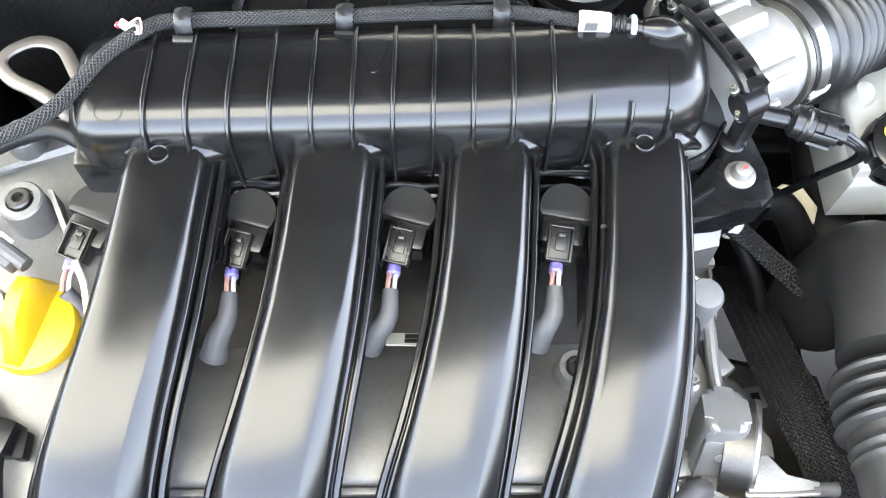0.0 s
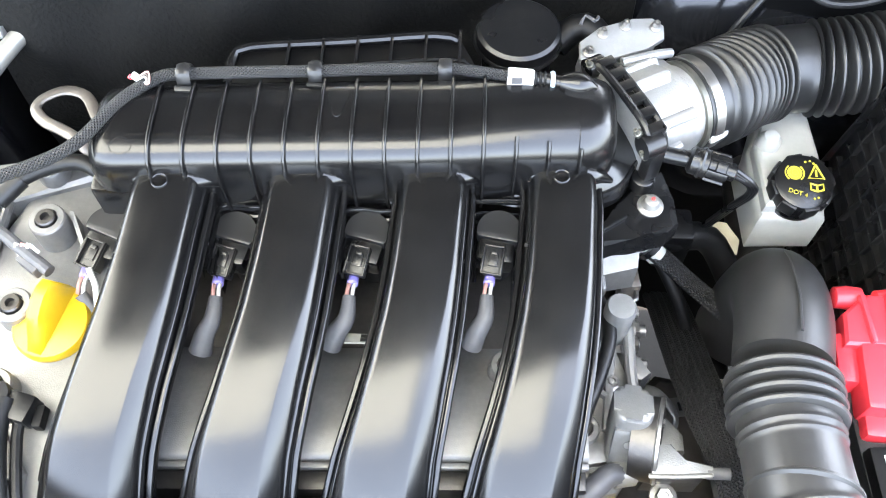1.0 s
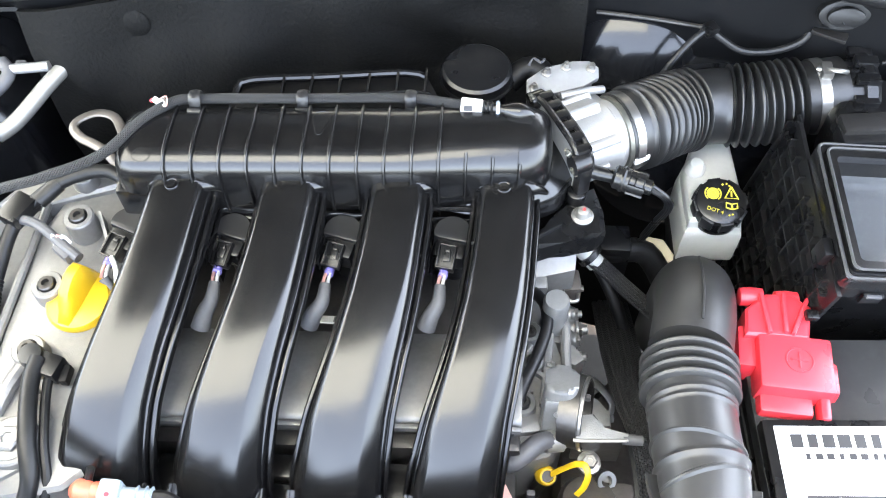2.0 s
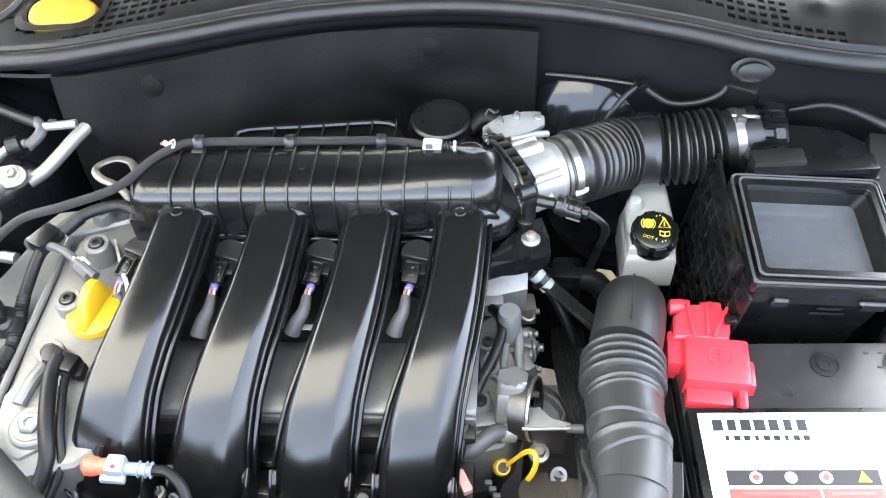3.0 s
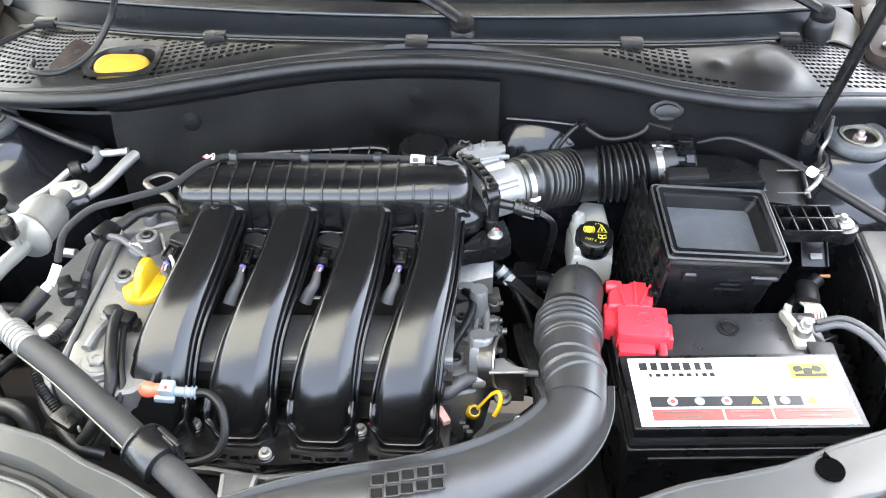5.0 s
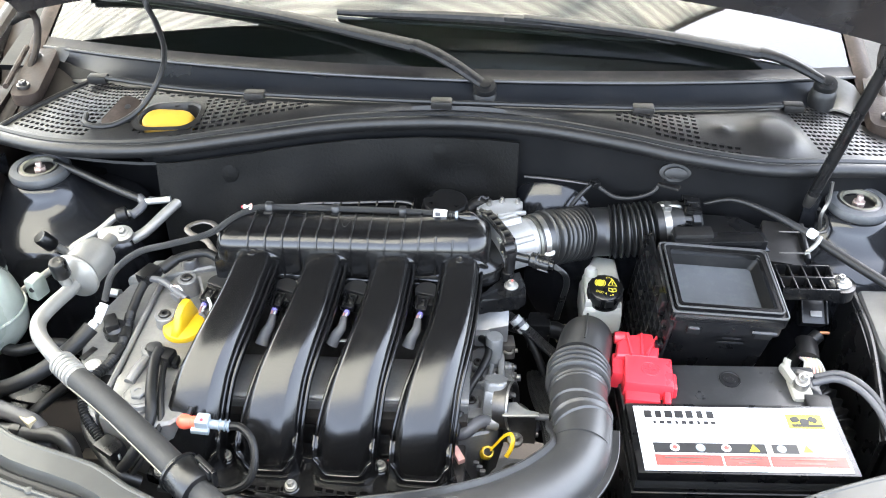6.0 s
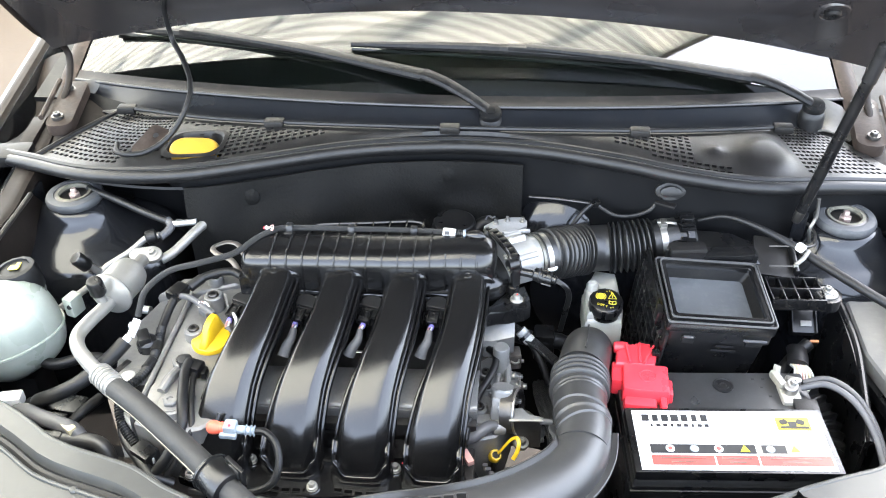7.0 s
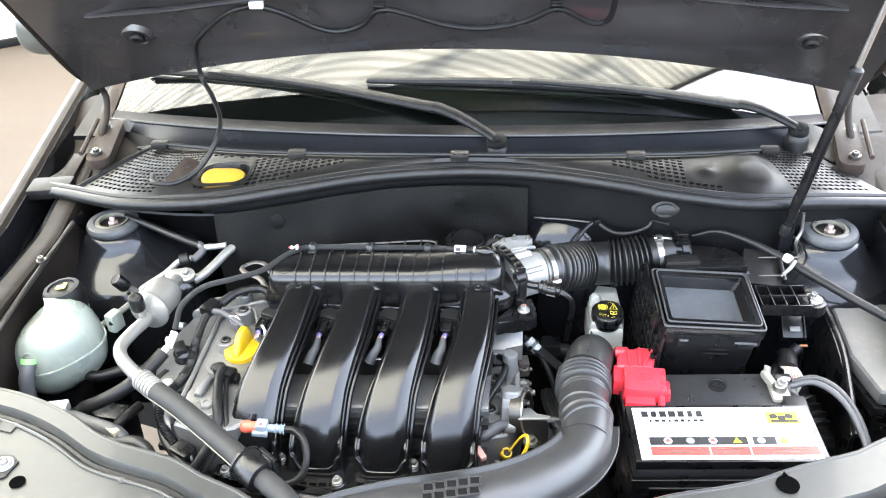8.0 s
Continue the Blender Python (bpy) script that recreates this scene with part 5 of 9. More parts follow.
def boss(parent, x, y, z, r, h, hole=True, mat=None):
    m = Matrix.Translation((x, y, z))
    b = part("bolt_boss", lathe([(r * 1.45, -0.02), (r * 1.2, -0.008), (r * 1.05, 0), (r, h), (r * 0.92, h + 0.0012), (r * 0.62, h + 0.0012), (r * 0.6, h - 0.003), (0, h - 0.003)], m, 24), mat or M_CAST, parent)
    if hole:
        part("socket_bolt", lathe([(r * 0.55, h - 0.004), (r * 0.55, h + 0.003), (r * 0.48, h + 0.004), (r * 0.26, h + 0.004), (r * 0.24, h), (0, h)], m, 12), M_DARKSTEEL, b)
    return b


def head_cover():
    ob = thing("head_cover", (-0.1, 0.15, 0.83), "grey cast aluminium cylinder head cover with bolt bosses", "engine cover")
    right = [(-0.252, 0.035), (-0.25, 0.15), (-0.256, 0.24), (-0.24, 0.285), (-0.20, 0.295), (-0.145, 0.29), (-0.14, 0.06), (-0.17, 0.03), (-0.21, 0.02)]
    part("main_deck", prism(right, 0.83, 0.9125, Matrix(), 0.008, segments=3), M_CAST, ob)
    left = [(-0.30, 0.085), (-0.315, 0.15), (-0.32, 0.20), (-0.30, 0.262), (-0.275, 0.283), (-0.254, 0.285), (-0.262, 0.20), (-0.256, 0.10), (-0.256, 0.035), (-0.275, 0.05)]
    part("timing_cover", prism(left, 0.80, 0.907, Matrix(), 0.008, segments=3), M_CAST, ob)
    seam = [(-0.2535, y, 0.9145) for y in (0.045, 0.1, 0.15, 0.2, 0.25, 0.278)]
    part("seam_rib", tube(seam, 0.0035, 8, 0.01), M_CAST, ob)
    part("upper_bridge", prism([(-0.30, 0.262), (-0.275, 0.30), (-0.20, 0.315), (-0.19, 0.29), (-0.25, 0.27)], 0.86, 0.918, Matrix(), 0.006), M_CAST, ob)
    for x, y, h in ((-0.213, 0.245, 0.022), (-0.223, 0.185, 0.014), (-0.221, 0.13, 0.012)):
        boss(ob, x, y, 0.9125, 0.0125, h)
    boss(ob, -0.225, 0.292, 0.915, 0.011, 0.014)
    part("boss_web", loft([[(x, y, 0.912), (x, y, 0.93 - 0.018 * k), (x + 0.003, y, 0.93 - 0.018 * k), (x + 0.003, y, 0.912)] for k, x, y in ((0, -0.202, 0.255), (0.5, -0.193, 0.235), (1, -0.184, 0.212))]), M_CAST, ob)
    # front ear with its large bolt, and a black sensor pocket
    part("front_ear", prism([(-0.25, 0.09), (-0.236, 0.118), (-0.215, 0.112), (-0.19, 0.08), (-0.19, 0.05), (-0.215, 0.032), (-0.245, 0.04)], 0.86, 0.9165, Matrix(), 0.004), M_CAST, ob)
    boss(ob, -0.212, 0.06, 0.9165, 0.019, 0.004, False)
    bolt((-0.212, 0.06, 0.921), (0, 0, 1), 0.010, M_CAST, ob)
    part("boss_arm", tube([(-0.224, 0.118, 0.918), (-0.228, 0.10, 0.92), (-0.232, 0.08, 0.918)], 0.006, 10, 0.006), M_CAST, ob)
    part("dark_pocket", prism([(-0.283, 0.07), (-0.262, 0.072), (-0.258, 0.10), (-0.285, 0.098)], 0.9, 0.9085, Matrix(), 0.002), M_DARK, ob)
    m = Matrix.Translation((-0.285, 0.108, 0.907))
    part("round_plug", lathe([(0.019, -0.01), (0.019, 0.003), (0.016, 0.005), (0.011, 0.005), (0.010, 0.003), (0, 0.003)], m, 26), M_CAST, ob)
    part("plug_core", lathe([(0.0095, 0.003), (0.009, 0.008), (0.004, 0.009), (0, 0.008)], m, 20), M_ALU, ob)
    part("casting_mark", lathe([(0.006, 0), (0.006, 0.0008), (0.005, 0.0012), (0, 0.0012)], Matrix.Translation((-0.275, 0.137, 0.907)), 18), M_CAST, ob)
    part("slot", box((0.008, 0.022, 0.002), Matrix.Translation((-0.302, 0.132, 0.9075)) @ Matrix.Rotation(radians(-25), 4, "Z"), 0.0008), M_DARKSTEEL, ob)
    for y in (0.26, 0.225):
        part("side_stud", tube([(-0.315, y, 0.89), (-0.332, y + 0.003, 0.889)], 0.006, 12, 0.01), M_ALU, ob)
    # red paint mark, an L
    part("paint_mark", box((0.010, 0.0025, 0.0006), Matrix.Translation((-0.268, 0.160, 0.9077)) @ Matrix.Rotation(radians(15), 4, "Z"), 0), M_RED, ob, "red paint mark")
    part("paint_mark", box((0.0025, 0.010, 0.0006), Matrix.Translation((-0.2725, 0.1645, 0.9077)) @ Matrix.Rotation(radians(15), 4, "Z"), 0), M_RED, ob, "red paint mark")
    # bright deck seen between the runners
    part("rear_deck", prism([(-0.15, 0.165), (0.150, 0.172), (0.150, 0.285), (-0.15, 0.285)], 0.83, 0.868, Matrix(), 0.004), M_DARKSTEEL, ob)
    crown = [(0.098, 0.83), (0.098, 0.880), (0.100, 0.884), (0.104, 0.886), (0.128, 0.8862), (0.146, 0.8846), (0.160, 0.8810), (0.174, 0.8750), (0.186, 0.866), (0.186, 0.83)]
    part("front_deck", loft([[Vector((x, y + 0.03 * (x + 0.15), z)) for y, z in crown] for x in (-0.15, -0.05, 0.05, 0.15)]), M_CAST, ob, angle=40)
    part("front_step", prism([(-0.15, 0.084), (0.150, 0.093), (0.150, 0.106), (-0.15, 0.097)], 0.83, 0.8695, Matrix(), 0.003), M_DARKSTEEL, ob)
    part("deck_ledge", box((0.30, 0.004, 0.006), Matrix.Translation((0.0, 0.1005, 0.882)) @ Matrix.Rotation(radians(1.6), 4, "Z"), 0.001), M_CAST, ob)
    part("deck_lug", box((0.024, 0.018, 0.012), Matrix.Translation((0.090, 0.094, 0.876)), 0.004), M_CAST, ob)
    for k in range(2):
        part("red_wire", tube([(0.060 + 0.004 * k, 0.058, 0.838), (0.068 + 0.003 * k, 0.052, 0.842), (0.075 + 0.003 * k, 0.044, 0.836)], 0.0016, 6, 0.003), M_RED, ob, "red wire")
    for x in (-0.055, 0.030, 0.115):
        part("deck_rib", box((0.003, 0.075, 0.004), Matrix.Translation((x, 0.128, 0.887)), 0.001), M_CAST, ob)
    for x, y in ((0.097, 0.168), (0.099, 0.118)):
        boss(ob, x, y, 0.886, 0.0105, 0.008)
    part("bridge_web", box((0.016, 0.004, 0.008), Matrix.Translation((0.097, 0.146, 0.888)), 0.0015), M_CAST, ob)
    part("bridge_web", box((0.016, 0.004, 0.008), Matrix.Translation((0.097, 0.136, 0.888)), 0.0015), M_CAST, ob)
    m = Matrix.Translation((0.002, 0.178, 0.906)) @ Matrix.Rotation(radians(-35), 4, "X")
    tag = part("sticker", box((0.022, 0.001, 0.010), m @ Matrix.Rotation(radians(95), 4, "X"), 0), M_RESERVOIR, ob, "small white sticker with print")
    for k in range(2):
        part("print_bar", box((0.010, 0.0006, 0.003), m @ Matrix.Rotation(radians(95), 4, "X") @ Matrix.Translation((0.004, 0.0008, 0.002 - 0.004 * k)), 0), M_INK, tag)


head_cover()


def oil_cap():
    x, y, z = -0.1985, 0.177, 0.915
    ob = thing("oil_filler_cap", (x, y, z), "bright yellow plastic oil filler cap on the head cover", "cap")
    m = Matrix.Translation((x, y, z)) @ Matrix.Rotation(radians(6), 4, "X")
    part("neck", lathe([(0.025, -0.02), (0.025, -0.004)], m, 28), M_DARKSTEEL, ob)
    part("disc", lathe([(0.0245, -0.006), (0.0255, -0.003), (0.0255, 0.003), (0.0238, 0.006), (0.016, 0.0085), (0, 0.0095)], m, 40), M_YELLOW, ob)
    g = m @ Matrix.Rotation(radians(-14), 4, "Z")
    rings = []
    for k in range(9):
        t = -1 + 2 * k / 8
        w = 0.0078 * (1 - 0.2 * abs(t) ** 3)
        h = 0.007 + 0.024 * min(1.0, 0.42 + 0.5 * (t + 1)) * (1 - max(0.0, t) ** 8) * min(1.0, (t + 1) * 1.6)
        yy = 0.002 + 0.0240 * t
        rings.append([g @ Vector(q) for q in ((-w, yy, 0.004), (-w * 0.85, yy, h * 0.75), (-w * 0.5, yy, h + 0.002), (w * 0.5, yy, h + 0.002), (w * 0.85, yy, h * 0.75), (w, yy, 0.004))])
    part("grip", loft(rings), M_YELLOW, ob, angle=60)
    wire = [(x + 0.024, y + 0.03, 0.937), (x + 0.031, y + 0.018, 0.937), (x + 0.034, y + 0.004, 0.932), (x + 0.038, y - 0.008, 0.928)]
    part("tether", tube(wire, 0.002, 8, 0.004), M_WHITE, ob, "white tether wire")


oil_cap()


def coil(x, y, z, lean, sleeve):
    ob = thing("ignition_coil", (x, y, z - 0.05), "black plug-top ignition coil with a grey-sleeved wire plug", "ignition coil", "ignition coils")
    m = Matrix.Translation((x, y, z)) @ Matrix.Rotation(radians(5), 4, "X")
    part("stem", lathe([(0.0115, -0.075), (0.0115, -0.008)], m, 20), M_DARK, ob)
    t = m @ Matrix.Rotation(radians(lean), 4, "Z")
    disc = [(0.0148 * math.cos(radians(g)), 0.0148 * math.sin(radians(g))) for g in range(-28, 209, 8)]
    part("head", prism(disc, -0.010, 0.0, t, 0.0015, segments=2), M_COIL, ob)
    part("body", box((0.0255, 0.026, 0.02), t @ Matrix.Translation((0, -0.008, -0.0135)), 0.004), M_BLACK, ob)
    p = t @ Matrix.Translation((-0.001, -0.0205, -0.0075)) @ Matrix.Rotation(radians(10), 4, "X")
    sock = part("socket", box((0.0150, 0.020, 0.010), p, 0.0012), M_BLACK, ob)
    for s in (-1, 1):
        part("latch_rail", box((0.0014, 0.0205, 0.0035), p @ Matrix.Translation((s * 0.0064, 0, 0.0062)), 0.0005), M_BLACK, sock)
    for s in (-1, 1):
        part("latch_bar", box((0.0140, 0.0014, 0.0035), p @ Matrix.Translation((0, s * 0.0095, 0.0062)), 0.0005), M_BLACK, sock)
    part("latch_tab", box((0.0062, 0.009, 0.002), p @ Matrix.Translation((0.0005, 0.0005, 0.0056)), 0.0006), M_BLACK, sock)
    part("latch_grip", box((0.004, 0.003, 0.003), p @ Matrix.Translation((0.0005, 0.005, 0.0062)), 0.0006), M_BLACK, sock)
    q = t @ Vector((-0.001, -0.033, -0.010))
    d = Vector(sleeve[0]) - q
    part("wire_seal", lathe([(0.0036, -0.003), (0.0040, 0.003), (0.0028, 0.004)], axis(q, d), 14), M_VIOLET, ob, "violet wire seal")
    for s, mat in ((-0.0018, M_PINK), (0.0018, M_WHITE)):
        part("wire", tube([q + Vector((s, 0, 0)), q.lerp(Vector(sleeve[0]), 0.6) + Vector((s, 0, 0.002)), Vector(sleeve[0]) + Vector((s, 0, 0))], 0.0014, 7, 0.003), mat, ob)
    part("sleeve", tube(sleeve, lambda g, n: 0.0044 + 0.0034 * g / n, 16, 0.003), M_WIRESLEEVE, ob, "grey wire sleeve")


def coil_sleeve(x, y, z, dx, dy):
    return [(x + dx * 0.9, y - 0.044, z - 0.010), (x + dx * 1.0, y - 0.058, z - 0.014), (x + dx * 1.6, y - 0.065, z - 0.020), (x + dx * 2.1, y - 0.069 - dy * 0.3, z - 0.030)]


for cx, cy, cz, lean, dx, dy in ((-0.0865, 0.241, 0.933, -13, -0.008, 0.018), (0.002, 0.245, 0.932, -12, -0.010, 0.004), (0.0900, 0.249, 0.931, -8, -0.008, 0.006)):
    coil(cx, cy, cz, lean, coil_sleeve(cx, cy, cz, dx, dy))
coil(-0.172, 0.243, 0.932, -20, [(-0.183, 0.196, 0.922), (-0.176, 0.188, 0.914), (-0.170, 0.178, 0.905), (-0.166, 0.168, 0.895)])


def loom_left():
    """Wiring looms and breather hoses that lie over the head cover."""
    ob = thing("wiring_loom", (-0.25, 0.18, 0.915), "black corrugated wiring loom lying over the head cover", "wiring loom")
    pts = [(-0.175, 0.276, 0.94), (-0.20, 0.285, 0.945), (-0.235, 0.272, 0.942), (-0.262, 0.24, 0.934), (-0.270, 0.20, 0.92), (-0.266, 0.165, 0.916), (-0.262, 0.135, 0.916), (-0.268, 0.105, 0.916), (-0.282, 0.075, 0.912), (-0.272, 0.045, 0.90), (-0.25, 0.022, 0.888)]
    def corr(g, n):
        return 0.0058 + (0.0009 * math.sin(g * 1800) if g > 0.16 else 0)
    part("conduit", tube(pts, corr, 12, 0.0011), M_HOSE, ob)
    for p, d in ((2, 1), (5, 1), (6, 1)):
        a, b = Vector(pts[p]), Vector(pts[p + 1])
        part("tape", tube([a, a.lerp(b, 0.5)], 0.0072, 12, 0.004), M_RUBBER, ob)
    part("branch", tube([(-0.262, 0.24, 0.936), (-0.240, 0.232, 0.94), (-0.215, 0.215, 0.938), (-0.20, 0.205, 0.936)], 0.0042, 10, 0.005), M_SLEEVE, ob)
    part("joint", box((0.02, 0.028, 0.014), Matrix.Translation((-0.262, 0.247, 0.937)) @ Matrix.Rotation(radians(-25), 4, "Z"), 0.003), M_BLACK, ob)
    ob2 = thing("cam_sensor", (-0.205, 0.118, 0.915), "black cam sensor plug with a smooth black hose", "sensor")
    part("plug", box((0.019, 0.018, 0.016), Matrix.Translation((-0.199, 0.116, 0.925)) @ Matrix.Rotation(radians(-15), 4, "Z"), 0.003), M_BLACK, ob2)
    part("green_latch", box((0.006, 0.014, 0.009), Matrix.Translation((-0.187, 0.112, 0.922)), 0.0015), M_DARK, ob2)
    for k in (-1, 0, 1):
        s = Vector((0.0048 * k, 0, 0.0015 * (1 - abs(k))))
        pts = [Vector(q) + s for q in ((-0.207, 0.120, 0.930), (-0.207, 0.10, 0.929), (-0.198, 0.06, 0.925), (-0.192, 0.03, 0.912), (-0.207, 0.0, 0.888), (-0.228, -0.015, 0.865))]
        if k == 0:
            part("hose", tube(pts, 0.0064, 14, 0.005), M_HOSE, ob2)
        elif k > 0:
            part("hose", tube([q + Vector((0.005, 0, -0.005)) for q in pts], 0.0036, 10, 0.006), M_HOSE, ob2)
    part("banjo", lathe([(0.009, -0.006), (0.0095, 0.0), (0.0085, 0.005), (0.004, 0.006), (0, 0.006)], Matrix.Translation((-0.213, 0.122, 0.930)), 18), M_COIL, ob2)
    ob3 = thing("coil_plug", (-0.215, 0.212, 0.93), "pale clear wire plug tucked behind the oil cap", "connector")
    part("plug", box((0.018, 0.012, 0.010), Matrix.Translation((-0.2135, 0.212, 0.934)) @ Matrix.Rotation(radians(-35), 4, "Z"), 0.002), M_SLEEVE, ob3)
    for k in range(3):
        part("wire", tube([(-0.222 + 0.003 * k, 0.215, 0.936), (-0.224 + 0.004 * k, 0.221, 0.943), (-0.218 + 0.004 * k, 0.218, 0.937)], 0.0013, 6, 0.003), M_WHITE if k != 1 else M_PINK, ob3)


loom_left()


def breather():
    """White quick connector and black plug where the vacuum hose meets the head cover."""
    ob = thing("breather_connector", (-0.285, 0.15, 0.915), "white quick connector with a black plug on the head cover", "connector")
    part("collar", tube([(-0.290, 0.176, 0.948), (-0.293, 0.166, 0.940), (-0.296, 0.158, 0.934)], 0.0052, 14, 0.004), M_WHITE, ob)
    part("collar", tube([(-0.299, 0.160, 0.932), (-0.306, 0.150, 0.927)], 0.0052, 14, 0.004), M_WHITE, ob)
    part("plug", lathe([(0.014, -0.01), (0.014, 0.002), (0.011, 0.006), (0.006, 0.008), (0, 0.008)], Matrix.Translation((-0.280, 0.166, 0.918)), 18), M_BLACK, ob)
    part("plug_clip", box((0.016, 0.024, 0.012), Matrix.Translation((-0.283, 0.166, 0.926)) @ Matrix.Rotation(radians(30), 4, "Z"), 0.003), M_BLACK, ob)
    part("hose", tube([(-0.302, 0.154, 0.929), (-0.318, 0.132, 0.918), (-0.345, 0.105, 0.905), (-0.375, 0.092, 0.893), (-0.41, 0.10, 0.87), (-0.44, 0.14, 0.82)], 0.0095, 14, 0.007), M_HOSE, ob)


breather()


def lifting_eye():
    pts = [(-0.168, 0.296, 0.938), (-0.1845, 0.311, 0.955), (-0.198, 0.332, 0.955), (-0.208, 0.338, 0.955), (-0.219, 0.338, 0.955), (-0.231, 0.331, 0.954), (-0.233, 0.322, 0.954), (-0.224, 0.312, 0.954), (-0.210, 0.305, 0.954), (-0.197, 0.297, 0.952), (-0.184, 0.286, 0.936)]
    single("lifting_eye", tube(pts, 0.0042, 10, 0.003, 0.55), M_BROWNSTEEL, "flat steel lifting eye bent into a loop beside the plenum", "lifting eye")


lifting_eye()


def rear_parts():
    """What lies between plenum and firewall: a ribbed cover and a round pump cap."""
    ob = thing("rear_cover", (-0.01, 0.37, 0.93), "black ribbed plastic cover behind the plenum", "cover")
    part("cover", prism([(-0.102, 0.335), (-0.097, 0.370), (-0.088, 0.376), (0.06, 0.392), (0.075, 0.36), (0.06, 0.345)], 0.90, 0.963, Matrix(), 0.006), M_DARK, ob)
    for k in range(6):
        x = -0.06 + 0.024 * k
        part("rib", box((0.0025, 0.034, 0.006), Matrix.Translation((x, 0.362 + 0.10 * (x + 0.06), 0.9675)), 0.001), M_MANIFOLD, ob)
    part("edge", tube([(-0.074, 0.346, 0.967), (-0.05, 0.352, 0.968), (0.05, 0.364, 0.968), (0.066, 0.362, 0.965)], 0.0022, 8, 0.01), M_MANIFOLD, ob)
    part("rear_rim", tube([(-0.101, 0.345, 0.960), (-0.099, 0.364, 0.965), (-0.088, 0.372, 0.967), (-0.026, 0.379, 0.967), (0.042, 0.387, 0.967), (0.058, 0.386, 0.964)], 0.0036, 10, 0.006), M_MANIFOLD, ob, "glossy raised rim")
    ob = thing("vacuum_pump", (0.102, 0.40, 0.9), "round black pump cap behind the plenum", "pump")
    part("cap", lathe([(0.026, -0.05), (0.026, -0.012), (0.0305, -0.010), (0.0315, -0.004), (0.0305, 0.002), (0.028, 0.004), (0.0, 0.005)], Matrix.Translation((0.102, 0.402, 0.958)), 36), M_BLACK, ob)
    part("cap_ring", lathe([(0.0318, -0.010), (0.033, -0.008), (0.0318, -0.006)], Matrix.Translation((0.102, 0.402, 0.958)), 36), M_BLACK, ob)
    part("elbow_hose", tube([(0.13, 0.404, 0.942), (0.145, 0.414, 0.950), (0.158, 0.410, 0.952), (0.166, 0.396, 0.940), (0.166, 0.37, 0.92)], 0.0105, 14, 0.005), M_DARK, ob)
    part("hose_clip", tube([(0.147, 0.408, 0.960), (0.151, 0.415, 0.962), (0.157, 0.409, 0.963), (0.160, 0.415, 0.961)], 0.0014, 8, 0.003), M_SLEEVE, ob)


rear_parts()


def sensor_plug():
    """Orange and pale blue pressure sensor plug lying on the first runner."""
    a, b = Vector((-0.153, 0.0285, 0.918)), Vector((-0.103, 0.0285, 0.915))
    d = b - a
    ob = thing("sensor_plug", a, "orange-red and pale blue sensor connector with a black wire", "connector")
    part("orange_end", lathe([(0.0, -0.0072), (0.0045, -0.0064), (0.0078, -0.003), (0.0084, 0.001), (0.0078, 0.005), (0.0066, 0.008), (0.0072, 0.010), (0.0072, 0.014)], axis(a, d), 16), M_ORANGE, ob, "orange-red locking end")
    m = axis(a + d * 0.42, d)
    part("shell", box((0.016, 0.018, 0.015), m, 0.003), M_PALEBLUE, ob)
    part("shell_tab", box((0.006, 0.006, 0.02), axis(a + d * 0.40 + Vector((0, -0.009, -0.002)), d), 0.0015), M_PALEBLUE, ob)
    part("shell_mark", lathe([(0.0017, 0), (0.0017, 0.0008), (0, 0.0008)], Matrix.Translation(a + d * 0.44 + Vector((0, -0.004, 0.0100))), 10), M_RED, ob)
    part("barrel", tube([a + d * 0.55, b], 0.0052, 14, 0.004), M_PALEBLUE, ob)
    for k in (0.78, 0.9, 0.98):
        part("barrel_ring", lathe([(0.0053, -0.001), (0.0070, 0), (0.0053, 0.001)], axis(a + d * k, d), 14), M_PALEBLUE, ob)
    part("wire", tube([b, b + Vector((0.012, -0.001, 0.0)), b + Vector((0.026, -0.012, -0.006)), b + Vector((0.032, -0.03, -0.02)), b + Vector((0.026, -0.045, -0.035)), b + Vector((0.005, -0.05, -0.045)), b + Vector((-0.02, -0.05, -0.05))], 0.0045, 10, 0.004), M_HOSE, ob)
    part("stalk", tube([a + Vector((0.003, 0.006, 0.0)), a + Vector((0.006, 0.014, 0.008))], 0.003, 8, 0.004), M_BLACK, ob)


sensor_plug()


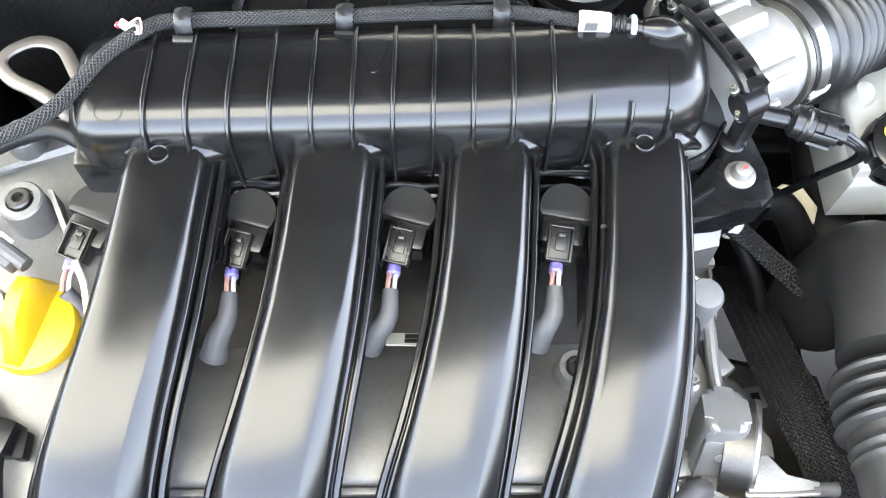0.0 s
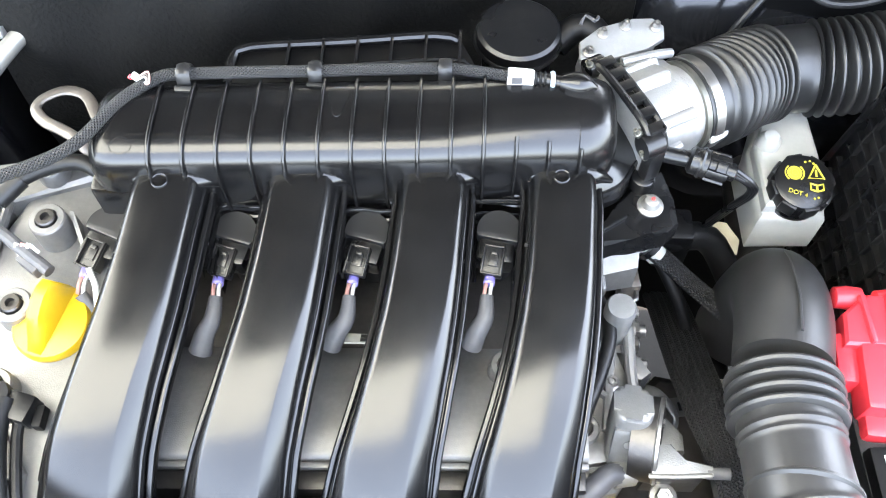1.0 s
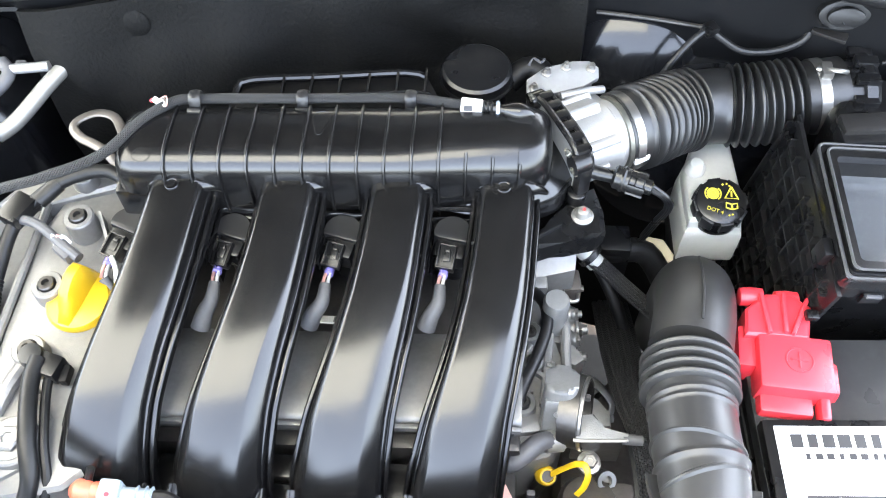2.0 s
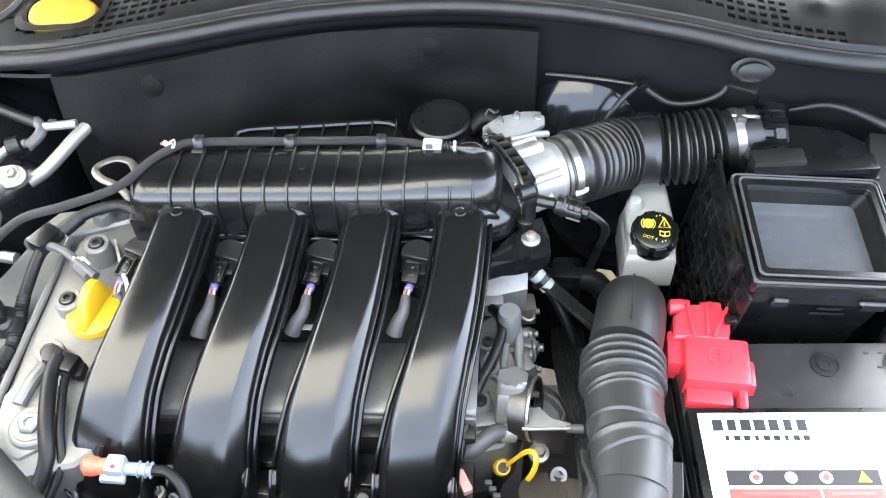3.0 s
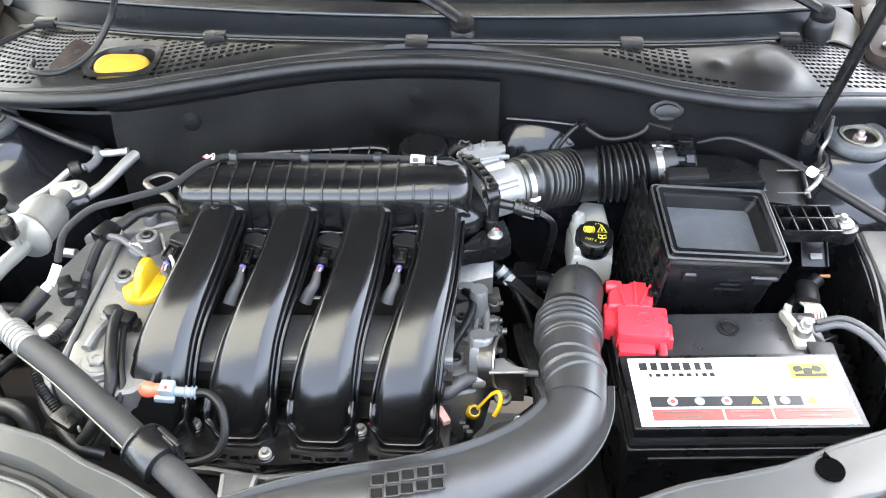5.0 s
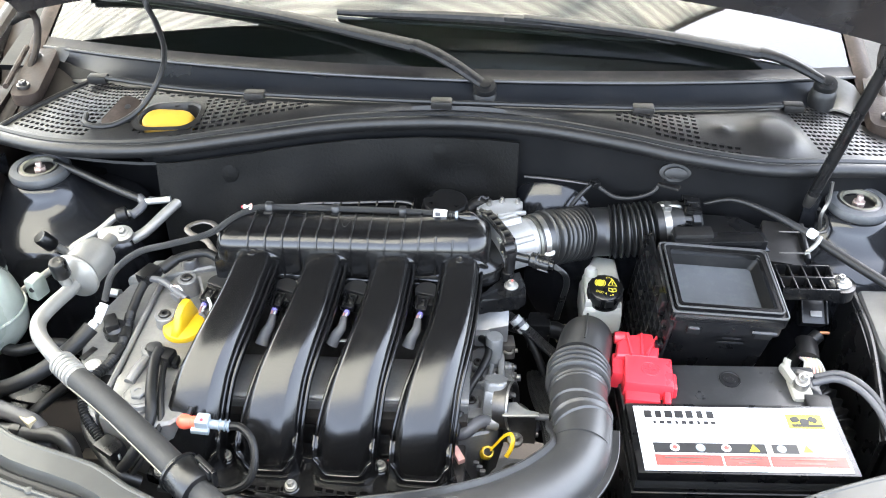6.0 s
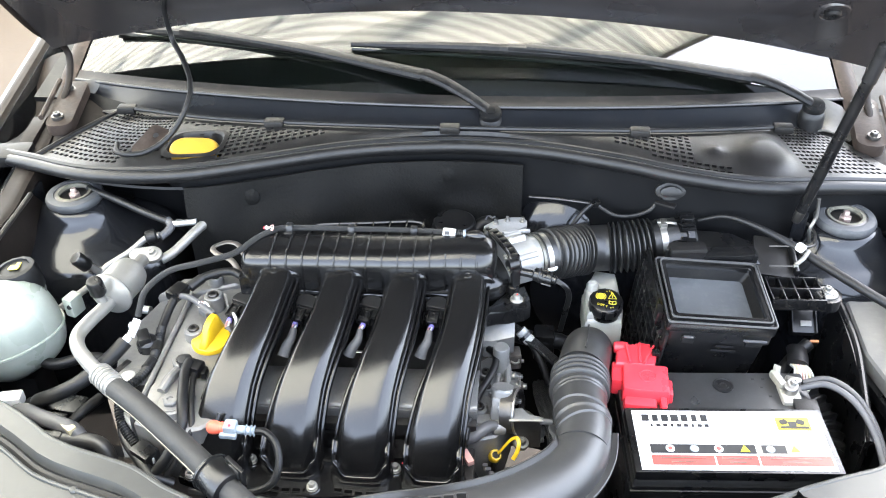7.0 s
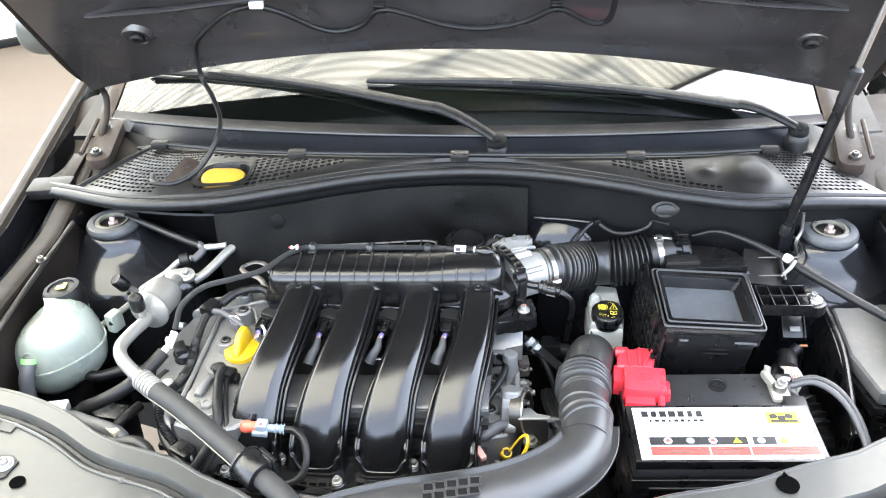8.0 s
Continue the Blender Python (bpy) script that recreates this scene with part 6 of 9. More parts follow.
def aircon_line():
    ob = thing("aircon_line", (-0.33, 0.25, 0.93), "aluminium air-conditioning pipe with muffler, crimped to a black hose", "pipe")
    a, b = Vector((-0.345, 0.222, 0.948)), Vector((-0.330, 0.305, 0.945))
    d = b - a
    part("muffler", lathe([(0.010, -0.008), (0.024, -0.004), (0.0300, 0.0), (0.0310, 0.003), (0.0300, 0.006), (0.0262, 0.009), (0.0262, 0.046), (0.022, 0.056), (0.012, 0.062), (0.009, 0.07), (0.009, 0.085)], axis(a, d), 30), M_PIPE, ob, "drum-shaped muffler")
    lug = axis((-0.327, 0.330, 0.934), (0.1, -0.45, 0.9))
    part("lug", prism([(0.014 * math.cos(t) + (0.018 if math.cos(t) < -0.2 else 0) * -1, 0.012 * math.sin(t)) for t in (2 * math.pi * k / 20 for k in range(20))], -0.004, 0.005, lug, 0.0015), M_PIPE, ob)
    bolt((-0.327, 0.330, 0.939), (0.1, -0.45, 0.9), 0.0055, M_PIPE, ob)
    pipe = [(-0.343, 0.226, 0.942), (-0.345, 0.20, 0.944), (-0.35, 0.170, 0.948), (-0.353, 0.140, 0.95), (-0.342, 0.115, 0.951), (-0.318, 0.09, 0.952), (-0.292, 0.067, 0.953)]
    part("pipe", tube(pipe, 0.0090, 18, 0.005), M_PIPE, ob)
    h = [(-0.296, 0.071, 0.953), (-0.27, 0.05, 0.954), (-0.225, 0.018, 0.955), (-0.168, -0.026, 0.953), (-0.112, -0.070, 0.949), (-0.06, -0.112, 0.944), (-0.01, -0.16, 0.93)]
    fa, fd = Vector(h[0]), Vector(h[1]) - Vector(h[0])
    crimp = [(0.010, -0.004), (0.0126, -0.003)]
    for k in range(5):
        z = 0.0066 * k
        crimp += [(0.0140, z - 0.001), (0.0144, z + 0.001), (0.0140, z + 0.003), (0.0122, z + 0.0036), (0.0122, z + 0.005)]
    part("ferrule", lathe(crimp + [(0.0132, 0.033), (0.0132, 0.036), (0.011, 0.037)], axis(fa, fd), 24), M_PIPE, ob, "ringed crimp ferrule")
    part("hose", tube(h[1:], 0.0130, 20, 0.008), M_DUSTHOSE, ob, "dusty grey-black rubber hose")
    part("hose_seam", tube([Vector(q) + Vector((-0.0078, -0.0098, -0.003)) for q in h[1:5]], 0.0014, 8, 0.008), M_DULLSTEEL, ob, "pale moulding line")
    c = Vector(h[4])
    dd = Vector(h[5]) - Vector(h[3])
    m = axis(c, dd)
    part("hose_clip", lathe([(0.0135, -0.018), (0.0195, -0.0175), (0.0205, -0.016), (0.0205, 0.016), (0.0195, 0.0175), (0.0135, 0.018)], m, 30), M_BLACK, ob)
    part("clip_rim", lathe([(0.0200, -0.0155), (0.0222, -0.0150), (0.0222, -0.0125), (0.0200, -0.012)], m, 30), M_BLACK, ob)
    # square latch loop standing off the ring
    latch = axis(c + Vector((0.020, 0.002, 0.0135)), dd)
    for o, size in (((0, 0, -0.012), (0.005, 0.024, 0.004)), ((0, 0, 0.012), (0.005, 0.024, 0.004)), ((0, -0.010, 0), (0.005, 0.004, 0.026)), ((0, 0.010, 0), (0.005, 0.004, 0.026))):
        part("clip_latch", box(size, latch @ Matrix.Translation(o), 0.001), M_BLACK, ob)
    part("clip_tongue", box((0.007, 0.013, 0.016), latch @ Matrix.Translation((0, 0.001, 0.0)), 0.0012), M_COIL, ob)
    part("service_stem", tube([(-0.346, 0.205, 0.95), (-0.346, 0.200, 0.972)], 0.006, 12, 0.01), M_PIPE, ob)
    part("service_cap", lathe([(0.0095, -0.012), (0.0105, -0.01), (0.0105, 0.009), (0.009, 0.012), (0.004, 0.0125), (0, 0.0115)], axis((-0.346, 0.199, 0.980), (0.0, -0.15, 1)), 18), M_BLACK, ob, "black valve cap")
    # thin high-pressure pipe behind it
    thin = [(-0.46, 0.235, 0.885), (-0.438, 0.285, 0.886), (-0.418, 0.322, 0.89), (-0.409, 0.34, 0.9), (-0.376, 0.361, 0.915), (-0.355, 0.378, 0.928), (-0.336, 0.385, 0.93)]
    part("thin_pipe", tube(thin, 0.0050, 14, 0.006), M_PIPE, ob)
    part("stem_branch", tube([(-0.415, 0.33, 0.9), (-0.425, 0.322, 0.918)], 0.0055, 12, 0.01), M_PIPE, ob)
    part("service_cap", lathe([(0.0095, -0.012), (0.0105, -0.01), (0.0105, 0.009), (0.009, 0.012), (0.004, 0.0125), (0, 0.0115)], axis((-0.43, 0.318, 0.926), (-0.45, -0.3, 0.9)), 18), M_BLACK, ob, "black valve cap")
    part("pipe_grommet", lathe([(0.008, -0.008), (0.0105, -0.006), (0.0105, 0.006), (0.008, 0.008)], axis((-0.348, 0.381, 0.929), (0.8, 0.35, 0.1)), 16), M_RUBBER, ob)
    part("rear_pipe", tube([(-0.320, 0.338, 0.920), (-0.307, 0.350, 0.923), (-0.295, 0.367, 0.929), (-0.284, 0.385, 0.935), (-0.272, 0.404, 0.940)], 0.0072, 16, 0.01), M_PIPE, ob)
    part("rear_thin_pipe", tube([(-0.320, 0.400, 0.940), (-0.302, 0.4005, 0.942), (-0.282, 0.401, 0.945)], 0.0048, 12, 0.01), M_ALU, ob)
    part("rear_elbow", tube([(-0.330, 0.407, 0.942), (-0.321, 0.398, 0.939), (-0.324, 0.388, 0.935), (-0.332, 0.377, 0.932)], 0.0062, 12, 0.004), M_SLEEVE, ob)
    part("rear_hose", tube([(-0.47, 0.462, 0.958), (-0.438, 0.444, 0.960), (-0.405, 0.430, 0.956), (-0.377, 0.418, 0.952), (-0.350, 0.410, 0.946), (-0.326, 0.404, 0.941)], 0.0058, 12, 0.008), M_RUBBER, ob)


aircon_line()


def expansion_tank():
    c = Vector((-0.487, 0.205, 0.892))
    ob = thing("expansion_tank", c - Vector((0, 0, 0.1)), "milky plastic coolant expansion tank with a black cap", "tank")
    rings = []
    for k in range(15):
        t = -1 + 2 * k / 14
        r = max(0.02, (1 - abs(t) ** 2.4) ** 0.5)
        z = c.z + 0.073 * t
        rings.append([Vector((c.x + 0.066 * r * (1 - 0.10 * t) * math.cos(a) * (1 + 0.05 * math.cos(3 * a)), c.y + 0.060 * r * math.sin(a), z + 0.016 * math.cos(a))) for a in (2 * math.pi * q / 36 for q in range(36))])
    part("vessel", loft(rings), M_TANK, ob)
    part("seam", tube([(c.x + 0.0668 * math.cos(a) * (1 + 0.05 * math.cos(3 * a)), c.y + 0.0606 * math.sin(a), c.z - 0.004 + 0.016 * math.cos(a)) for a in (2 * math.pi * q / 36 for q in range(37))], 0.002, 6, 0.01), M_TANK, ob)
    n = Matrix.Translation((-0.474, 0.238, 0.950)) @ Matrix.Rotation(radians(-6), 4, "Y")
    part("neck", lathe([(0.026, -0.02), (0.026, 0.005)], n, 28), M_TANK, ob)
    prof = [(0.0275, -0.012), (0.0285, -0.010), (0.0285, 0.020), (0.026, 0.025), (0.020, 0.026), (0.019, 0.0235), (0.012, 0.0235), (0, 0.0250)]
    part("cap", lathe(prof, n, 12), M_DARK, ob)
    part("cap_print", prism(rounded(0.015, 0.010, 0.003), 0.0252, 0.0262, n, 0), M_PRINT, ob, "yellow warning print")
    part("cap_print", box((0.006, 0.005, 0.0012), n @ Matrix.Translation((0.003, 0.008, 0.0255)), 0), M_PRINT, ob, "yellow warning print")
    part("lug", box((0.016, 0.022, 0.03), Matrix.Translation((-0.408, 0.235, 0.918)) @ Matrix.Rotation(radians(-20), 4, "Z"), 0.003), M_TANK, ob)
    part("lug_hole", lathe([(0.0035, 0), (0.0035, 0.0012), (0, 0.0012)], axis((-0.408, 0.2235, 0.922), (0.3, -1, 0.3)), 12), M_DARK, ob)
    s = Vector((-0.500, 0.152, 0.912))
    part("spout", tube([s + Vector((0.002, 0.02, 0.004)), s], 0.011, 14, 0.005), M_TANK, ob)
    part("hose_clip", tube([s + Vector((0, -0.002, 0.002)), s + Vector((0, -0.006, -0.004))], 0.0118, 14, 0.003), M_GREEN, ob, "green spring clip")
    part("outlet_hose", tube([s, s + Vector((-0.002, -0.014, -0.012)), s + Vector((-0.005, -0.022, -0.035)), s + Vector((-0.008, -0.026, -0.10))], 0.0105, 16, 0.006), M_SLEEVE, ob)
    part("base_foot", box((0.06, 0.05, 0.4), Matrix.Translation((-0.5, 0.21, 0.62)), 0.01), M_DARK, ob)


expansion_tank()


M_CREAM = material("cream_plastic", (0.42, 0.37, 0.24), 0.45, vary=0.1, spot=0.1)


def left_corner():
    """Hoses, plugs and the coolant pipe in the dark corner beside the headlamp."""
    ob = thing("coolant_hose", (-0.45, 0.1, 0.84), "black coolant hose passing under the expansion tank", "hose")
    part("hose", tube([(-0.56, 0.15, 0.84), (-0.515, 0.162, 0.852), (-0.47, 0.188, 0.86), (-0.425, 0.174, 0.862), (-0.39, 0.185, 0.865), (-0.36, 0.19, 0.86), (-0.33, 0.20, 0.83)], 0.0078, 14, 0.008), M_HOSE, ob)
    part("loom", tube([(-0.41, 0.06, 0.80), (-0.385, 0.075, 0.83), (-0.36, 0.10, 0.85), (-0.345, 0.13, 0.85)], 0.007, 12, 0.006), M_HOSE, ob)
    ob = thing("headlamp_plug", (-0.47, 0.08, 0.84), "white plug and black socket of the headlamp", "connector")
    part("plug", box((0.030, 0.020, 0.018), Matrix.Translation((-0.461, 0.117, 0.850)) @ Matrix.Rotation(radians(12), 4, "Z"), 0.003), M_WHITE, ob)
    part("socket", box((0.07, 0.03, 0.02), Matrix.Translation((-0.410, 0.105, 0.840)) @ Matrix.Rotation(radians(-12), 4, "Z"), 0.004), M_BLACK, ob)
    part("cable", tube([(-0.455, 0.085, 0.85), (-0.425, 0.084, 0.868), (-0.390, 0.066, 0.878), (-0.352, 0.052, 0.880), (-0.336, 0.046, 0.877), (-0.328, 0.040, 0.866), (-0.326, 0.036, 0.84)], 0.0098, 14, 0.004), M_SLEEVE, ob)
    part("cream_plug", box((0.020, 0.011, 0.009), Matrix.Translation((-0.343, 0.046, 0.884)) @ Matrix.Rotation(radians(-35), 4, "Z"), 0.002), M_CREAM, ob, "cream plug")
    part("socket_rear", box((0.05, 0.03, 0.012), Matrix.Translation((-0.385, 0.115, 0.848)) @ Matrix.Rotation(radians(-8), 4, "Z"), 0.003), M_BLACK, ob)
    ob = thing("coolant_pipe", (-0.33, -0.01, 0.85), "dull grey coolant pipe with a clip behind the crossmember", "pipe")
    part("pipe", tube([(-0.43, 0.043, 0.868), (-0.38, 0.040, 0.870), (-0.33, 0.038, 0.872), (-0.306, 0.036, 0.871), (-0.293, 0.029, 0.860), (-0.289, 0.020, 0.83), (-0.288, 0.012, 0.78)], 0.0092, 16, 0.006), M_DUCT, ob)
    part("clip", tube([(-0.362, 0.0395, 0.871), (-0.350, 0.039, 0.871)], 0.0112, 14, 0.004), M_BLACK, ob)
    ob = thing("harness_plugs", (-0.245, -0.005, 0.86), "white tape tabs and black plugs on a harness", "connector")
    for x, y in ((-0.251, 0.022), (-0.228, 0.006)):
        part("tab", box((0.012, 0.010, 0.010), Matrix.Translation((x, y, 0.883)) @ Matrix.Rotation(radians(20), 4, "Z"), 0.002), M_WHITE, ob)
    part("harness", tube([(-0.280, 0.075, 0.885), (-0.276, 0.052, 0.89), (-0.264, 0.030, 0.886), (-0.245, 0.010, 0.882), (-0.22, -0.012, 0.875), (-0.20, -0.01, 0.86)], 0.007, 12, 0.005), M_RUBBER, ob)
    part("plug", box((0.03, 0.022, 0.02), Matrix.Translation((-0.235, 0.012, 0.884)) @ Matrix.Rotation(radians(-30), 4, "Z"), 0.004), M_BLACK, ob)
    ob = thing("accessory_drive", (-0.33, 0.05, 0.7), "dark accessory drive with dull bracket bars", "bracket")
    for k, z in enumerate((0.60, 0.64, 0.69)):
        part("bar", box((0.10, 0.02, 0.014), Matrix.Translation((-0.37 + 0.02 * k, 0.17 + 0.02 * k, z)), 0.003), M_BROWNSTEEL, ob)
    part("pulley", lathe([(0.06, -0.015), (0.06, 0.015), (0.05, 0.016), (0.045, 0.008), (0.02, 0.008), (0.018, 0.018), (0, 0.018)], axis((-0.30, 0.12, 0.66), (-1, 0, 0)), 30), M_DARKSTEEL, ob)
    part("housing", prism([(-0.42, 0.06), (-0.42, 0.25), (-0.30, 0.26), (-0.29, 0.05)], 0.32, 0.58, Matrix(), 0.01), M_DARKSTEEL, ob)


left_corner()


# ---- throttle body and air intake ----
M_THROTTLE = material("sand_cast_aluminium", (0.29, 0.29, 0.286), 0.46, 0.5, vary=0.15, bump=0.18, bump_scale=900, spot=0.12, spot_color=(0.28, 0.27, 0.26))


def throttle_body():
    ob = thing("throttle_body", (0.2, 0.34, 0.93), "bright cast aluminium throttle body bolted to the plenum", "throttle body")
    d, w, up = Vector((0.88, 0.47, 0.0)).normalized(), Vector((0.47, -0.88, 0.0)).normalized(), Vector((0.0, 0.0, 1.0))
    a = Vector((0.1695, 0.327, 0.9375))
    f = Matrix(((w.x, up.x, d.x, a.x), (w.y, up.y, d.y, a.y), (w.z, up.z, d.z, a.z), (0, 0, 0, 1)))
    # cast barrel with a square flange and a beaded spigot
    part("mount_flange", prism(rounded(0.070, 0.068, 0.010), 0.002, 0.010, f, 0.002), M_THROTTLE, ob)
    part("barrel", lathe([(0.0335, 0.008), (0.0322, 0.014), (0.0315, 0.022), (0.0312, 0.046), (0.0318, 0.047), (0.0318, 0.050), (0.0305, 0.051), (0.0305, 0.075)], f, 44), M_THROTTLE, ob)
    # lengthwise beads and a square shoulder cast along the barrel
    bead = [f @ Vector((0.0215, 0.0222, z)) for z in (0.006, 0.02, 0.034, 0.047)]
    part("barrel_bead", tube(bead, 0.0046, 12, 0.006), M_THROTTLE, ob)
    part("barrel_shoulder", box((0.030, 0.016, 0.036), f @ Matrix.Translation((-0.016, 0.024, 0.026)) @ Matrix.Rotation(radians(32), 4, "Z"), 0.004, segments=3), M_THROTTLE, ob)
    part("shoulder_step", box((0.018, 0.010, 0.040), f @ Matrix.Translation((-0.028, 0.022, 0.026)) @ Matrix.Rotation(radians(52), 4, "Z"), 0.003, segments=3), M_THROTTLE, ob)
    part("barrel_bead", tube([f @ Vector((0.0315, 0.0045, z)) for z in (0.008, 0.02, 0.034)], 0.0038, 10, 0.006), M_THROTTLE, ob)
    # motor housing behind the barrel with its flat lid
    lid = [(-0.034, -0.010), (-0.026, -0.015), (0.016, -0.013), (0.031, -0.008), (0.034, 0.002), (0.028, 0.010), (0.014, 0.013), (-0.012, 0.012), (-0.030, 0.004)]
    m = Matrix.Translation((0.175, 0.396, 0.958)) @ Matrix.Rotation(radians(18), 4, "Z") @ Matrix.Rotation(radians(12), 4, "X")
    part("housing_lid", prism(lid, -0.003, 0.003, m, 0.0012), M_THROTTLE, ob)
    part("housing", prism([(x * 0.88, y * 0.86) for x, y in lid], -0.036, -0.003, m, 0.003), M_THROTTLE, ob)
    part("housing_neck", box((0.040, 0.036, 0.020), Matrix.Translation((0.190, 0.368, 0.948)) @ Matrix.Rotation(radians(30), 4, "Z") @ Matrix.Rotation(radians(-20), 4, "X"), 0.005), M_THROTTLE, ob)
    part("neck_rib", tube([(0.174, 0.370, 0.963), (0.198, 0.378, 0.963), (0.210, 0.383, 0.960)], 0.0035, 10, 0.004), M_THROTTLE, ob)
    for x, y in ((-0.027, -0.006), (0.027, 0.002), (0.006, 0.008), (-0.012, 0.006)):
        bolt(m @ Vector((x, y, 0.003)), m.to_3x3() @ Vector((0, 0, 1)), 0.0028, M_STEEL, ob)
    # black clip bracket along the upper edge of the flange, with windows between its bars
    rail = [f @ Vector((x, y, 0.002)) for x, y in ((-0.036, 0.034), (-0.024, 0.0375), (0.0, 0.0385), (0.020, 0.0375), (0.031, 0.033), (0.036, 0.024), (0.037, 0.012))]
    br = part("clip_bracket", tube(rail, 0.0028, 8, 0.004), M_BLACK, ob, "black plastic clip bracket")
    rail = [q + d * 0.011 + Vector((0, 0, -0.001)) for q in rail]
    part("bracket_rail", tube(rail, 0.0026, 8, 0.004), M_BLACK, br)
    for k in range(6):
        x = -0.033 + 0.0125 * k
        y = 0.036 + 0.002 * math.sin(math.pi * k / 5)
        part("bracket_bar", box((0.0075, 0.005, 0.012), f @ Matrix.Translation((x, y, 0.008)), 0.001), M_BLACK, br)
    part("bracket_floor", box((0.066, 0.002, 0.012), f @ Matrix.Translation((-0.001, 0.0335, 0.008)), 0.0006), M_DARK, br)
    part("bracket_lobe", lathe([(0.0085, -0.004), (0.0085, 0.010), (0.007, 0.012), (0.0, 0.012)], f @ Matrix.Translation((0.034, 0.027, 0.0)), 20), M_BLACK, br)
    part("bracket_lobe", lathe([(0.0075, -0.004), (0.0075, 0.008), (0.006, 0.010), (0.0, 0.010)], f @ Matrix.Translation((-0.038, 0.030, 0.0)), 20), M_BLACK, br)
    for x, y, z in ((0.027, 0.0345, -0.004), (-0.036, 0.036, -0.003), (0.036, 0.020, -0.002)):
        bolt(f @ Vector((x, y, z)), up - d * 0.6, 0.0018, M_DULLSTEEL, ob)
    part("bracket_leg", box((0.010, 0.030, 0.012), f @ Matrix.Translation((0.037, 0.008, 0.006)), 0.003), M_BLACK, br)
    part("bracket_leg", tube([(0.196, 0.303, 0.950), (0.206, 0.301, 0.949), (0.219, 0.299, 0.948)], 0.0058, 12, 0.004), M_BLACK, br)
    # electrical plug at the end of the bracket
    q = axis((0.230, 0.295, 0.948), (0.95, -0.30, -0.06))
    plug = part("plug", lathe([(0.0072, -0.014), (0.0098, -0.012), (0.0098, -0.001), (0.0082, 0.0), (0.0082, 0.004), (0.0092, 0.005), (0.0092, 0.011), (0.0062, 0.012), (0.0062, 0.018), (0.0035, 0.019)], q, 18), M_BLACK, ob, "black wire plug")
    for k in range(5):
        part("plug_latch", box((0.0022, 0.005, 0.014), q @ Matrix.Rotation(radians(72 * k + 15), 4, "Z") @ Matrix.Translation((0.0096, 0, 0.006)), 0.0008), M_BLACK, plug)
    part("plug_collar", lathe([(0.0105, -0.001), (0.0112, 0.0005), (0.0105, 0.002)], q @ Matrix.Translation((0, 0, -0.006)), 18), M_BLACK, plug)
    for k in range(3):
        part("plug_wire", tube([q @ Vector((0.001 * k, 0.002 * (k - 1), 0.015)), (0.258 + 0.002 * k, 0.287, 0.938), (0.264 + 0.002 * k, 0.292, 0.918), (0.262 + 0.002 * k, 0.305, 0.88), (0.258 + 0.002 * k, 0.32, 0.83)], 0.0020, 8, 0.005), M_BLACK, plug)


throttle_body()


def band(place, along, r, width, mat, parent, name="clamp"):
    b = part(name, lathe([(r, -width / 2), (r + 0.0012, -width / 2), (r + 0.0012, width / 2), (r, width / 2)], axis(place, along), 36), mat, parent)
    return b


def intake_hose():
    pts = [(0.221, 0.3545, 0.9365), (0.236, 0.3625, 0.935), (0.252, 0.375, 0.929), (0.278, 0.397, 0.919), (0.313, 0.412, 0.913), (0.353, 0.414, 0.916), (0.405, 0.421, 0.922), (0.425, 0.424, 0.924)]
    ob = thing("intake_hose", pts[3], "black corrugated rubber air intake hose", "hose")

    def shape(g, n):
        def wave(a, b, count):
            k = (g - a) / (b - a) * count
            return 0.0300 + 0.0080 * (0.5 + 0.5 * math.cos(2 * math.pi * k)) ** 0.75
        if 0.016 < g < 0.090:
            return wave(0.016, 0.090, 9)
        if 0.128 < g < 0.190:
            return wave(0.128, 0.190, 8)
        return 0.0340 if g < 0.127 else 0.0328
    part("bellows", tube(pts, shape, 40, 0.0007), M_CORR, ob, angle=80)
    p = [Vector(q) for q in pts]
    band(p[0].lerp(p[1], 0.35), p[1] - p[0], 0.0340, 0.0075, M_STEEL, ob)
    band(p[0].lerp(p[1], -0.15), p[1] - p[0], 0.0325, 0.004, M_DULLSTEEL, ob)
    part("clamp_screw", box((0.010, 0.008, 0.016), axis((0.242, 0.331, 0.936), (1, 0.6, 0)), 0.003), M_WHITE, ob, "pale clamp screw head")
    band(p[6].lerp(p[5], 0.02), p[6] - p[5], 0.0328, 0.009, M_STEEL, ob)
    part("clamp_screw", box((0.010, 0.016, 0.008), Matrix.Translation((0.403, 0.418, 0.957)), 0.002), M_STEEL, ob)
    part("clamp_tail", tube([(0.395, 0.42, 0.957), (0.412, 0.414, 0.961), (0.42, 0.416, 0.958)], 0.0022, 8, 0.003), M_STEEL, ob)


intake_hose()


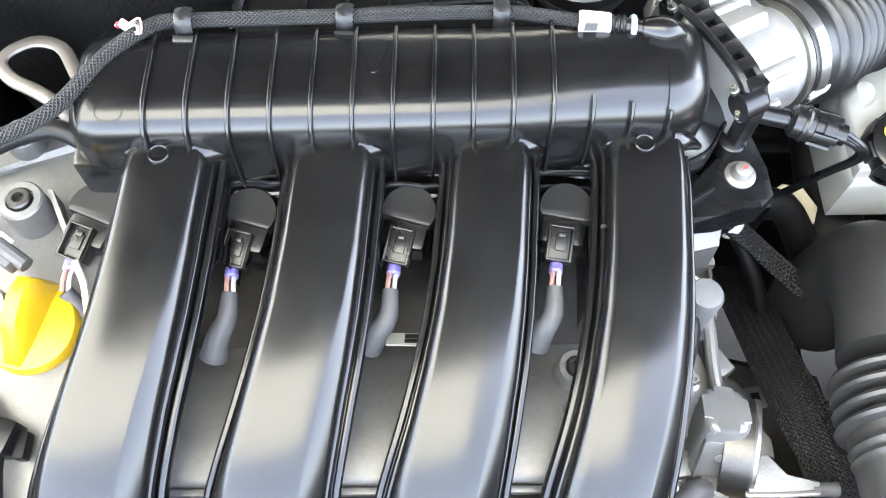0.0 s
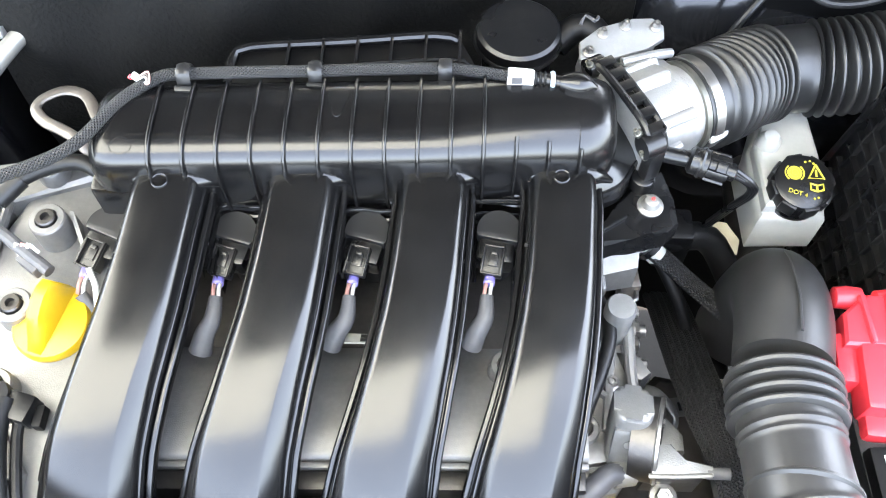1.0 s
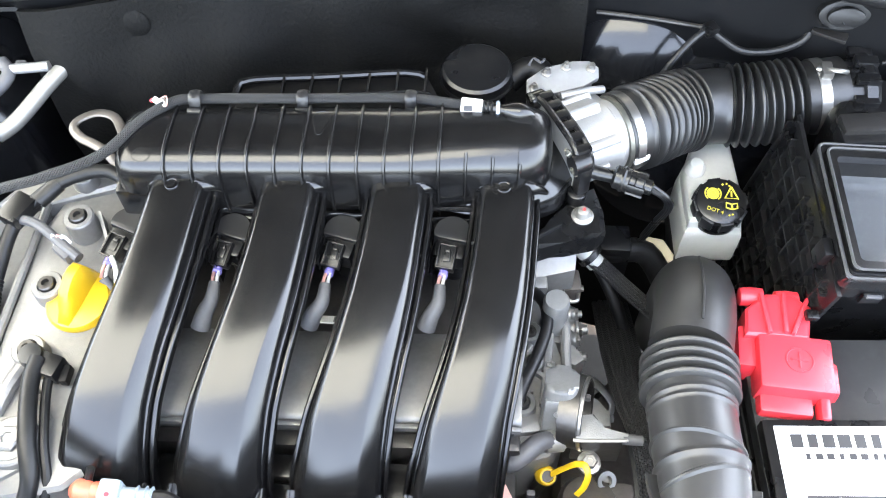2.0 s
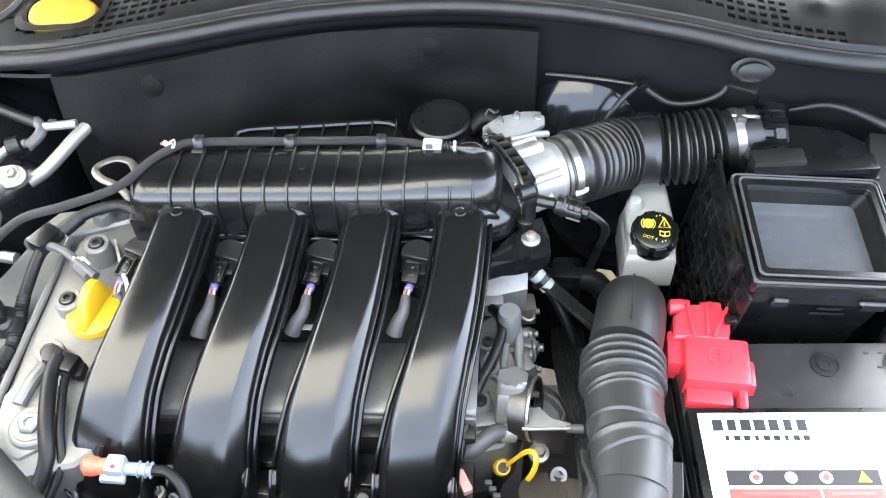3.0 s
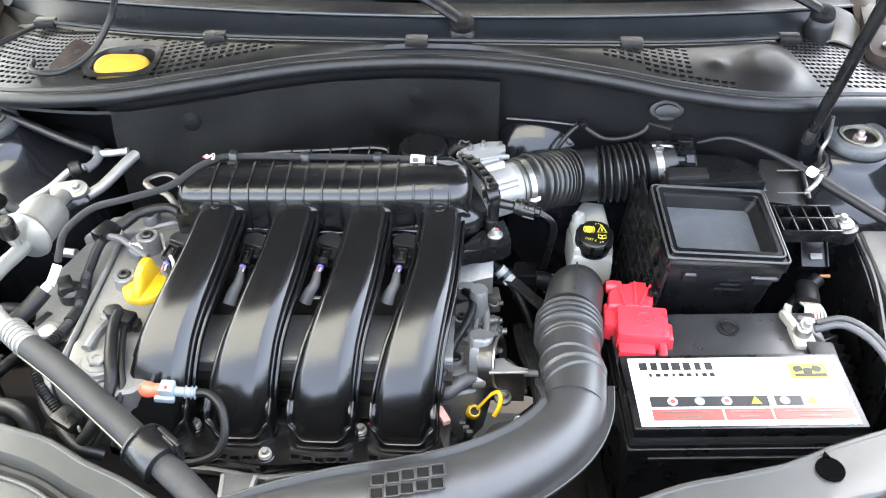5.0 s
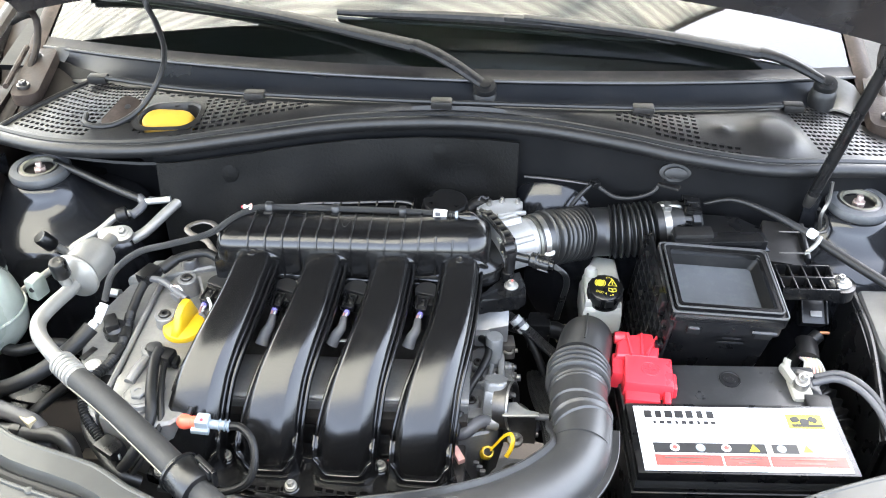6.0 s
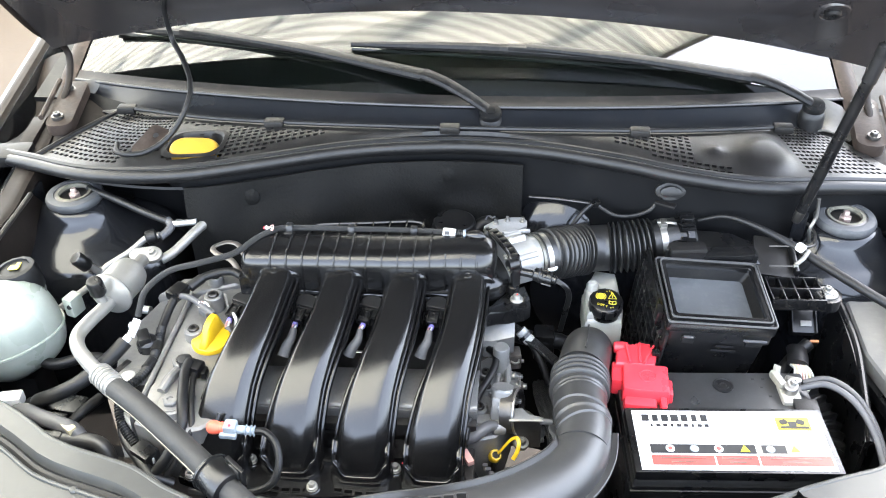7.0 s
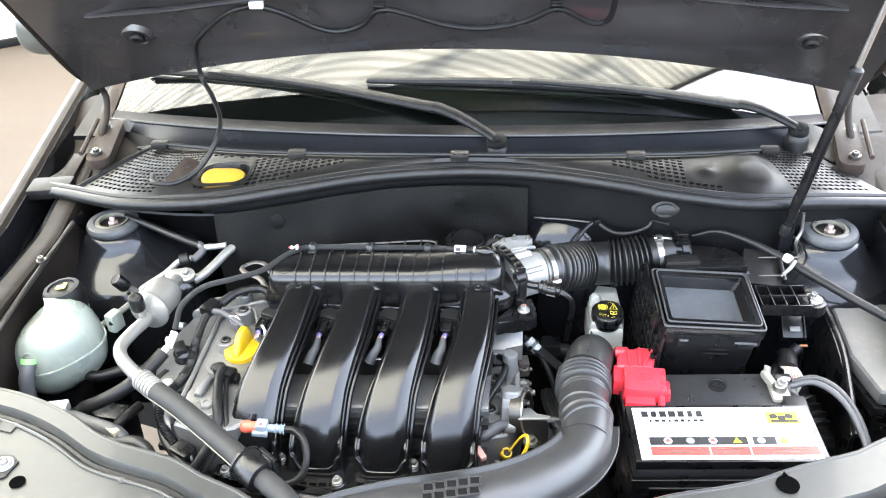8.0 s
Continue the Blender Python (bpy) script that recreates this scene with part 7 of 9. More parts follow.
def airbox():
    ob = thing("air_filter_box", (0.455, 0.29, 0.75), "black plastic air filter box with an open top frame", "air filter box")
    m = Matrix.Translation((0.4530, 0.2765, 0.947)) @ Matrix.Rotation(radians(2.8), 4, "Z") @ Matrix.Rotation(radians(4.5), 4, "Y") @ Matrix.Rotation(radians(4), 4, "X")
    w, h = 0.141, 0.125

    def frame_ring(a, b, z0, z1):
        """A rectangular frame with outer size a and inner size b."""
        outer = rounded(a[0], a[1], 0.006)
        inner = rounded(b[0], b[1], 0.004)
        rings = [[m @ Vector((x, y, z)) for x, y in o] for o, z in ((outer, z0), (outer, z1 - 0.001), ([(x * 0.992, y * 0.992) for x, y in outer], z1), ([(x * 1.008, y * 1.008) for x, y in inner], z1), (inner, z1 - 0.001), (inner, z0))]
        return loft(rings, caps=False)
    part("top_frame", frame_ring((w, h), (w - 0.022, h - 0.024), -0.014, 0.0), M_MANIFOLD, ob, "raised top frame")
    part("inner_frame", frame_ring((w - 0.010, h - 0.012), (w - 0.026, h - 0.030), -0.004, 0.004), M_MANIFOLD, ob)
    part("frame_lip", tube([m @ Vector((x, y, 0.0012)) for x, y in rounded(w - 0.002, h - 0.002, 0.006)] + [m @ Vector((rounded(w - 0.002, h - 0.002, 0.006)[0][0], rounded(w - 0.002, h - 0.002, 0.006)[0][1], 0.0012))], 0.0014, 8, 0.01, smooth=False), M_LIPGREY, ob)
    part("frame_lip", tube([m @ Vector((x, y, 0.0046)) for x, y in rounded(w - 0.012, h - 0.014, 0.006)] + [m @ Vector((rounded(w - 0.012, h - 0.014, 0.006)[0][0], rounded(w - 0.012, h - 0.014, 0.006)[0][1], 0.0046))], 0.0012, 8, 0.01, smooth=False), M_LIPGREY, ob)
    funnel = [rounded(w - 0.024, h - 0.028, 0.005), rounded(w - 0.036, h - 0.040, 0.006)]
    rings = [[m @ Vector((x, y, -0.004)) for x, y in funnel[0]], [m @ Vector((x - 0.002, y + 0.002, -0.018)) for x, y in funnel[1]]]
    part("recess_wall", loft(rings, caps=False), M_DARK, ob)
    part("recess_plate", prism([(x - 0.002, y + 0.002) for x, y in rounded(w - 0.034, h - 0.038, 0.006)], -0.021, -0.018, m, 0.0), M_SCREEN, ob, "smooth grey filter cover plate")
    # body
    rings = []
    for z, k in ((-0.029, 0.97), (-0.032, 0.97), (-0.06, 0.95), (-0.20, 0.86)):
        rings.append([m @ Vector((x * k, y * k + (0.012 if z < -0.1 else 0.004), z)) for x, y in rounded(w - 0.006, h - 0.004, 0.008)])
    part("body", loft(rings), M_BLACK, ob)
    part("frame_skirt", loft([[m @ Vector((x, y, z)) for x, y in rounded(w - 0.004, h - 0.002, 0.008)] for z in (-0.030, -0.012)], caps=False), M_BLACK, ob)
    for k in range(2):
        part("front_tab", box((0.022 if k else 0.016, 0.004, 0.012), m @ Matrix.Translation((0.045 - 0.085 * (1 - k), -h / 2 - 0.001, -0.026)), 0.001), M_BLACK, ob)
        part("tab_bar", box((0.03 if k else 0.012, 0.003, 0.0025), m @ Matrix.Translation((0.045 - 0.085 * (1 - k), -h / 2 - 0.0025, -0.021)), 0.0006), M_SLEEVE, ob)
    for k in range(3):
        part("moulded_mark", box((0.012 + 0.01 * k, 0.0006, 0.003), m @ Matrix.Translation((0.012, -h / 2 + 0.0035, -0.032 - 0.008 * k)), 0), M_COIL, ob)
    # ribbed left side: bars that cross
    for j in range(9):
        y = -h / 2 + 0.012 + j * (h + 0.03) / 8
        part("side_rib", box((0.006, 0.0022, 0.19), m @ Matrix.Translation((-w / 2 - 0.002, y, -0.12)), 0.0005), M_BLACK, ob)
    for j in range(10):
        part("side_rib", box((0.006, h + 0.03, 0.0022), m @ Matrix.Translation((-w / 2 - 0.002, 0.018, -0.035 - 0.018 * j)), 0.0005), M_BLACK, ob)
    part("side_wall", box((0.004, h + 0.05, 0.20), m @ Matrix.Translation((-w / 2 + 0.002, 0.02, -0.118)), 0.001), M_BLACK, ob)
    part("side_latch", box((0.008, 0.016, 0.022), m @ Matrix.Translation((-w / 2 - 0.004, -0.03, -0.018)), 0.002), M_BLACK, ob)
    for k in range(6):
        part("corner_tooth", box((0.010, 0.008, 0.006), m @ Matrix.Translation((-w / 2 - 0.006, -h / 2 - 0.006, -0.05 - 0.018 * k)), 0.001), M_BLACK, ob)
    # rear hood with the hose spigot
    part("rear_hood", prism([(0.405, 0.345), (0.405, 0.385), (0.43, 0.43), (0.50, 0.425), (0.53, 0.40), (0.53, 0.352)], 0.80, 0.943, Matrix(), 0.01, segments=3), M_BLACK, ob)
    part("rear_step", box((0.12, 0.022, 0.016), Matrix.Translation((0.462, 0.352, 0.950)) @ Matrix.Rotation(radians(5.5), 4, "Z"), 0.003), M_BLACK, ob)
    part("step_top", box((0.05, 0.02, 0.01), Matrix.Translation((0.428, 0.356, 0.958)) @ Matrix.Rotation(radians(5.5), 4, "Z"), 0.002), M_COWL, ob)
    part("spigot", lathe([(0.0315, -0.012), (0.0315, 0.02), (0.036, 0.021), (0.036, 0.030), (0.033, 0.034)], axis((0.415, 0.4215, 0.923), (1, 0.12, 0.08)), 30), M_BLACK, ob)
    for k in range(5):
        t = radians(35 + 30 * k)
        part("spigot_latch", box((0.010, 0.006, 0.02), axis((0.437, 0.4245 - 0.036 * math.cos(t), 0.924 + 0.036 * math.sin(t)), (1, 0, 0)), 0.001), M_BLACK, ob)
    part("stay", box((0.03, 0.012, 0.004), Matrix.Translation((0.408, 0.452, 0.968)) @ Matrix.Rotation(radians(-25), 4, "Z"), 0.001), M_COWL, ob)
    # lattice bracket and its bolt
    b = Matrix.Translation((0.566, 0.306, 0.927)) @ Matrix.Rotation(radians(2), 4, "Z")
    for k in range(5):
        part("bracket_rib", box((0.0022, 0.050, 0.016), b @ Matrix.Translation((-0.034 + 0.017 * k, 0, 0)), 0.0006), M_BLACK, ob)
    for k in range(3):
        part("bracket_rib", box((0.070, 0.0022, 0.016), b @ Matrix.Translation((0, -0.024 + 0.024 * k, 0.0004)), 0.0006), M_BLACK, ob)
    part("bracket_back", box((0.072, 0.05, 0.003), b @ Matrix.Translation((0, 0, -0.008)), 0.0006), M_DARK, ob)
    part("bracket_eye", lathe([(0.0195, -0.016), (0.0195, 0.001), (0.016, 0.002), (0.013, 0.002)], Matrix.Translation((0.608, 0.304, 0.928)), 26), M_BLACK, ob)
    part("rubber_bush", lathe([(0.0140, 0.0), (0.0140, 0.005), (0.0125, 0.006), (0.0105, 0.006), (0.0100, 0.0072), (0.0075, 0.0072), (0.0, 0.0072)], Matrix.Translation((0.608, 0.304, 0.927)), 24), M_STEEL, ob)
    bolt((0.608, 0.304, 0.9345), (0, 0, 1), 0.0048, M_STEEL, ob)


M_SCREEN = material("smooth_grey_plastic", (0.062, 0.067, 0.073), 0.11, spec=1.0, vary=0.06, coat=0.4, bump=0.02, spot=0.10, spot_color=(0.25, 0.25, 0.25))
airbox()


def intake_duct():
    pts = [(0.296, 0.262, 0.76), (0.296, 0.258, 0.82), (0.294, 0.244, 0.862), (0.288, 0.212, 0.884), (0.280, 0.175, 0.890), (0.275, 0.135, 0.896), (0.2745, 0.098, 0.901), (0.276, 0.064, 0.905), (0.2715, 0.030, 0.907), (0.2565, -0.004, 0.910),
           (0.231, -0.034, 0.915), (0.198, -0.061, 0.921), (0.160, -0.083, 0.927), (0.115, -0.100, 0.931), (0.06, -0.113, 0.931), (0.0, -0.130, 0.926), (-0.06, -0.152, 0.918)]
    ob = thing("intake_duct", (0.27, 0.1, 0.75), "fat grey-black plastic air intake duct with bellows rings", "air duct")
    part("elbow", tube(pts[:5], lambda g, n: 0.0335 - 0.001 * g / n, 36, 0.005), M_DUCT, ob, "smooth elbow with a mould seam")

    core = [Vector(q) for q in ((0.2780, 0.166, 0.8912), (0.2758, 0.145, 0.8943), (0.2742, 0.124, 0.8973))]
    bel = part("bellows", tube(core, 0.0298, 36, 0.004), M_DARK, ob, "bellows with four deep rings")
    run = spline(core, 0.001)
    for k in range(4):
        i = int((0.14 + 0.215 * k) * (len(run) - 1))
        d = run[i + 2] - run[i - 2]
        part("bellows_ring", lathe([(0.0290, -0.0033), (0.0345, -0.0030), (0.0368, -0.0020), (0.0378, 0.0), (0.0368, 0.0020), (0.0345, 0.0030), (0.0290, 0.0033)], axis(run[i], d), 40, close=False), M_DUCT, bel)
    part("sleeve", tube(pts[5:9], lambda g, n: 0.0322 + 0.0022 * math.exp(-((g - 0.062) / 0.0025) ** 2) + 0.0016 * math.exp(-((g - 0.012) / 0.002) ** 2) + 0.0012 * math.exp(-((g - 0.018) / 0.0015) ** 2), 36, 0.0012), M_DUCT, ob)
    part("lower_bend", tube(pts[7:], lambda g, n: 0.0325 + 0.005 * g / n, 36, 0.006, 0.9), M_DUCT, ob)
    for k, (i, w) in enumerate(((6, 0.35), (7, 0.15))):
        a, b = Vector(pts[i]), Vector(pts[i + 1])
        tilt = Vector((0.25 if k else -0.2, -1, 0.18))
        part("ridge", lathe([(0.0322, -0.0025), (0.0345, -0.0008), (0.0345, 0.0008), (0.0322, 0.0025)], axis(a.lerp(b, w), tilt), 36), M_DUCT, ob)
    # welded seam flanges along both sides of the bend
    path = spline(pts[7:], 0.006)
    for s in (-1, 1):
        edge = []
        for i, (p, (t, side, n)) in enumerate(zip(path, frames_along(path))):
            r = 0.0335 + 0.004 * i / len(path)
            flat = Vector((t.y, -t.x, 0)).normalized() * s
            rise = radians(46) * min(1.0, i / 9) if s > 0 else 0.0
            flat = flat * math.cos(rise) + Vector((0, 0, math.sin(rise)))
            over = Vector((0, 0, 1)) * math.cos(rise) - Vector((t.y, -t.x, 0)).normalized() * s * math.sin(rise)
            edge.append([p + flat * (r * (1 - 0.1 * math.sin(rise)) + u) + over * z for u, z in ((-0.006, -0.0022), (0.0052, -0.0022), (0.0068, -0.0012), (0.0068, 0.0018), (0.0058, 0.0026), (0.0046, 0.0020), (-0.006, 0.0016))])
        part("seam_flange", loft(edge), M_DUCT, ob, angle=50)
    part("mould_seam", tube([(0.2945, 0.262, 0.893), (0.291, 0.245, 0.908), (0.288, 0.215, 0.9185), (0.283, 0.186, 0.9235)], 0.0011, 6, 0.004), M_DUCT, ob)
    # a field of shallow square slots with raised rims on the low run
    for i in range(2):
        for k in range(5):
            m = Matrix.Translation((0.094 + 0.0125 * k, -0.1015 - 0.012 * i + 0.0030 * k, 0.9668 - 0.0016 * i)) @ Matrix.Rotation(radians(8), 4, "Z")
            part("slot", box((0.0098, 0.0095, 0.0008), m @ Matrix.Translation((0, 0, -0.0004)), 0), M_DARK, ob)
            for s in (-1, 1):
                part("slot_rim", box((0.0017, 0.0115, 0.0022), m @ Matrix.Translation((s * 0.0058, 0, 0.0002)), 0.0005), M_DUCT, ob)
                part("slot_rim", box((0.0115, 0.0017, 0.0022), m @ Matrix.Translation((0, s * 0.0056, 0.0002)), 0.0005), M_DUCT, ob)


intake_duct()


def brake_reservoir():
    ob = thing("brake_fluid_reservoir", (0.32, 0.35, 0.74), "aged white brake fluid reservoir with a printed black cap", "reservoir")
    part("master_cylinder", tube([(0.318, 0.30, 0.765), (0.322, 0.36, 0.768), (0.326, 0.44, 0.770)], 0.024, 20, 0.02), M_DARKSTEEL, ob, "dark master cylinder below")
    out = [(0.294, 0.312), (0.346, 0.314), (0.350, 0.345), (0.345, 0.418), (0.312, 0.424), (0.302, 0.395), (0.292, 0.375)]
    part("vessel", prism(out, 0.806, 0.858, Matrix(), 0.010, segments=4), M_RESERVOIR, ob)
    part("shoulder", prism([(x * 0.9 + 0.0318, y * 0.9 + 0.036) for x, y in out], 0.85, 0.868, Matrix(), 0.006, segments=3), M_RESERVOIR, ob)
    part("pin", lathe([(0.009, -0.02), (0.009, 0.006), (0.006, 0.011), (0, 0.012)], Matrix.Translation((0.306, 0.374, 0.868)), 18), M_RESERVOIR, ob)
    m = Matrix.Translation((0.322, 0.3315, 0.867)) @ Matrix.Rotation(radians(10), 4, "X") @ Matrix.Rotation(radians(-2), 4, "Z")
    cap = part("cap", lathe([(0.0205, -0.01), (0.0224, -0.008), (0.0228, 0.010), (0.0220, 0.016), (0.0195, 0.0175), (0.0, 0.0175)], m, 32), M_BLACK, ob, "black screw cap with yellow print")
    for k in range(8):
        t = 2 * math.pi * (k + 0.3) / 8
        part("cap_grip", box((0.0045, 0.012, 0.014), m @ Matrix.Rotation(t, 4, "Z") @ Matrix.Translation((0.0216, 0, 0.008)), 0.0014), M_COIL, cap)
    z = 0.0178
    # brake symbol, warning triangle and book, in relief print
    part("symbol_disc", lathe([(0.0056, z), (0.0056, z + 0.0005), (0.0046, z + 0.0005), (0.0046, z), (0.0036, z), (0.0036, z + 0.0005), (0.0026, z + 0.0005), (0.0026, z), (0.0016, z), (0.0016, z + 0.0005), (0, z + 0.0005)], m @ Matrix.Translation((-0.0075, 0.006, 0)), 24), M_PRINT, cap)
    for s in (-1, 1):
        arc = [m @ Vector((-0.0075 + s * 0.0070 * math.cos(t), 0.006 + 0.0070 * math.sin(t), z + 0.0003)) for t in (radians(-50 + 20 * k) for k in range(6))]
        part("symbol_arc", tube(arc, 0.0006, 6, 0.003), M_PRINT, cap)
    tri = [Vector((0.0085 + 0.0066 * math.cos(radians(a)), 0.006 + 0.0075 * math.sin(radians(a)), z + 0.0003)) for a in (90, 210, 330, 90)]
    part("symbol_triangle", tube([m @ p for p in tri], 0.0009, 6, 0.01, smooth=False), M_PRINT, cap)
    part("symbol_stroke", box((0.0014, 0.0055, 0.0006), m @ Matrix.Translation((0.0085, 0.0065, z + 0.0003)), 0), M_PRINT, cap)
    for s in (-1, 1):
        page = [Vector((0.0085 + s * 0.0002, -0.0085, z + 0.0003)), Vector((0.0085 + s * 0.0048, -0.007, z + 0.0003)), Vector((0.0085 + s * 0.0048, -0.0022, z + 0.0003)), Vector((0.0085 + s * 0.0002, -0.0035, z + 0.0003)), Vector((0.0085 + s * 0.0002, -0.0085, z + 0.0003))]
        part("symbol_book", tube([m @ p for p in page], 0.0008, 6, 0.01, smooth=False), M_PRINT, cap)
    for x, y in ((0.001, 0.0155), (0.0045, 0.0165), (0.007, 0.0145), (0.006, -0.0145), (0.009, -0.0135)):
        part("print_dot", lathe([(0.0009, z), (0.0009, z + 0.0005), (0, z + 0.0005)], m @ Matrix.Translation((x, y, 0)), 8), M_PRINT, cap)
    writing("DOT 4", m @ Matrix.Translation((-0.0060, -0.0105, z + 0.0004)) @ Matrix.Rotation(radians(-16), 4, "Z"), 0.0050, M_PRINT, cap)


def writing(text, m, size, mat, parent, name="lettering"):
    """Flat letters with the built-in font, centred on the pose m."""
    cu = bpy.data.curves.new(name, "FONT")
    cu.body, cu.size, cu.align_x, cu.align_y, cu.extrude = text, size, "CENTER", "CENTER", 0.0002
    tmp = bpy.data.objects.new(name, cu)
    scene.collection.objects.link(tmp)
    bpy.context.view_layer.update()
    me = bpy.data.meshes.new_from_object(tmp.evaluated_get(bpy.context.evaluated_depsgraph_get()))
    bpy.data.objects.remove(tmp)
    bpy.data.curves.remove(cu)
    me.materials.clear()
    me.materials.append(mat)
    return placed(new(name, me), m, parent)


brake_reservoir()


# ---- battery ----
M_LIDBLACK = material("smooth_battery_plastic", (0.02, 0.0205, 0.021), 0.3, vary=0.12, bump=0.03, spot=0.15, spot_color=(0.1, 0.1, 0.1))
BATTERY = Matrix.Translation((0.4495, 0.1185, 0.8825)) @ Matrix.Rotation(radians(3.0), 4, "Z")


def battery():
    ob = thing("car_battery", BATTERY @ Vector((0, 0, -0.19)), "black car battery with a large white label", "battery")
    b = BATTERY
    part("case", box((0.242, 0.176, 0.165), b @ Matrix.Translation((0, 0, -0.1075)), 0.004), M_BLACK, ob)
    part("case_ledge", box((0.246, 0.180, 0.006), b @ Matrix.Translation((0, 0, -0.034)), 0.002), M_BLACK, ob)
    part("lid", box((0.240, 0.174, 0.018), b @ Matrix.Translation((0, 0, -0.021)), 0.003), M_LIDBLACK, ob)
    part("lid_front", box((0.238, 0.100, 0.016), b @ Matrix.Translation((0, -0.037, -0.0085)), 0.003), M_BLACK, ob, "raised front half of the lid")
    part("grip_bar", box((0.20, 0.003, 0.004), b @ Matrix.Translation((0.0, -0.0905, -0.045)), 0.001), M_COIL, ob)
    m = b @ Matrix.Translation((0.015, 0.063, -0.012))
    part("vent_plug", lathe([(0.013, 0), (0.013, 0.0012), (0.0115, 0.0012), (0.0110, 0.0004), (0.0072, 0.0004), (0.007, 0.0014), (0.004, 0.0014), (0.0035, 0.0004), (0, 0.0004)], m, 28), M_BLACK, ob)
    for x, y in ((0.055, 0.075), (0.068, 0.075), (0.063, 0.06), (0.07, 0.045)):
        part("lid_mark", box((0.004, 0.002, 0.0006), b @ Matrix.Translation((x, y, -0.0118)), 0), M_COIL, ob)
    # label with its printed bars
    lab = part("label", box((0.222, 0.0905, 0.001), b @ Matrix.Translation((0.0, -0.0385, 0.0)), 0.0), M_LABEL, ob, "white maker's label with warning strip")
    l = b @ Matrix.Translation((0.0, -0.0385, 0.0006))
    # maker's word as plain dark bars
    for k, (w, s) in enumerate(((0.011, 0), (0.009, 0), (0.011, 0), (0.012, 0), (0.010, 0), (0.008, 0), (0.010, 0))):
        part("maker_bar", box((w * 0.78, 0.0105, 0.0006), l @ Matrix.Translation((-0.096 + 0.0117 * k, 0.0335, 0)), 0), M_INK, lab)
    for k in range(9):
        part("code_bar", box((0.0052 if k % 3 else 0.003, 0.0045, 0.0006), l @ Matrix.Translation((-0.090 + 0.0082 * k, 0.0215, 0)), 0), M_COIL, lab)
    logo = part("logo_patch", box((0.040, 0.021, 0.0006), l @ Matrix.Translation((0.079, 0.0255, 0)), 0), M_LABELYELLOW, lab)
    for k in range(3):
        part("logo_shape", prism(rounded(0.010, 0.008, 0.003), 0.0002, 0.0008, l @ Matrix.Translation((0.068 + 0.010 * k, 0.028 - 0.003 * (k % 2), 0.0002)) @ Matrix.Rotation(radians(18 - 20 * k), 4, "Z"), 0), M_INK, logo)
    part("logo_shape", box((0.034, 0.004, 0.0008), l @ Matrix.Translation((0.080, 0.0195, 0.0004)), 0), M_INK, logo)
    part("icon_strip", box((0.122, 0.0135, 0.0006), l @ Matrix.Translation((-0.036, -0.0145, 0)), 0), M_INK, lab)
    part("icon_strip_end", box((0.083, 0.0135, 0.0006), l @ Matrix.Translation((0.067, -0.0145, 0)), 0), M_LABELTAN, lab)
    part("icon_patch", box((0.028, 0.0125, 0.0004), l @ Matrix.Translation((0.046, -0.0145, 0.0002)), 0), M_INK, lab)
    for k, x in enumerate((-0.074, -0.046, -0.018, 0.012, 0.042, 0.070)):
        p = l @ Matrix.Translation((x, -0.0145, 0.0003))
        if k in (3, 5):
            part("icon", prism([(0, 0.0055), (-0.0055, -0.004), (0.0055, -0.004)], 0, 0.0005, p, 0), M_LABELYELLOW, lab)
        else:
            part("icon", prism(circle(0.0052, 18), 0, 0.0005, p, 0), M_PALEBLUE if k in (1, 4) else M_LABEL, lab)
            part("icon_core", prism(circle(0.0028, 14), 0.0005, 0.0008, p, 0), (M_LABELRED, M_LABEL, M_LABELRED, M_INK, M_LABEL, M_INK)[k], lab)
    for x, w in ((-0.0615, 0.072), (0.0005, 0.048), (0.0675, 0.082)):
        s = part("warning_patch", box((w, 0.0145, 0.0006), l @ Matrix.Translation((x, -0.0315, 0)), 0), M_LABELRED, lab)
        part("warning_line", box((w * 0.72, 0.0022, 0.0005), l @ Matrix.Translation((x, -0.0285, 0.0004)), 0), M_BROWNSTEEL, s)
        part("warning_line", box((w * 0.4, 0.0022, 0.0005), l @ Matrix.Translation((x, -0.0345, 0.0004)), 0), M_BROWNSTEEL, s)
    part("tray", box((0.262, 0.20, 0.03), b @ Matrix.Translation((0, 0, -0.2)), 0.006), M_DARK, ob)
    part("tray_support", box((0.22, 0.18, 0.36), b @ Matrix.Translation((0, 0, -0.395)), 0.01), M_DARK, ob)


battery()


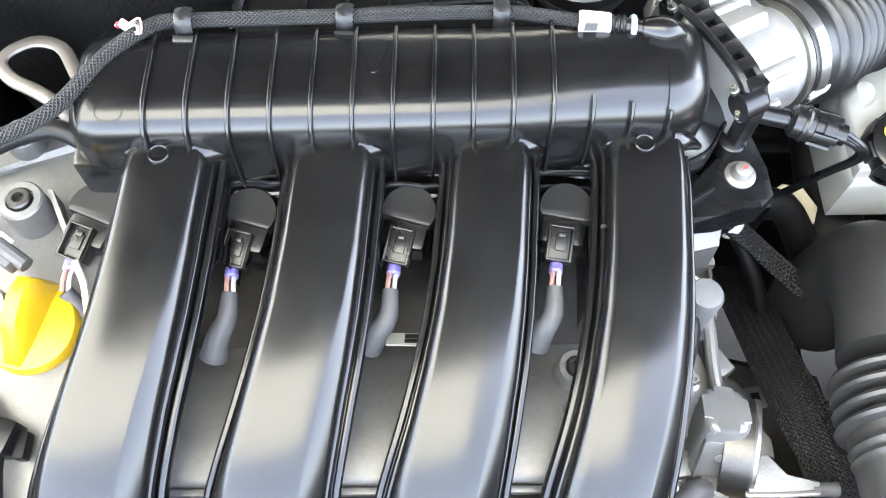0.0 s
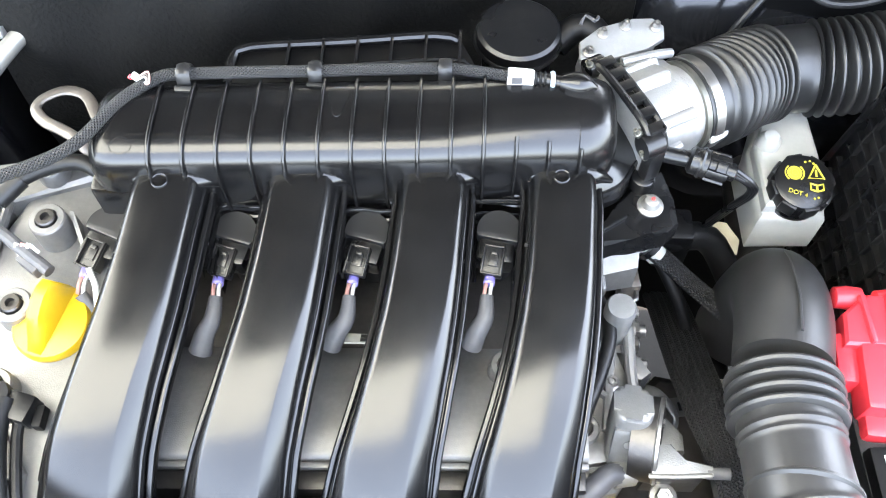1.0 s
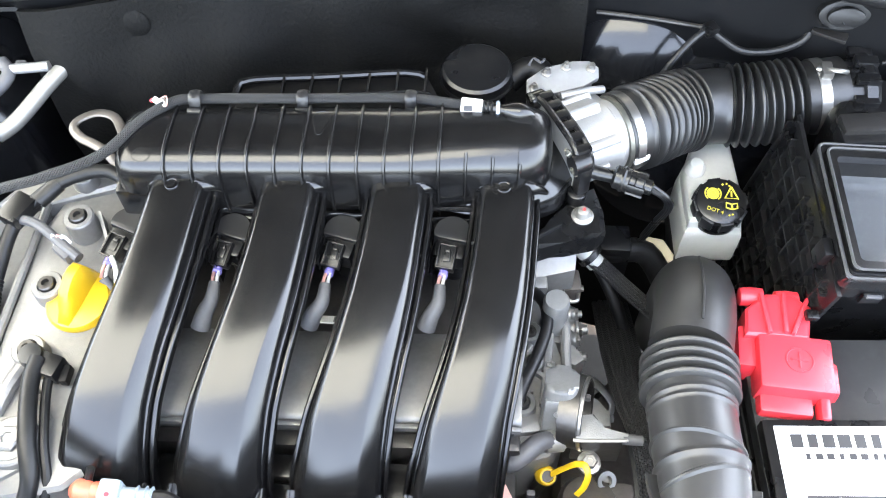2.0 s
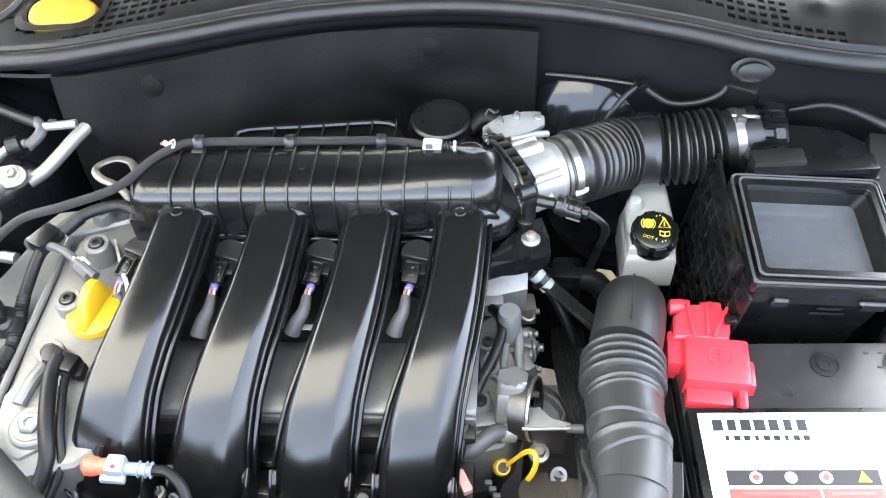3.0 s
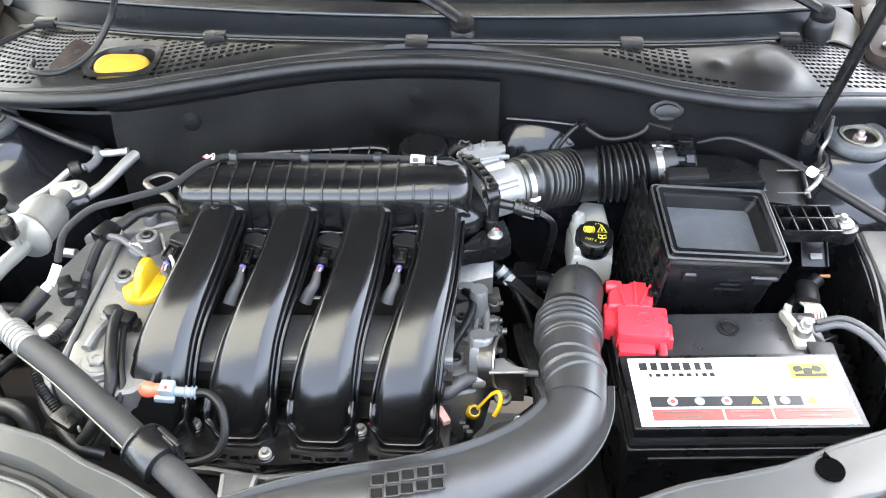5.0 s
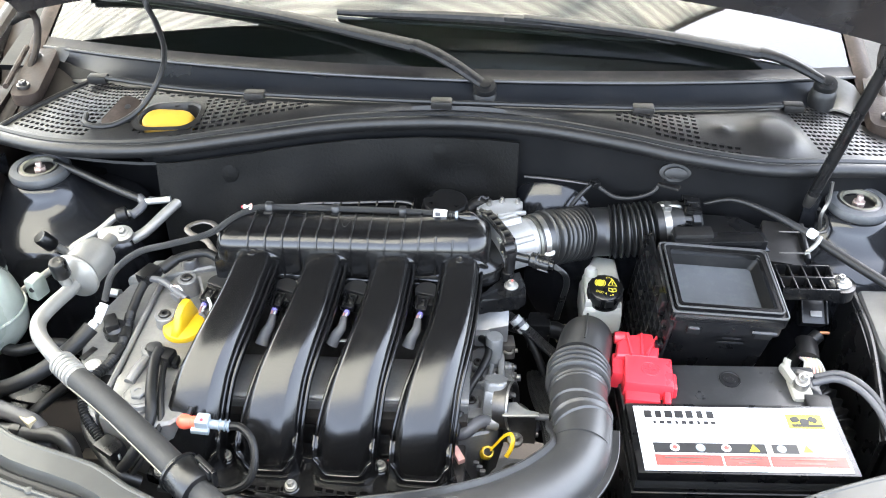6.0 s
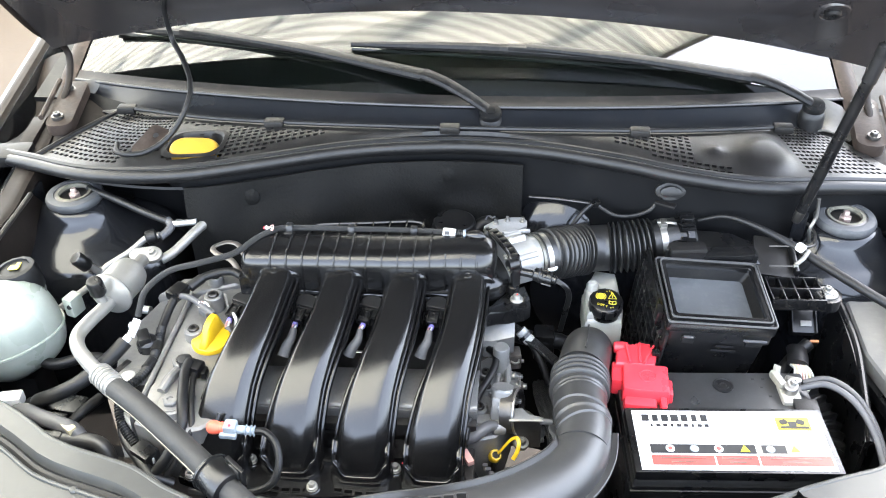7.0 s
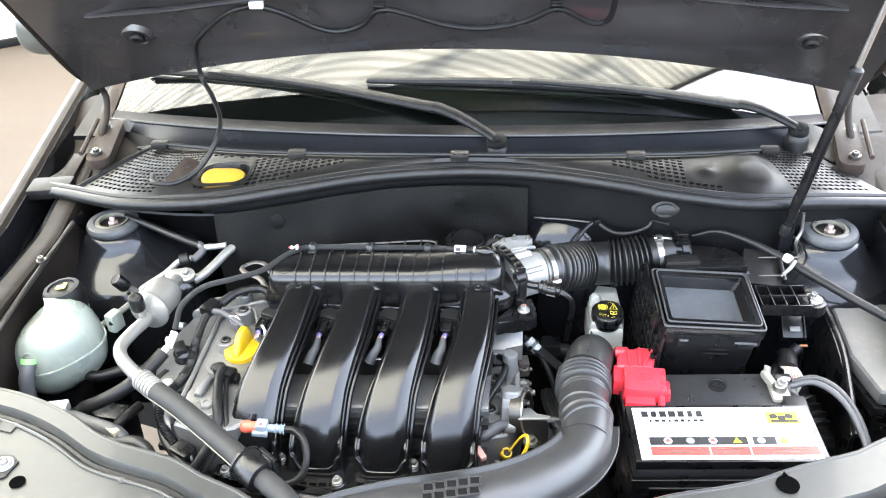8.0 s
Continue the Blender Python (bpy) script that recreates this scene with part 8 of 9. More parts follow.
def terminal_cover():
    ob = thing("terminal_cover", (0.36, 0.175, 0.87), "bright red plastic cover over the battery's positive terminal", "terminal cover")
    b = Matrix.Translation((0.357, 0.179, 0.870)) @ Matrix.Rotation(radians(-4), 4, "Z")
    part("block", box((0.060, 0.050, 0.030), b @ Matrix.Translation((0.004, -0.010, 0.008)), 0.004, taper=0.94), M_RED, ob)
    part("front_step", box((0.044, 0.026, 0.020), b @ Matrix.Translation((-0.002, -0.036, 0.0)), 0.004, taper=0.92), M_RED, ob)
    part("side_wing", box((0.018, 0.030, 0.022), b @ Matrix.Translation((0.030, -0.016, 0.004)), 0.004, taper=0.9), M_RED, ob)
    part("side_wing", box((0.016, 0.040, 0.024), b @ Matrix.Translation((-0.031, 0.004, 0.004)), 0.004, taper=0.9), M_RED, ob)
    fan = [(-0.034, 0.010), (-0.033, 0.034), (-0.016, 0.050), (0.004, 0.052), (0.020, 0.042), (0.016, 0.012)]
    part("rear_hood", prism(fan, -0.010, 0.023, b, 0.005, segments=3), M_RED, ob)
    for x, y, a in ((-0.018, 0.03, 8), (-0.003, 0.032, 0), (0.009, 0.03, -22)):
        part("hood_rib", box((0.0035, 0.036, 0.006), b @ Matrix.Translation((x, y, 0.024)) @ Matrix.Rotation(radians(a), 4, "Z"), 0.0015), M_RED, ob)
    for x in (-0.026, 0.002):
        part("knuckle", lathe([(0.0, -0.011), (0.0075, -0.009), (0.0085, 0), (0.0075, 0.009), (0, 0.011)], axis(b @ Vector((x, 0.050, 0.014)), (1, 0, 0)), 16), M_RED, ob)
    part("side_loop", box((0.008, 0.022, 0.028), b @ Matrix.Translation((0.026, -0.040, 0.0)), 0.003), M_RED, ob)
    m = b @ Matrix.Translation((0.006, -0.008, 0.0232))
    part("plus_ring", tube([m @ Vector((0.0102 * math.cos(t), 0.0102 * math.sin(t), 0)) for t in (2 * math.pi * k / 24 for k in range(25))], 0.0008, 6, 0.002, caps=False), M_RED, ob)
    for a in (0, 90):
        part("plus_bar", box((0.013, 0.0016, 0.0012), m @ Matrix.Rotation(radians(a), 4, "Z") @ Matrix.Translation((0, 0, 0.0004)), 0.0003), M_RED, ob)


terminal_cover()


M_COPPER = material("bare_copper", (0.36, 0.15, 0.07), 0.4, 0.7, vary=0.2, bump=0.1)
M_LEAD = material("dull_lead", (0.25, 0.24, 0.205), 0.5, 0.15, vary=0.25, bump=0.3, bump_scale=300, spot=0.25, spot_color=(0.25, 0.2, 0.15))


def negative_terminal():
    ob = thing("battery_clamp", (0.535, 0.185, 0.862), "pale cast lead battery clamp with grey earth cables", "battery clamp")
    m = Matrix.Translation((0.541, 0.172, 0.8745)) @ Matrix.Rotation(radians(3), 4, "Z")
    part("post", lathe([(0.0095, -0.012), (0.0088, 0.010), (0.008, 0.011), (0, 0.011)], m, 20), M_STEEL, ob)
    part("clamp", box((0.024, 0.034, 0.010), m @ Matrix.Translation((0.0, -0.002, -0.004)) @ Matrix.Scale(1.05, 4), 0.004), M_LEAD, ob)
    part("clamp_ear", box((0.010, 0.030, 0.012), m @ Matrix.Translation((-0.010, 0.018, 0.003)) @ Matrix.Rotation(radians(15), 4, "Z"), 0.004), M_LEAD, ob)
    part("clamp_ear", box((0.020, 0.009, 0.009), m @ Matrix.Translation((0.008, 0.016, 0.004)) @ Matrix.Rotation(radians(-20), 4, "Z"), 0.003), M_STEEL, ob)
    part("upright", tube([(0.531, 0.199, 0.874), (0.530, 0.203, 0.884), (0.531, 0.205, 0.888)], 0.0045, 10, 0.005), M_LEAD, ob)
    bolt(m @ Vector((0.003, 0.004, 0.010)), (0.2, -0.2, 1), 0.0048, M_PIPE, ob)
    part("corner_cover", box((0.03, 0.03, 0.01), Matrix.Translation((0.556, 0.145, 0.872)), 0.003), M_COWL, ob)
    for k in range(2):
        o = Vector((0.008 * k, 0.016 * k, -0.006 * k))
        part("earth_cable", tube([Vector(q) + o for q in ((0.556, 0.178, 0.876), (0.585, 0.176, 0.886), (0.612, 0.15, 0.884), (0.630, 0.11, 0.866), (0.636, 0.06, 0.835), (0.634, 0.02, 0.79))], 0.0042, 12, 0.007), M_SLEEVE, ob)


negative_terminal()


# ---- firewall trim and cables ----
def wall_at(x, z):
    p = seal_at(x)
    v = (p.z - 0.012 - z) / 0.62
    return Vector((x, p.y + 0.012 - 0.02 * v * v, z))


def insulation():
    ob = thing("firewall_insulation", (-0.05, 0.48, 0.9), "black felt insulation mat pinned to the firewall", "insulation mat")

    def mat(u, v):
        x = -0.298 + 0.498 * u
        top = seal_at(x).z - 0.022
        z = top - (0.24 + 0.02 * math.sin(7 * u)) * v
        p = wall_at(x, z)
        soft = min(1.0, v / 0.25, u / 0.08, (1 - u) / 0.08)
        bulge = soft * 0.022 * noise.noise(Vector((x * 8, z * 7, 0.3))) + soft * 0.010 * noise.noise(Vector((x * 21, z * 17, 2))) + 0.016 * math.sin(math.pi * v) - 0.005 * (1 - min(1, u / 0.05))
        bulge -= 0.016 * max(0.0, math.sin(math.pi * min(1.0, max(0.0, (x + 0.01) / 0.2)))) * max(0.0, v - 0.36) ** 0.5
        return p + Vector((0, -0.014 - bulge, 0))
    part("mat", sheet(mat, 60, 26, 0.006), M_FELT, ob)
    for x, z in ((-0.205, 0.972), (0.085, 0.985), (0.104, 0.915)):
        p = wall_at(x, z) + Vector((0, -0.021, 0))
        part("push_pin", lathe([(0.0155, -0.004), (0.015, 0.0), (0.011, 0.003), (0.0, 0.0045)], axis(p, (0, -1, 0.1)), 24), M_FELT, ob)
    part("edge_clip", box((0.010, 0.006, 0.006), Matrix.Translation(wall_at(-0.312, 0.94) + Vector((0, -0.024, 0))), 0.002), M_SLEEVE, ob)


insulation()


def firewall_cables():
    ob = thing("firewall_cable", wall_at(0.41, 0.97), "thin black cable leaving an oval firewall grommet", "cable")
    g = wall_at(0.412, 0.990) + Vector((0, -0.004, 0))
    m = axis(g, (0, -1, 0.3))
    part("grommet", prism(circle(0.022, 28, 1.0, 0.6), -0.004, 0.005, m, 0.002), M_SEAL, ob)
    part("grommet_core", prism(circle(0.016, 24, 1.0, 0.55), 0.006, 0.011, m, 0.002), M_RUBBER, ob)
    part("cable", tube([g + Vector((0, -0.01, 0)), (0.398, 0.462, 0.968), (0.388, 0.455, 0.955), (0.365, 0.45, 0.947), (0.338, 0.45, 0.946), (0.318, 0.458, 0.953), (0.306, 0.462, 0.958), (0.292, 0.455, 0.95), (0.278, 0.445, 0.935), (0.268, 0.44, 0.915)], 0.0033, 10, 0.005), M_RUBBER, ob)
    part("cable_clip", box((0.012, 0.012, 0.010), Matrix.Translation((0.308, 0.462, 0.959)) @ Matrix.Rotation(radians(25), 4, "Z"), 0.002), M_BLACK, ob)
    part("brake_pipe", tube([wall_at(0.21, 0.945) + Vector((0, -0.008, 0)), wall_at(0.26, 0.948) + Vector((0, -0.01, 0)), wall_at(0.31, 0.949) + Vector((0, -0.01, 0))], 0.0022, 8, 0.01), M_DARKSTEEL, ob)
    b = thing("brake_servo", (0.33, 0.47, 0.78), "dark round brake servo against the firewall", "brake servo")
    part("drum", lathe([(0.11, -0.02), (0.118, 0.0), (0.112, 0.025), (0.07, 0.05), (0.03, 0.058), (0, 0.058)], axis((0.33, 0.480, 0.795), (0, -1, 0.15)), 44), M_PAINT, b)
    part("booster_bulge", lathe([(math.cos(radians(9 * k)) * 0.066, math.sin(radians(9 * k)) * 0.034) for k in range(11)], axis((0.252, 0.500, 0.897), (-0.1, -0.75, 0.55)), 32, close=False), M_PAINT, b)
    s = thing("suspension_cable", (0.52, 0.43, 0.96), "black cable with a white clip crossing to the wing", "cable")
    pts = [(0.455, 0.435, 0.952), (0.49, 0.428, 0.965), (0.53, 0.41, 0.962), (0.572, 0.385, 0.952), (0.61, 0.35, 0.944), (0.66, 0.30, 0.936), (0.72, 0.25, 0.92), (0.745, 0.20, 0.89)]
    part("cable", tube(pts, lambda g, n: 0.0024 + 0.0042 * min(1, g / (n * 0.4)), 12, 0.006), M_HOSE, s)
    part("clip", box((0.011, 0.013, 0.014), axis((0.585, 0.373, 0.953), (0.038, -0.035, -0.008)), 0.004), M_WHITE, s, "white cable clip")
    part("stay", tube([(0.61, 0.44, 0.95), (0.618, 0.42, 0.945), (0.612, 0.40, 0.94), (0.59, 0.385, 0.945)], 0.0022, 8, 0.005), M_DARKSTEEL, s)
    r = thing("relay_plate", (0.56, 0.35, 0.93), "dark control unit plate with two long bolts", "control unit")
    m = Matrix.Translation((0.551, 0.372, 0.931)) @ Matrix.Rotation(radians(14), 4, "X") @ Matrix.Rotation(radians(-8), 4, "Z")
    part("plate", box((0.056, 0.07, 0.02), m, 0.003), M_COWL, r)
    part("fin", box((0.006, 0.06, 0.012), m @ Matrix.Translation((0.024, 0.0, 0.014)) @ Matrix.Rotation(radians(8), 4, "Z"), 0.002), M_BLACK, r)
    for y in (0.012, -0.024):
        part("long_bolt", tube([m @ Vector((-0.008, y, 0.016)), m @ Vector((0.026, y + 0.004, 0.018))], 0.0013, 10, 0.01), M_DARKSTEEL, r)
        part("nut", lathe([(0.0034, -0.003), (0.0034, 0.003), (0, 0.0035)], axis(m @ Vector((0.026, y + 0.004, 0.018)), (1, 0, 0.1)), 6), M_DULLSTEEL, r)
    part("lever", tube([m @ Vector((0.026, -0.018, 0.018)), m @ Vector((0.036, -0.008, 0.024)), m @ Vector((0.042, 0.004, 0.026))], 0.003, 8, 0.004), M_PIPE, r)


firewall_cables()


# ---- right-hand side of the engine ----
def gearbox_side():
    ob = thing("coolant_outlet", (0.18, 0.18, 0.80), "bright cast coolant outlet housing at the engine's end", "coolant housing")
    # dished bracket: a floor with a raised far lip
    dish = []
    for k in range(13):
        u = k / 12
        x = 0.148 + 0.046 * u
        y0 = 0.2465 + 0.010 * u
        dish.append([Vector((x, y0 - 0.002, 0.845)), Vector((x, y0, 0.866 + 0.006 * u)), Vector((x, y0 + 0.003, 0.868 + 0.006 * u)), Vector((x, 0.262 + 0.006 * u, 0.874 + 0.012 * u)), Vector((x, 0.272 + 0.003 * u, 0.884 + 0.016 * u * u)), Vector((x, 0.276 + 0.003 * u, 0.884 + 0.016 * u * u)), Vector((x, 0.277, 0.85))])
    part("bracket", loft(dish), M_CAST, ob, "dished grey bracket", 50)
    part("bracket_block", box((0.020, 0.016, 0.020), Matrix.Translation((0.161, 0.247, 0.858)) @ Matrix.Rotation(radians(4), 4, "Z"), 0.003), M_CASTGREY, ob)
    part("body", prism([(0.140, 0.09), (0.140, 0.228), (0.160, 0.246), (0.182, 0.238), (0.186, 0.20), (0.181, 0.172), (0.194, 0.15), (0.186, 0.115), (0.174, 0.10)], 0.76, 0.8455, Matrix(), 0.007, segments=3), M_CAST, ob)
    for x, y, z, r in ((0.157, 0.205, 0.845, 0.010), (0.160, 0.178, 0.845, 0.0095), (0.152, 0.140, 0.846, 0.011)):
        boss(ob, x, y, z, r, 0.008)
    for x, y, z, r in ((0.168, 0.150, 0.840, 0.0075), (0.148, 0.176, 0.842, 0.0075), (0.170, 0.196, 0.842, 0.006)):
        part("cast_hole", lathe([(r * 1.5, -0.012), (r * 1.5, 0.002), (r * 1.35, 0.003), (r, 0.003), (r * 0.95, -0.006), (0, -0.006)], Matrix.Translation((x, y, z)), 20), M_CASTGREY, ob)
        part("hole_shade", lathe([(r * 0.9, 0), (r * 0.9, 0.0008), (0, 0.0008)], Matrix.Translation((x, y, z - 0.006)), 16), M_HOLE, ob)
    for x, y, z, sx, sy, a in ((0.152, 0.150, 0.845, 0.018, 0.004, 20), (0.166, 0.168, 0.846, 0.022, 0.004, -35), (0.155, 0.188, 0.846, 0.016, 0.004, 60), (0.147, 0.208, 0.847, 0.012, 0.02, 10)):
        part("cast_web", box((sx, sy, 0.012), Matrix.Translation((x, y, z)) @ Matrix.Rotation(radians(a), 4, "Z"), 0.0015), M_CAST, ob)
    for x, y in ((0.146, 0.160), (0.174, 0.176), (0.158, 0.108), (0.176, 0.214)):
        bolt((x, y, 0.846), (0.1, 0, 1), 0.0042, M_STEEL, ob)
    part("cross_web", box((0.05, 0.006, 0.012), Matrix.Translation((0.160, 0.122, 0.838)) @ Matrix.Rotation(radians(8), 4, "Z"), 0.002), M_CAST, ob)
    part("cross_web", box((0.006, 0.07, 0.012), Matrix.Translation((0.172, 0.175, 0.846)) @ Matrix.Rotation(radians(-6), 4, "Z"), 0.002), M_CAST, ob)
    # upright arm with its rounded head
    part("arm_head", lathe([(0.0105, -0.05), (0.0110, 0.004), (0.0095, 0.007), (0, 0.0075)], Matrix.Translation((0.1768, 0.216, 0.883)), 22), M_CASTGREY, ob)
    part("end_rib", tube([(0.184, 0.232, 0.852), (0.187, 0.210, 0.854), (0.187, 0.185, 0.853), (0.189, 0.165, 0.850)], 0.0042, 10, 0.004), M_CAST, ob)
    part("end_web", prism([(0.186, 0.205), (0.196, 0.198), (0.204, 0.186), (0.196, 0.180), (0.187, 0.182)], 0.80, 0.845, Matrix(), 0.003), M_CAST, ob)
    part("side_flange", prism([(0.196, 0.168), (0.216, 0.158), (0.226, 0.146), (0.226, 0.134), (0.205, 0.132), (0.196, 0.14)], 0.79, 0.83, Matrix(), 0.004), M_CASTGREY, ob)
    # cast actuator block with a round steel plate on its flank
    m = axis((0.180, 0.1385, 0.863), (0.05, 0.43, 0.9))
    blk = part("actuator_block", prism(rounded(0.026, 0.032, 0.008), -0.025, 0.024, m, 0.005, segments=4), M_CASTGREY, ob, "grey cast actuator block")
    part("block_dimple", lathe([(0.003, 0), (0.003, 0.0006), (0, 0.0012)], axis((0.178, 0.1235, 0.872), (-0.1, -0.9, 0.42)), 14), M_ALU, blk)
    part("block_rib", box((0.022, 0.006, 0.034), m @ Matrix.Translation((0, 0.014, -0.004)), 0.002), M_CASTGREY, blk)
    part("drum_foot", lathe([(0.010, -0.016), (0.0115, 0.0), (0.0105, 0.008), (0, 0.009)], axis((0.172, 0.122, 0.842), (-0.9, -0.2, 0.3)), 20), M_CASTGREY, ob)
    part("foot_step", box((0.030, 0.016, 0.014), Matrix.Translation((0.158, 0.124, 0.845)) @ Matrix.Rotation(radians(10), 4, "Z"), 0.004), M_CAST, ob)
    p = axis((0.200, 0.132, 0.858), (1, -0.22, 0.18))
    plate = part("round_plate", lathe([(0.0285, -0.016), (0.0290, 0.0), (0.0290, 0.002), (0.0275, 0.0030), (0.0262, 0.0022), (0.0262, -0.004), (0, -0.004)], p, 40), M_DARKSTEEL, ob, "dark steel plate with a bright rim")
    part("plate_rim", lathe([(0.0278, 0.0024), (0.0292, 0.0026), (0.0296, 0.0006), (0.0290, -0.0006)], p, 40, close=False), M_STEEL, plate)
    part("plate_slot", prism(rounded(0.012, 0.026, 0.0055), -0.0042, -0.0034, p @ Matrix.Translation((0.012, 0.002, 0)), 0), M_HOLE, plate)
    bolt(p @ Vector((0.010, 0.008, -0.003)), p.to_3x3() @ Vector((0, 0, 1)), 0.0032, M_STEEL, ob)
    # studs and nuts on the end face
    part("end_face", box((0.006, 0.15, 0.09), Matrix.Translation((0.186, 0.22, 0.79)), 0.002), M_DARKSTEEL, ob)
    for x, y, z, r, long in ((0.196, 0.256, 0.796, 0.0085, 0.012), (0.200, 0.244, 0.789, 0.0110, 0.014), (0.196, 0.228, 0.798, 0.0095, 0.010), (0.198, 0.212, 0.797, 0.0078, 0.013), (0.224, 0.168, 0.766, 0.0090, 0.014)):
        k = axis((x, y, z), (1, 0, 0.12))
        part("stud", lathe([(r, -0.016), (r, 0.002), (r * 0.82, 0.004), (r * 0.8, 0.006), (r * 0.42, 0.0065), (r * 0.42, long), (0, long + 0.0008)], k, 16), M_CASTGREY, ob)
        part("stud_nut", lathe([(r * 0.72, 0.004), (r * 0.72, 0.009), (0, 0.0095)], k, 6), M_STEEL, ob)
    part("sensor", box((0.020, 0.022, 0.026), Matrix.Translation((0.194, 0.272, 0.818)) @ Matrix.Rotation(radians(8), 4, "Z"), 0.003), M_BROWNSTEEL, ob, "brown metal sensor box")
    part("sensor_stud", lathe([(0.003, 0), (0.003, 0.006), (0, 0.0065)], axis((0.203, 0.278, 0.806), (1, 0, 0.2)), 10), M_STEEL, ob)
    part("sensor_hook", tube([(0.190, 0.256, 0.826), (0.196, 0.252, 0.826), (0.201, 0.254, 0.826), (0.202, 0.262, 0.824)], 0.0018, 8, 0.003), M_STEEL, ob)
    part("black_hose", tube([(0.160, 0.236, 0.866), (0.168, 0.222, 0.872), (0.170, 0.200, 0.874), (0.162, 0.172, 0.874), (0.150, 0.142, 0.873), (0.141, 0.11, 0.868), (0.136, 0.08, 0.858)], 0.0050, 12, 0.006), M_RUBBER, ob)
    w = thing("coolant_plug", (0.21, 0.29, 0.84), "white coolant hose fitting with a black hose", "hose fitting")
    part("fitting", tube([(0.202, 0.294, 0.851), (0.210, 0.290, 0.844), (0.217, 0.286, 0.838)], 0.0085, 14, 0.005), M_RESERVOIR, w)
    part("collar", tube([(0.208, 0.291, 0.846), (0.2115, 0.289, 0.843)], 0.0115, 14, 0.003), M_BLACK, w)
    part("hose", tube([(0.217, 0.286, 0.838), (0.226, 0.275, 0.828), (0.238, 0.258, 0.81), (0.25, 0.24, 0.78), (0.26, 0.22, 0.74)], 0.0055, 14, 0.007), M_DARK, w)
    h = thing("grey_hose", (0.15, 0.08, 0.85), "short grey rubber hose below the runners", "hose")
    part("hose", tube([(0.139, 0.091, 0.850), (0.146, 0.091, 0.852), (0.156, 0.098, 0.856), (0.166, 0.107, 0.856), (0.174, 0.110, 0.852)], 0.0078, 14, 0.005), M_SLEEVE, h)
    part("stub", lathe([(0.009, -0.008), (0.009, 0.006), (0.006, 0.008)], axis((0.178, 0.111, 0.850), (1, 0.2, -0.2)), 16), M_PIPE, h)
    d = thing("oil_dipstick", (0.176, 0.088, 0.78), "yellow plastic oil dipstick with a loop handle", "dipstick")
    part("stopper", lathe([(0.0065, -0.010), (0.0082, -0.006), (0.0082, 0.003), (0.0065, 0.006), (0.005, 0.006), (0.0045, 0.003), (0, 0.003)], axis((0.174, 0.095, 0.815), (0.2, -0.45, 0.9)), 18), M_YELLOW, d)
    part("loop", tube([(0.178, 0.094, 0.822), (0.186, 0.094, 0.836), (0.194, 0.093, 0.850), (0.2005, 0.090, 0.856), (0.203, 0.083, 0.853), (0.2005, 0.077, 0.844), (0.196, 0.074, 0.835)], 0.0026, 10, 0.003, 0.5), M_YELLOW, d)
    part("tube", tube([(0.174, 0.094, 0.82), (0.168, 0.10, 0.76), (0.165, 0.11, 0.66)], 0.006, 10, 0.02), M_DARKSTEEL, d)
    p = thing("pink_plug", (0.14, 0.066, 0.84), "faded pink sensor plug", "connector")
    part("plug", box((0.009, 0.022, 0.008), Matrix.Translation((0.141, 0.064, 0.846)) @ Matrix.Rotation(radians(28), 4, "Z"), 0.002), M_PINK, p)
    part("socket", box((0.020, 0.026, 0.05), Matrix.Translation((0.146, 0.050, 0.800)) @ Matrix.Rotation(radians(28), 4, "Z"), 0.003), M_BLACK, p)
    for k in range(3):
        part("clip", box((0.007, 0.005, 0.008), Matrix.Translation((0.162 + 0.004 * k, 0.080 - 0.006 * k, 0.812)), 0.0015), M_SLEEVE, p)
    g = thing("gearbox", (0.3, 0.15, 0.35), "dull metal gearbox casing deep in the bay", "gearbox")
    part("casing", prism([(0.19, 0.05), (0.20, 0.22), (0.26, 0.28), (0.36, 0.26), (0.38, 0.1), (0.30, 0.03)], 0.32, 0.62, Matrix(), 0.02, segments=3), M_BROWNSTEEL, g)
    part("starter", lathe([(0.020, -0.05), (0.026, -0.045), (0.026, 0.03), (0.022, 0.038), (0.012, 0.040), (0, 0.040)], axis((0.212, 0.080, 0.750), (0.0, 0.15, 1)), 24), M_BROWNSTEEL, g)
    part("starter_side", box((0.05, 0.05, 0.05), Matrix.Translation((0.226, 0.080, 0.760)), 0.008), M_BROWNSTEEL, g)
    part("starter_eye", lathe([(0.0085, -0.003), (0.0085, 0.003), (0.0048, 0.003), (0.0048, -0.003)], axis((0.226, 0.104, 0.786), (0.3, -0.5, 0.8)), 22), M_STEEL, g)
    part("mount_plate", prism([(0.192, 0.105), (0.193, 0.124), (0.206, 0.126), (0.214, 0.114), (0.232, 0.112), (0.232, 0.105)], 0.869, 0.872, Matrix(), 0.001), M_CASTGREY, g)
    part("mount_lip", tube([(0.190, 0.104, 0.871), (0.205, 0.1035, 0.873), (0.230, 0.105, 0.873)], 0.0017, 8, 0.006), M_PIPE, g)
    part("mount_web", box((0.038, 0.004, 0.05), Matrix.Translation((0.211, 0.110, 0.845)), 0.001), M_DARKSTEEL, g)
    part("mount_bar", tube([(0.228, 0.108, 0.868), (0.236, 0.108, 0.868), (0.243, 0.108, 0.868)], 0.0042, 12, 0.004), M_SLEEVE, g)
    part("strap", tube([(0.205, 0.190, 0.80), (0.222, 0.192, 0.785), (0.236, 0.180, 0.772), (0.232, 0.165, 0.770)], 0.0055, 10, 0.005, 0.4), M_CASTGREY, g)
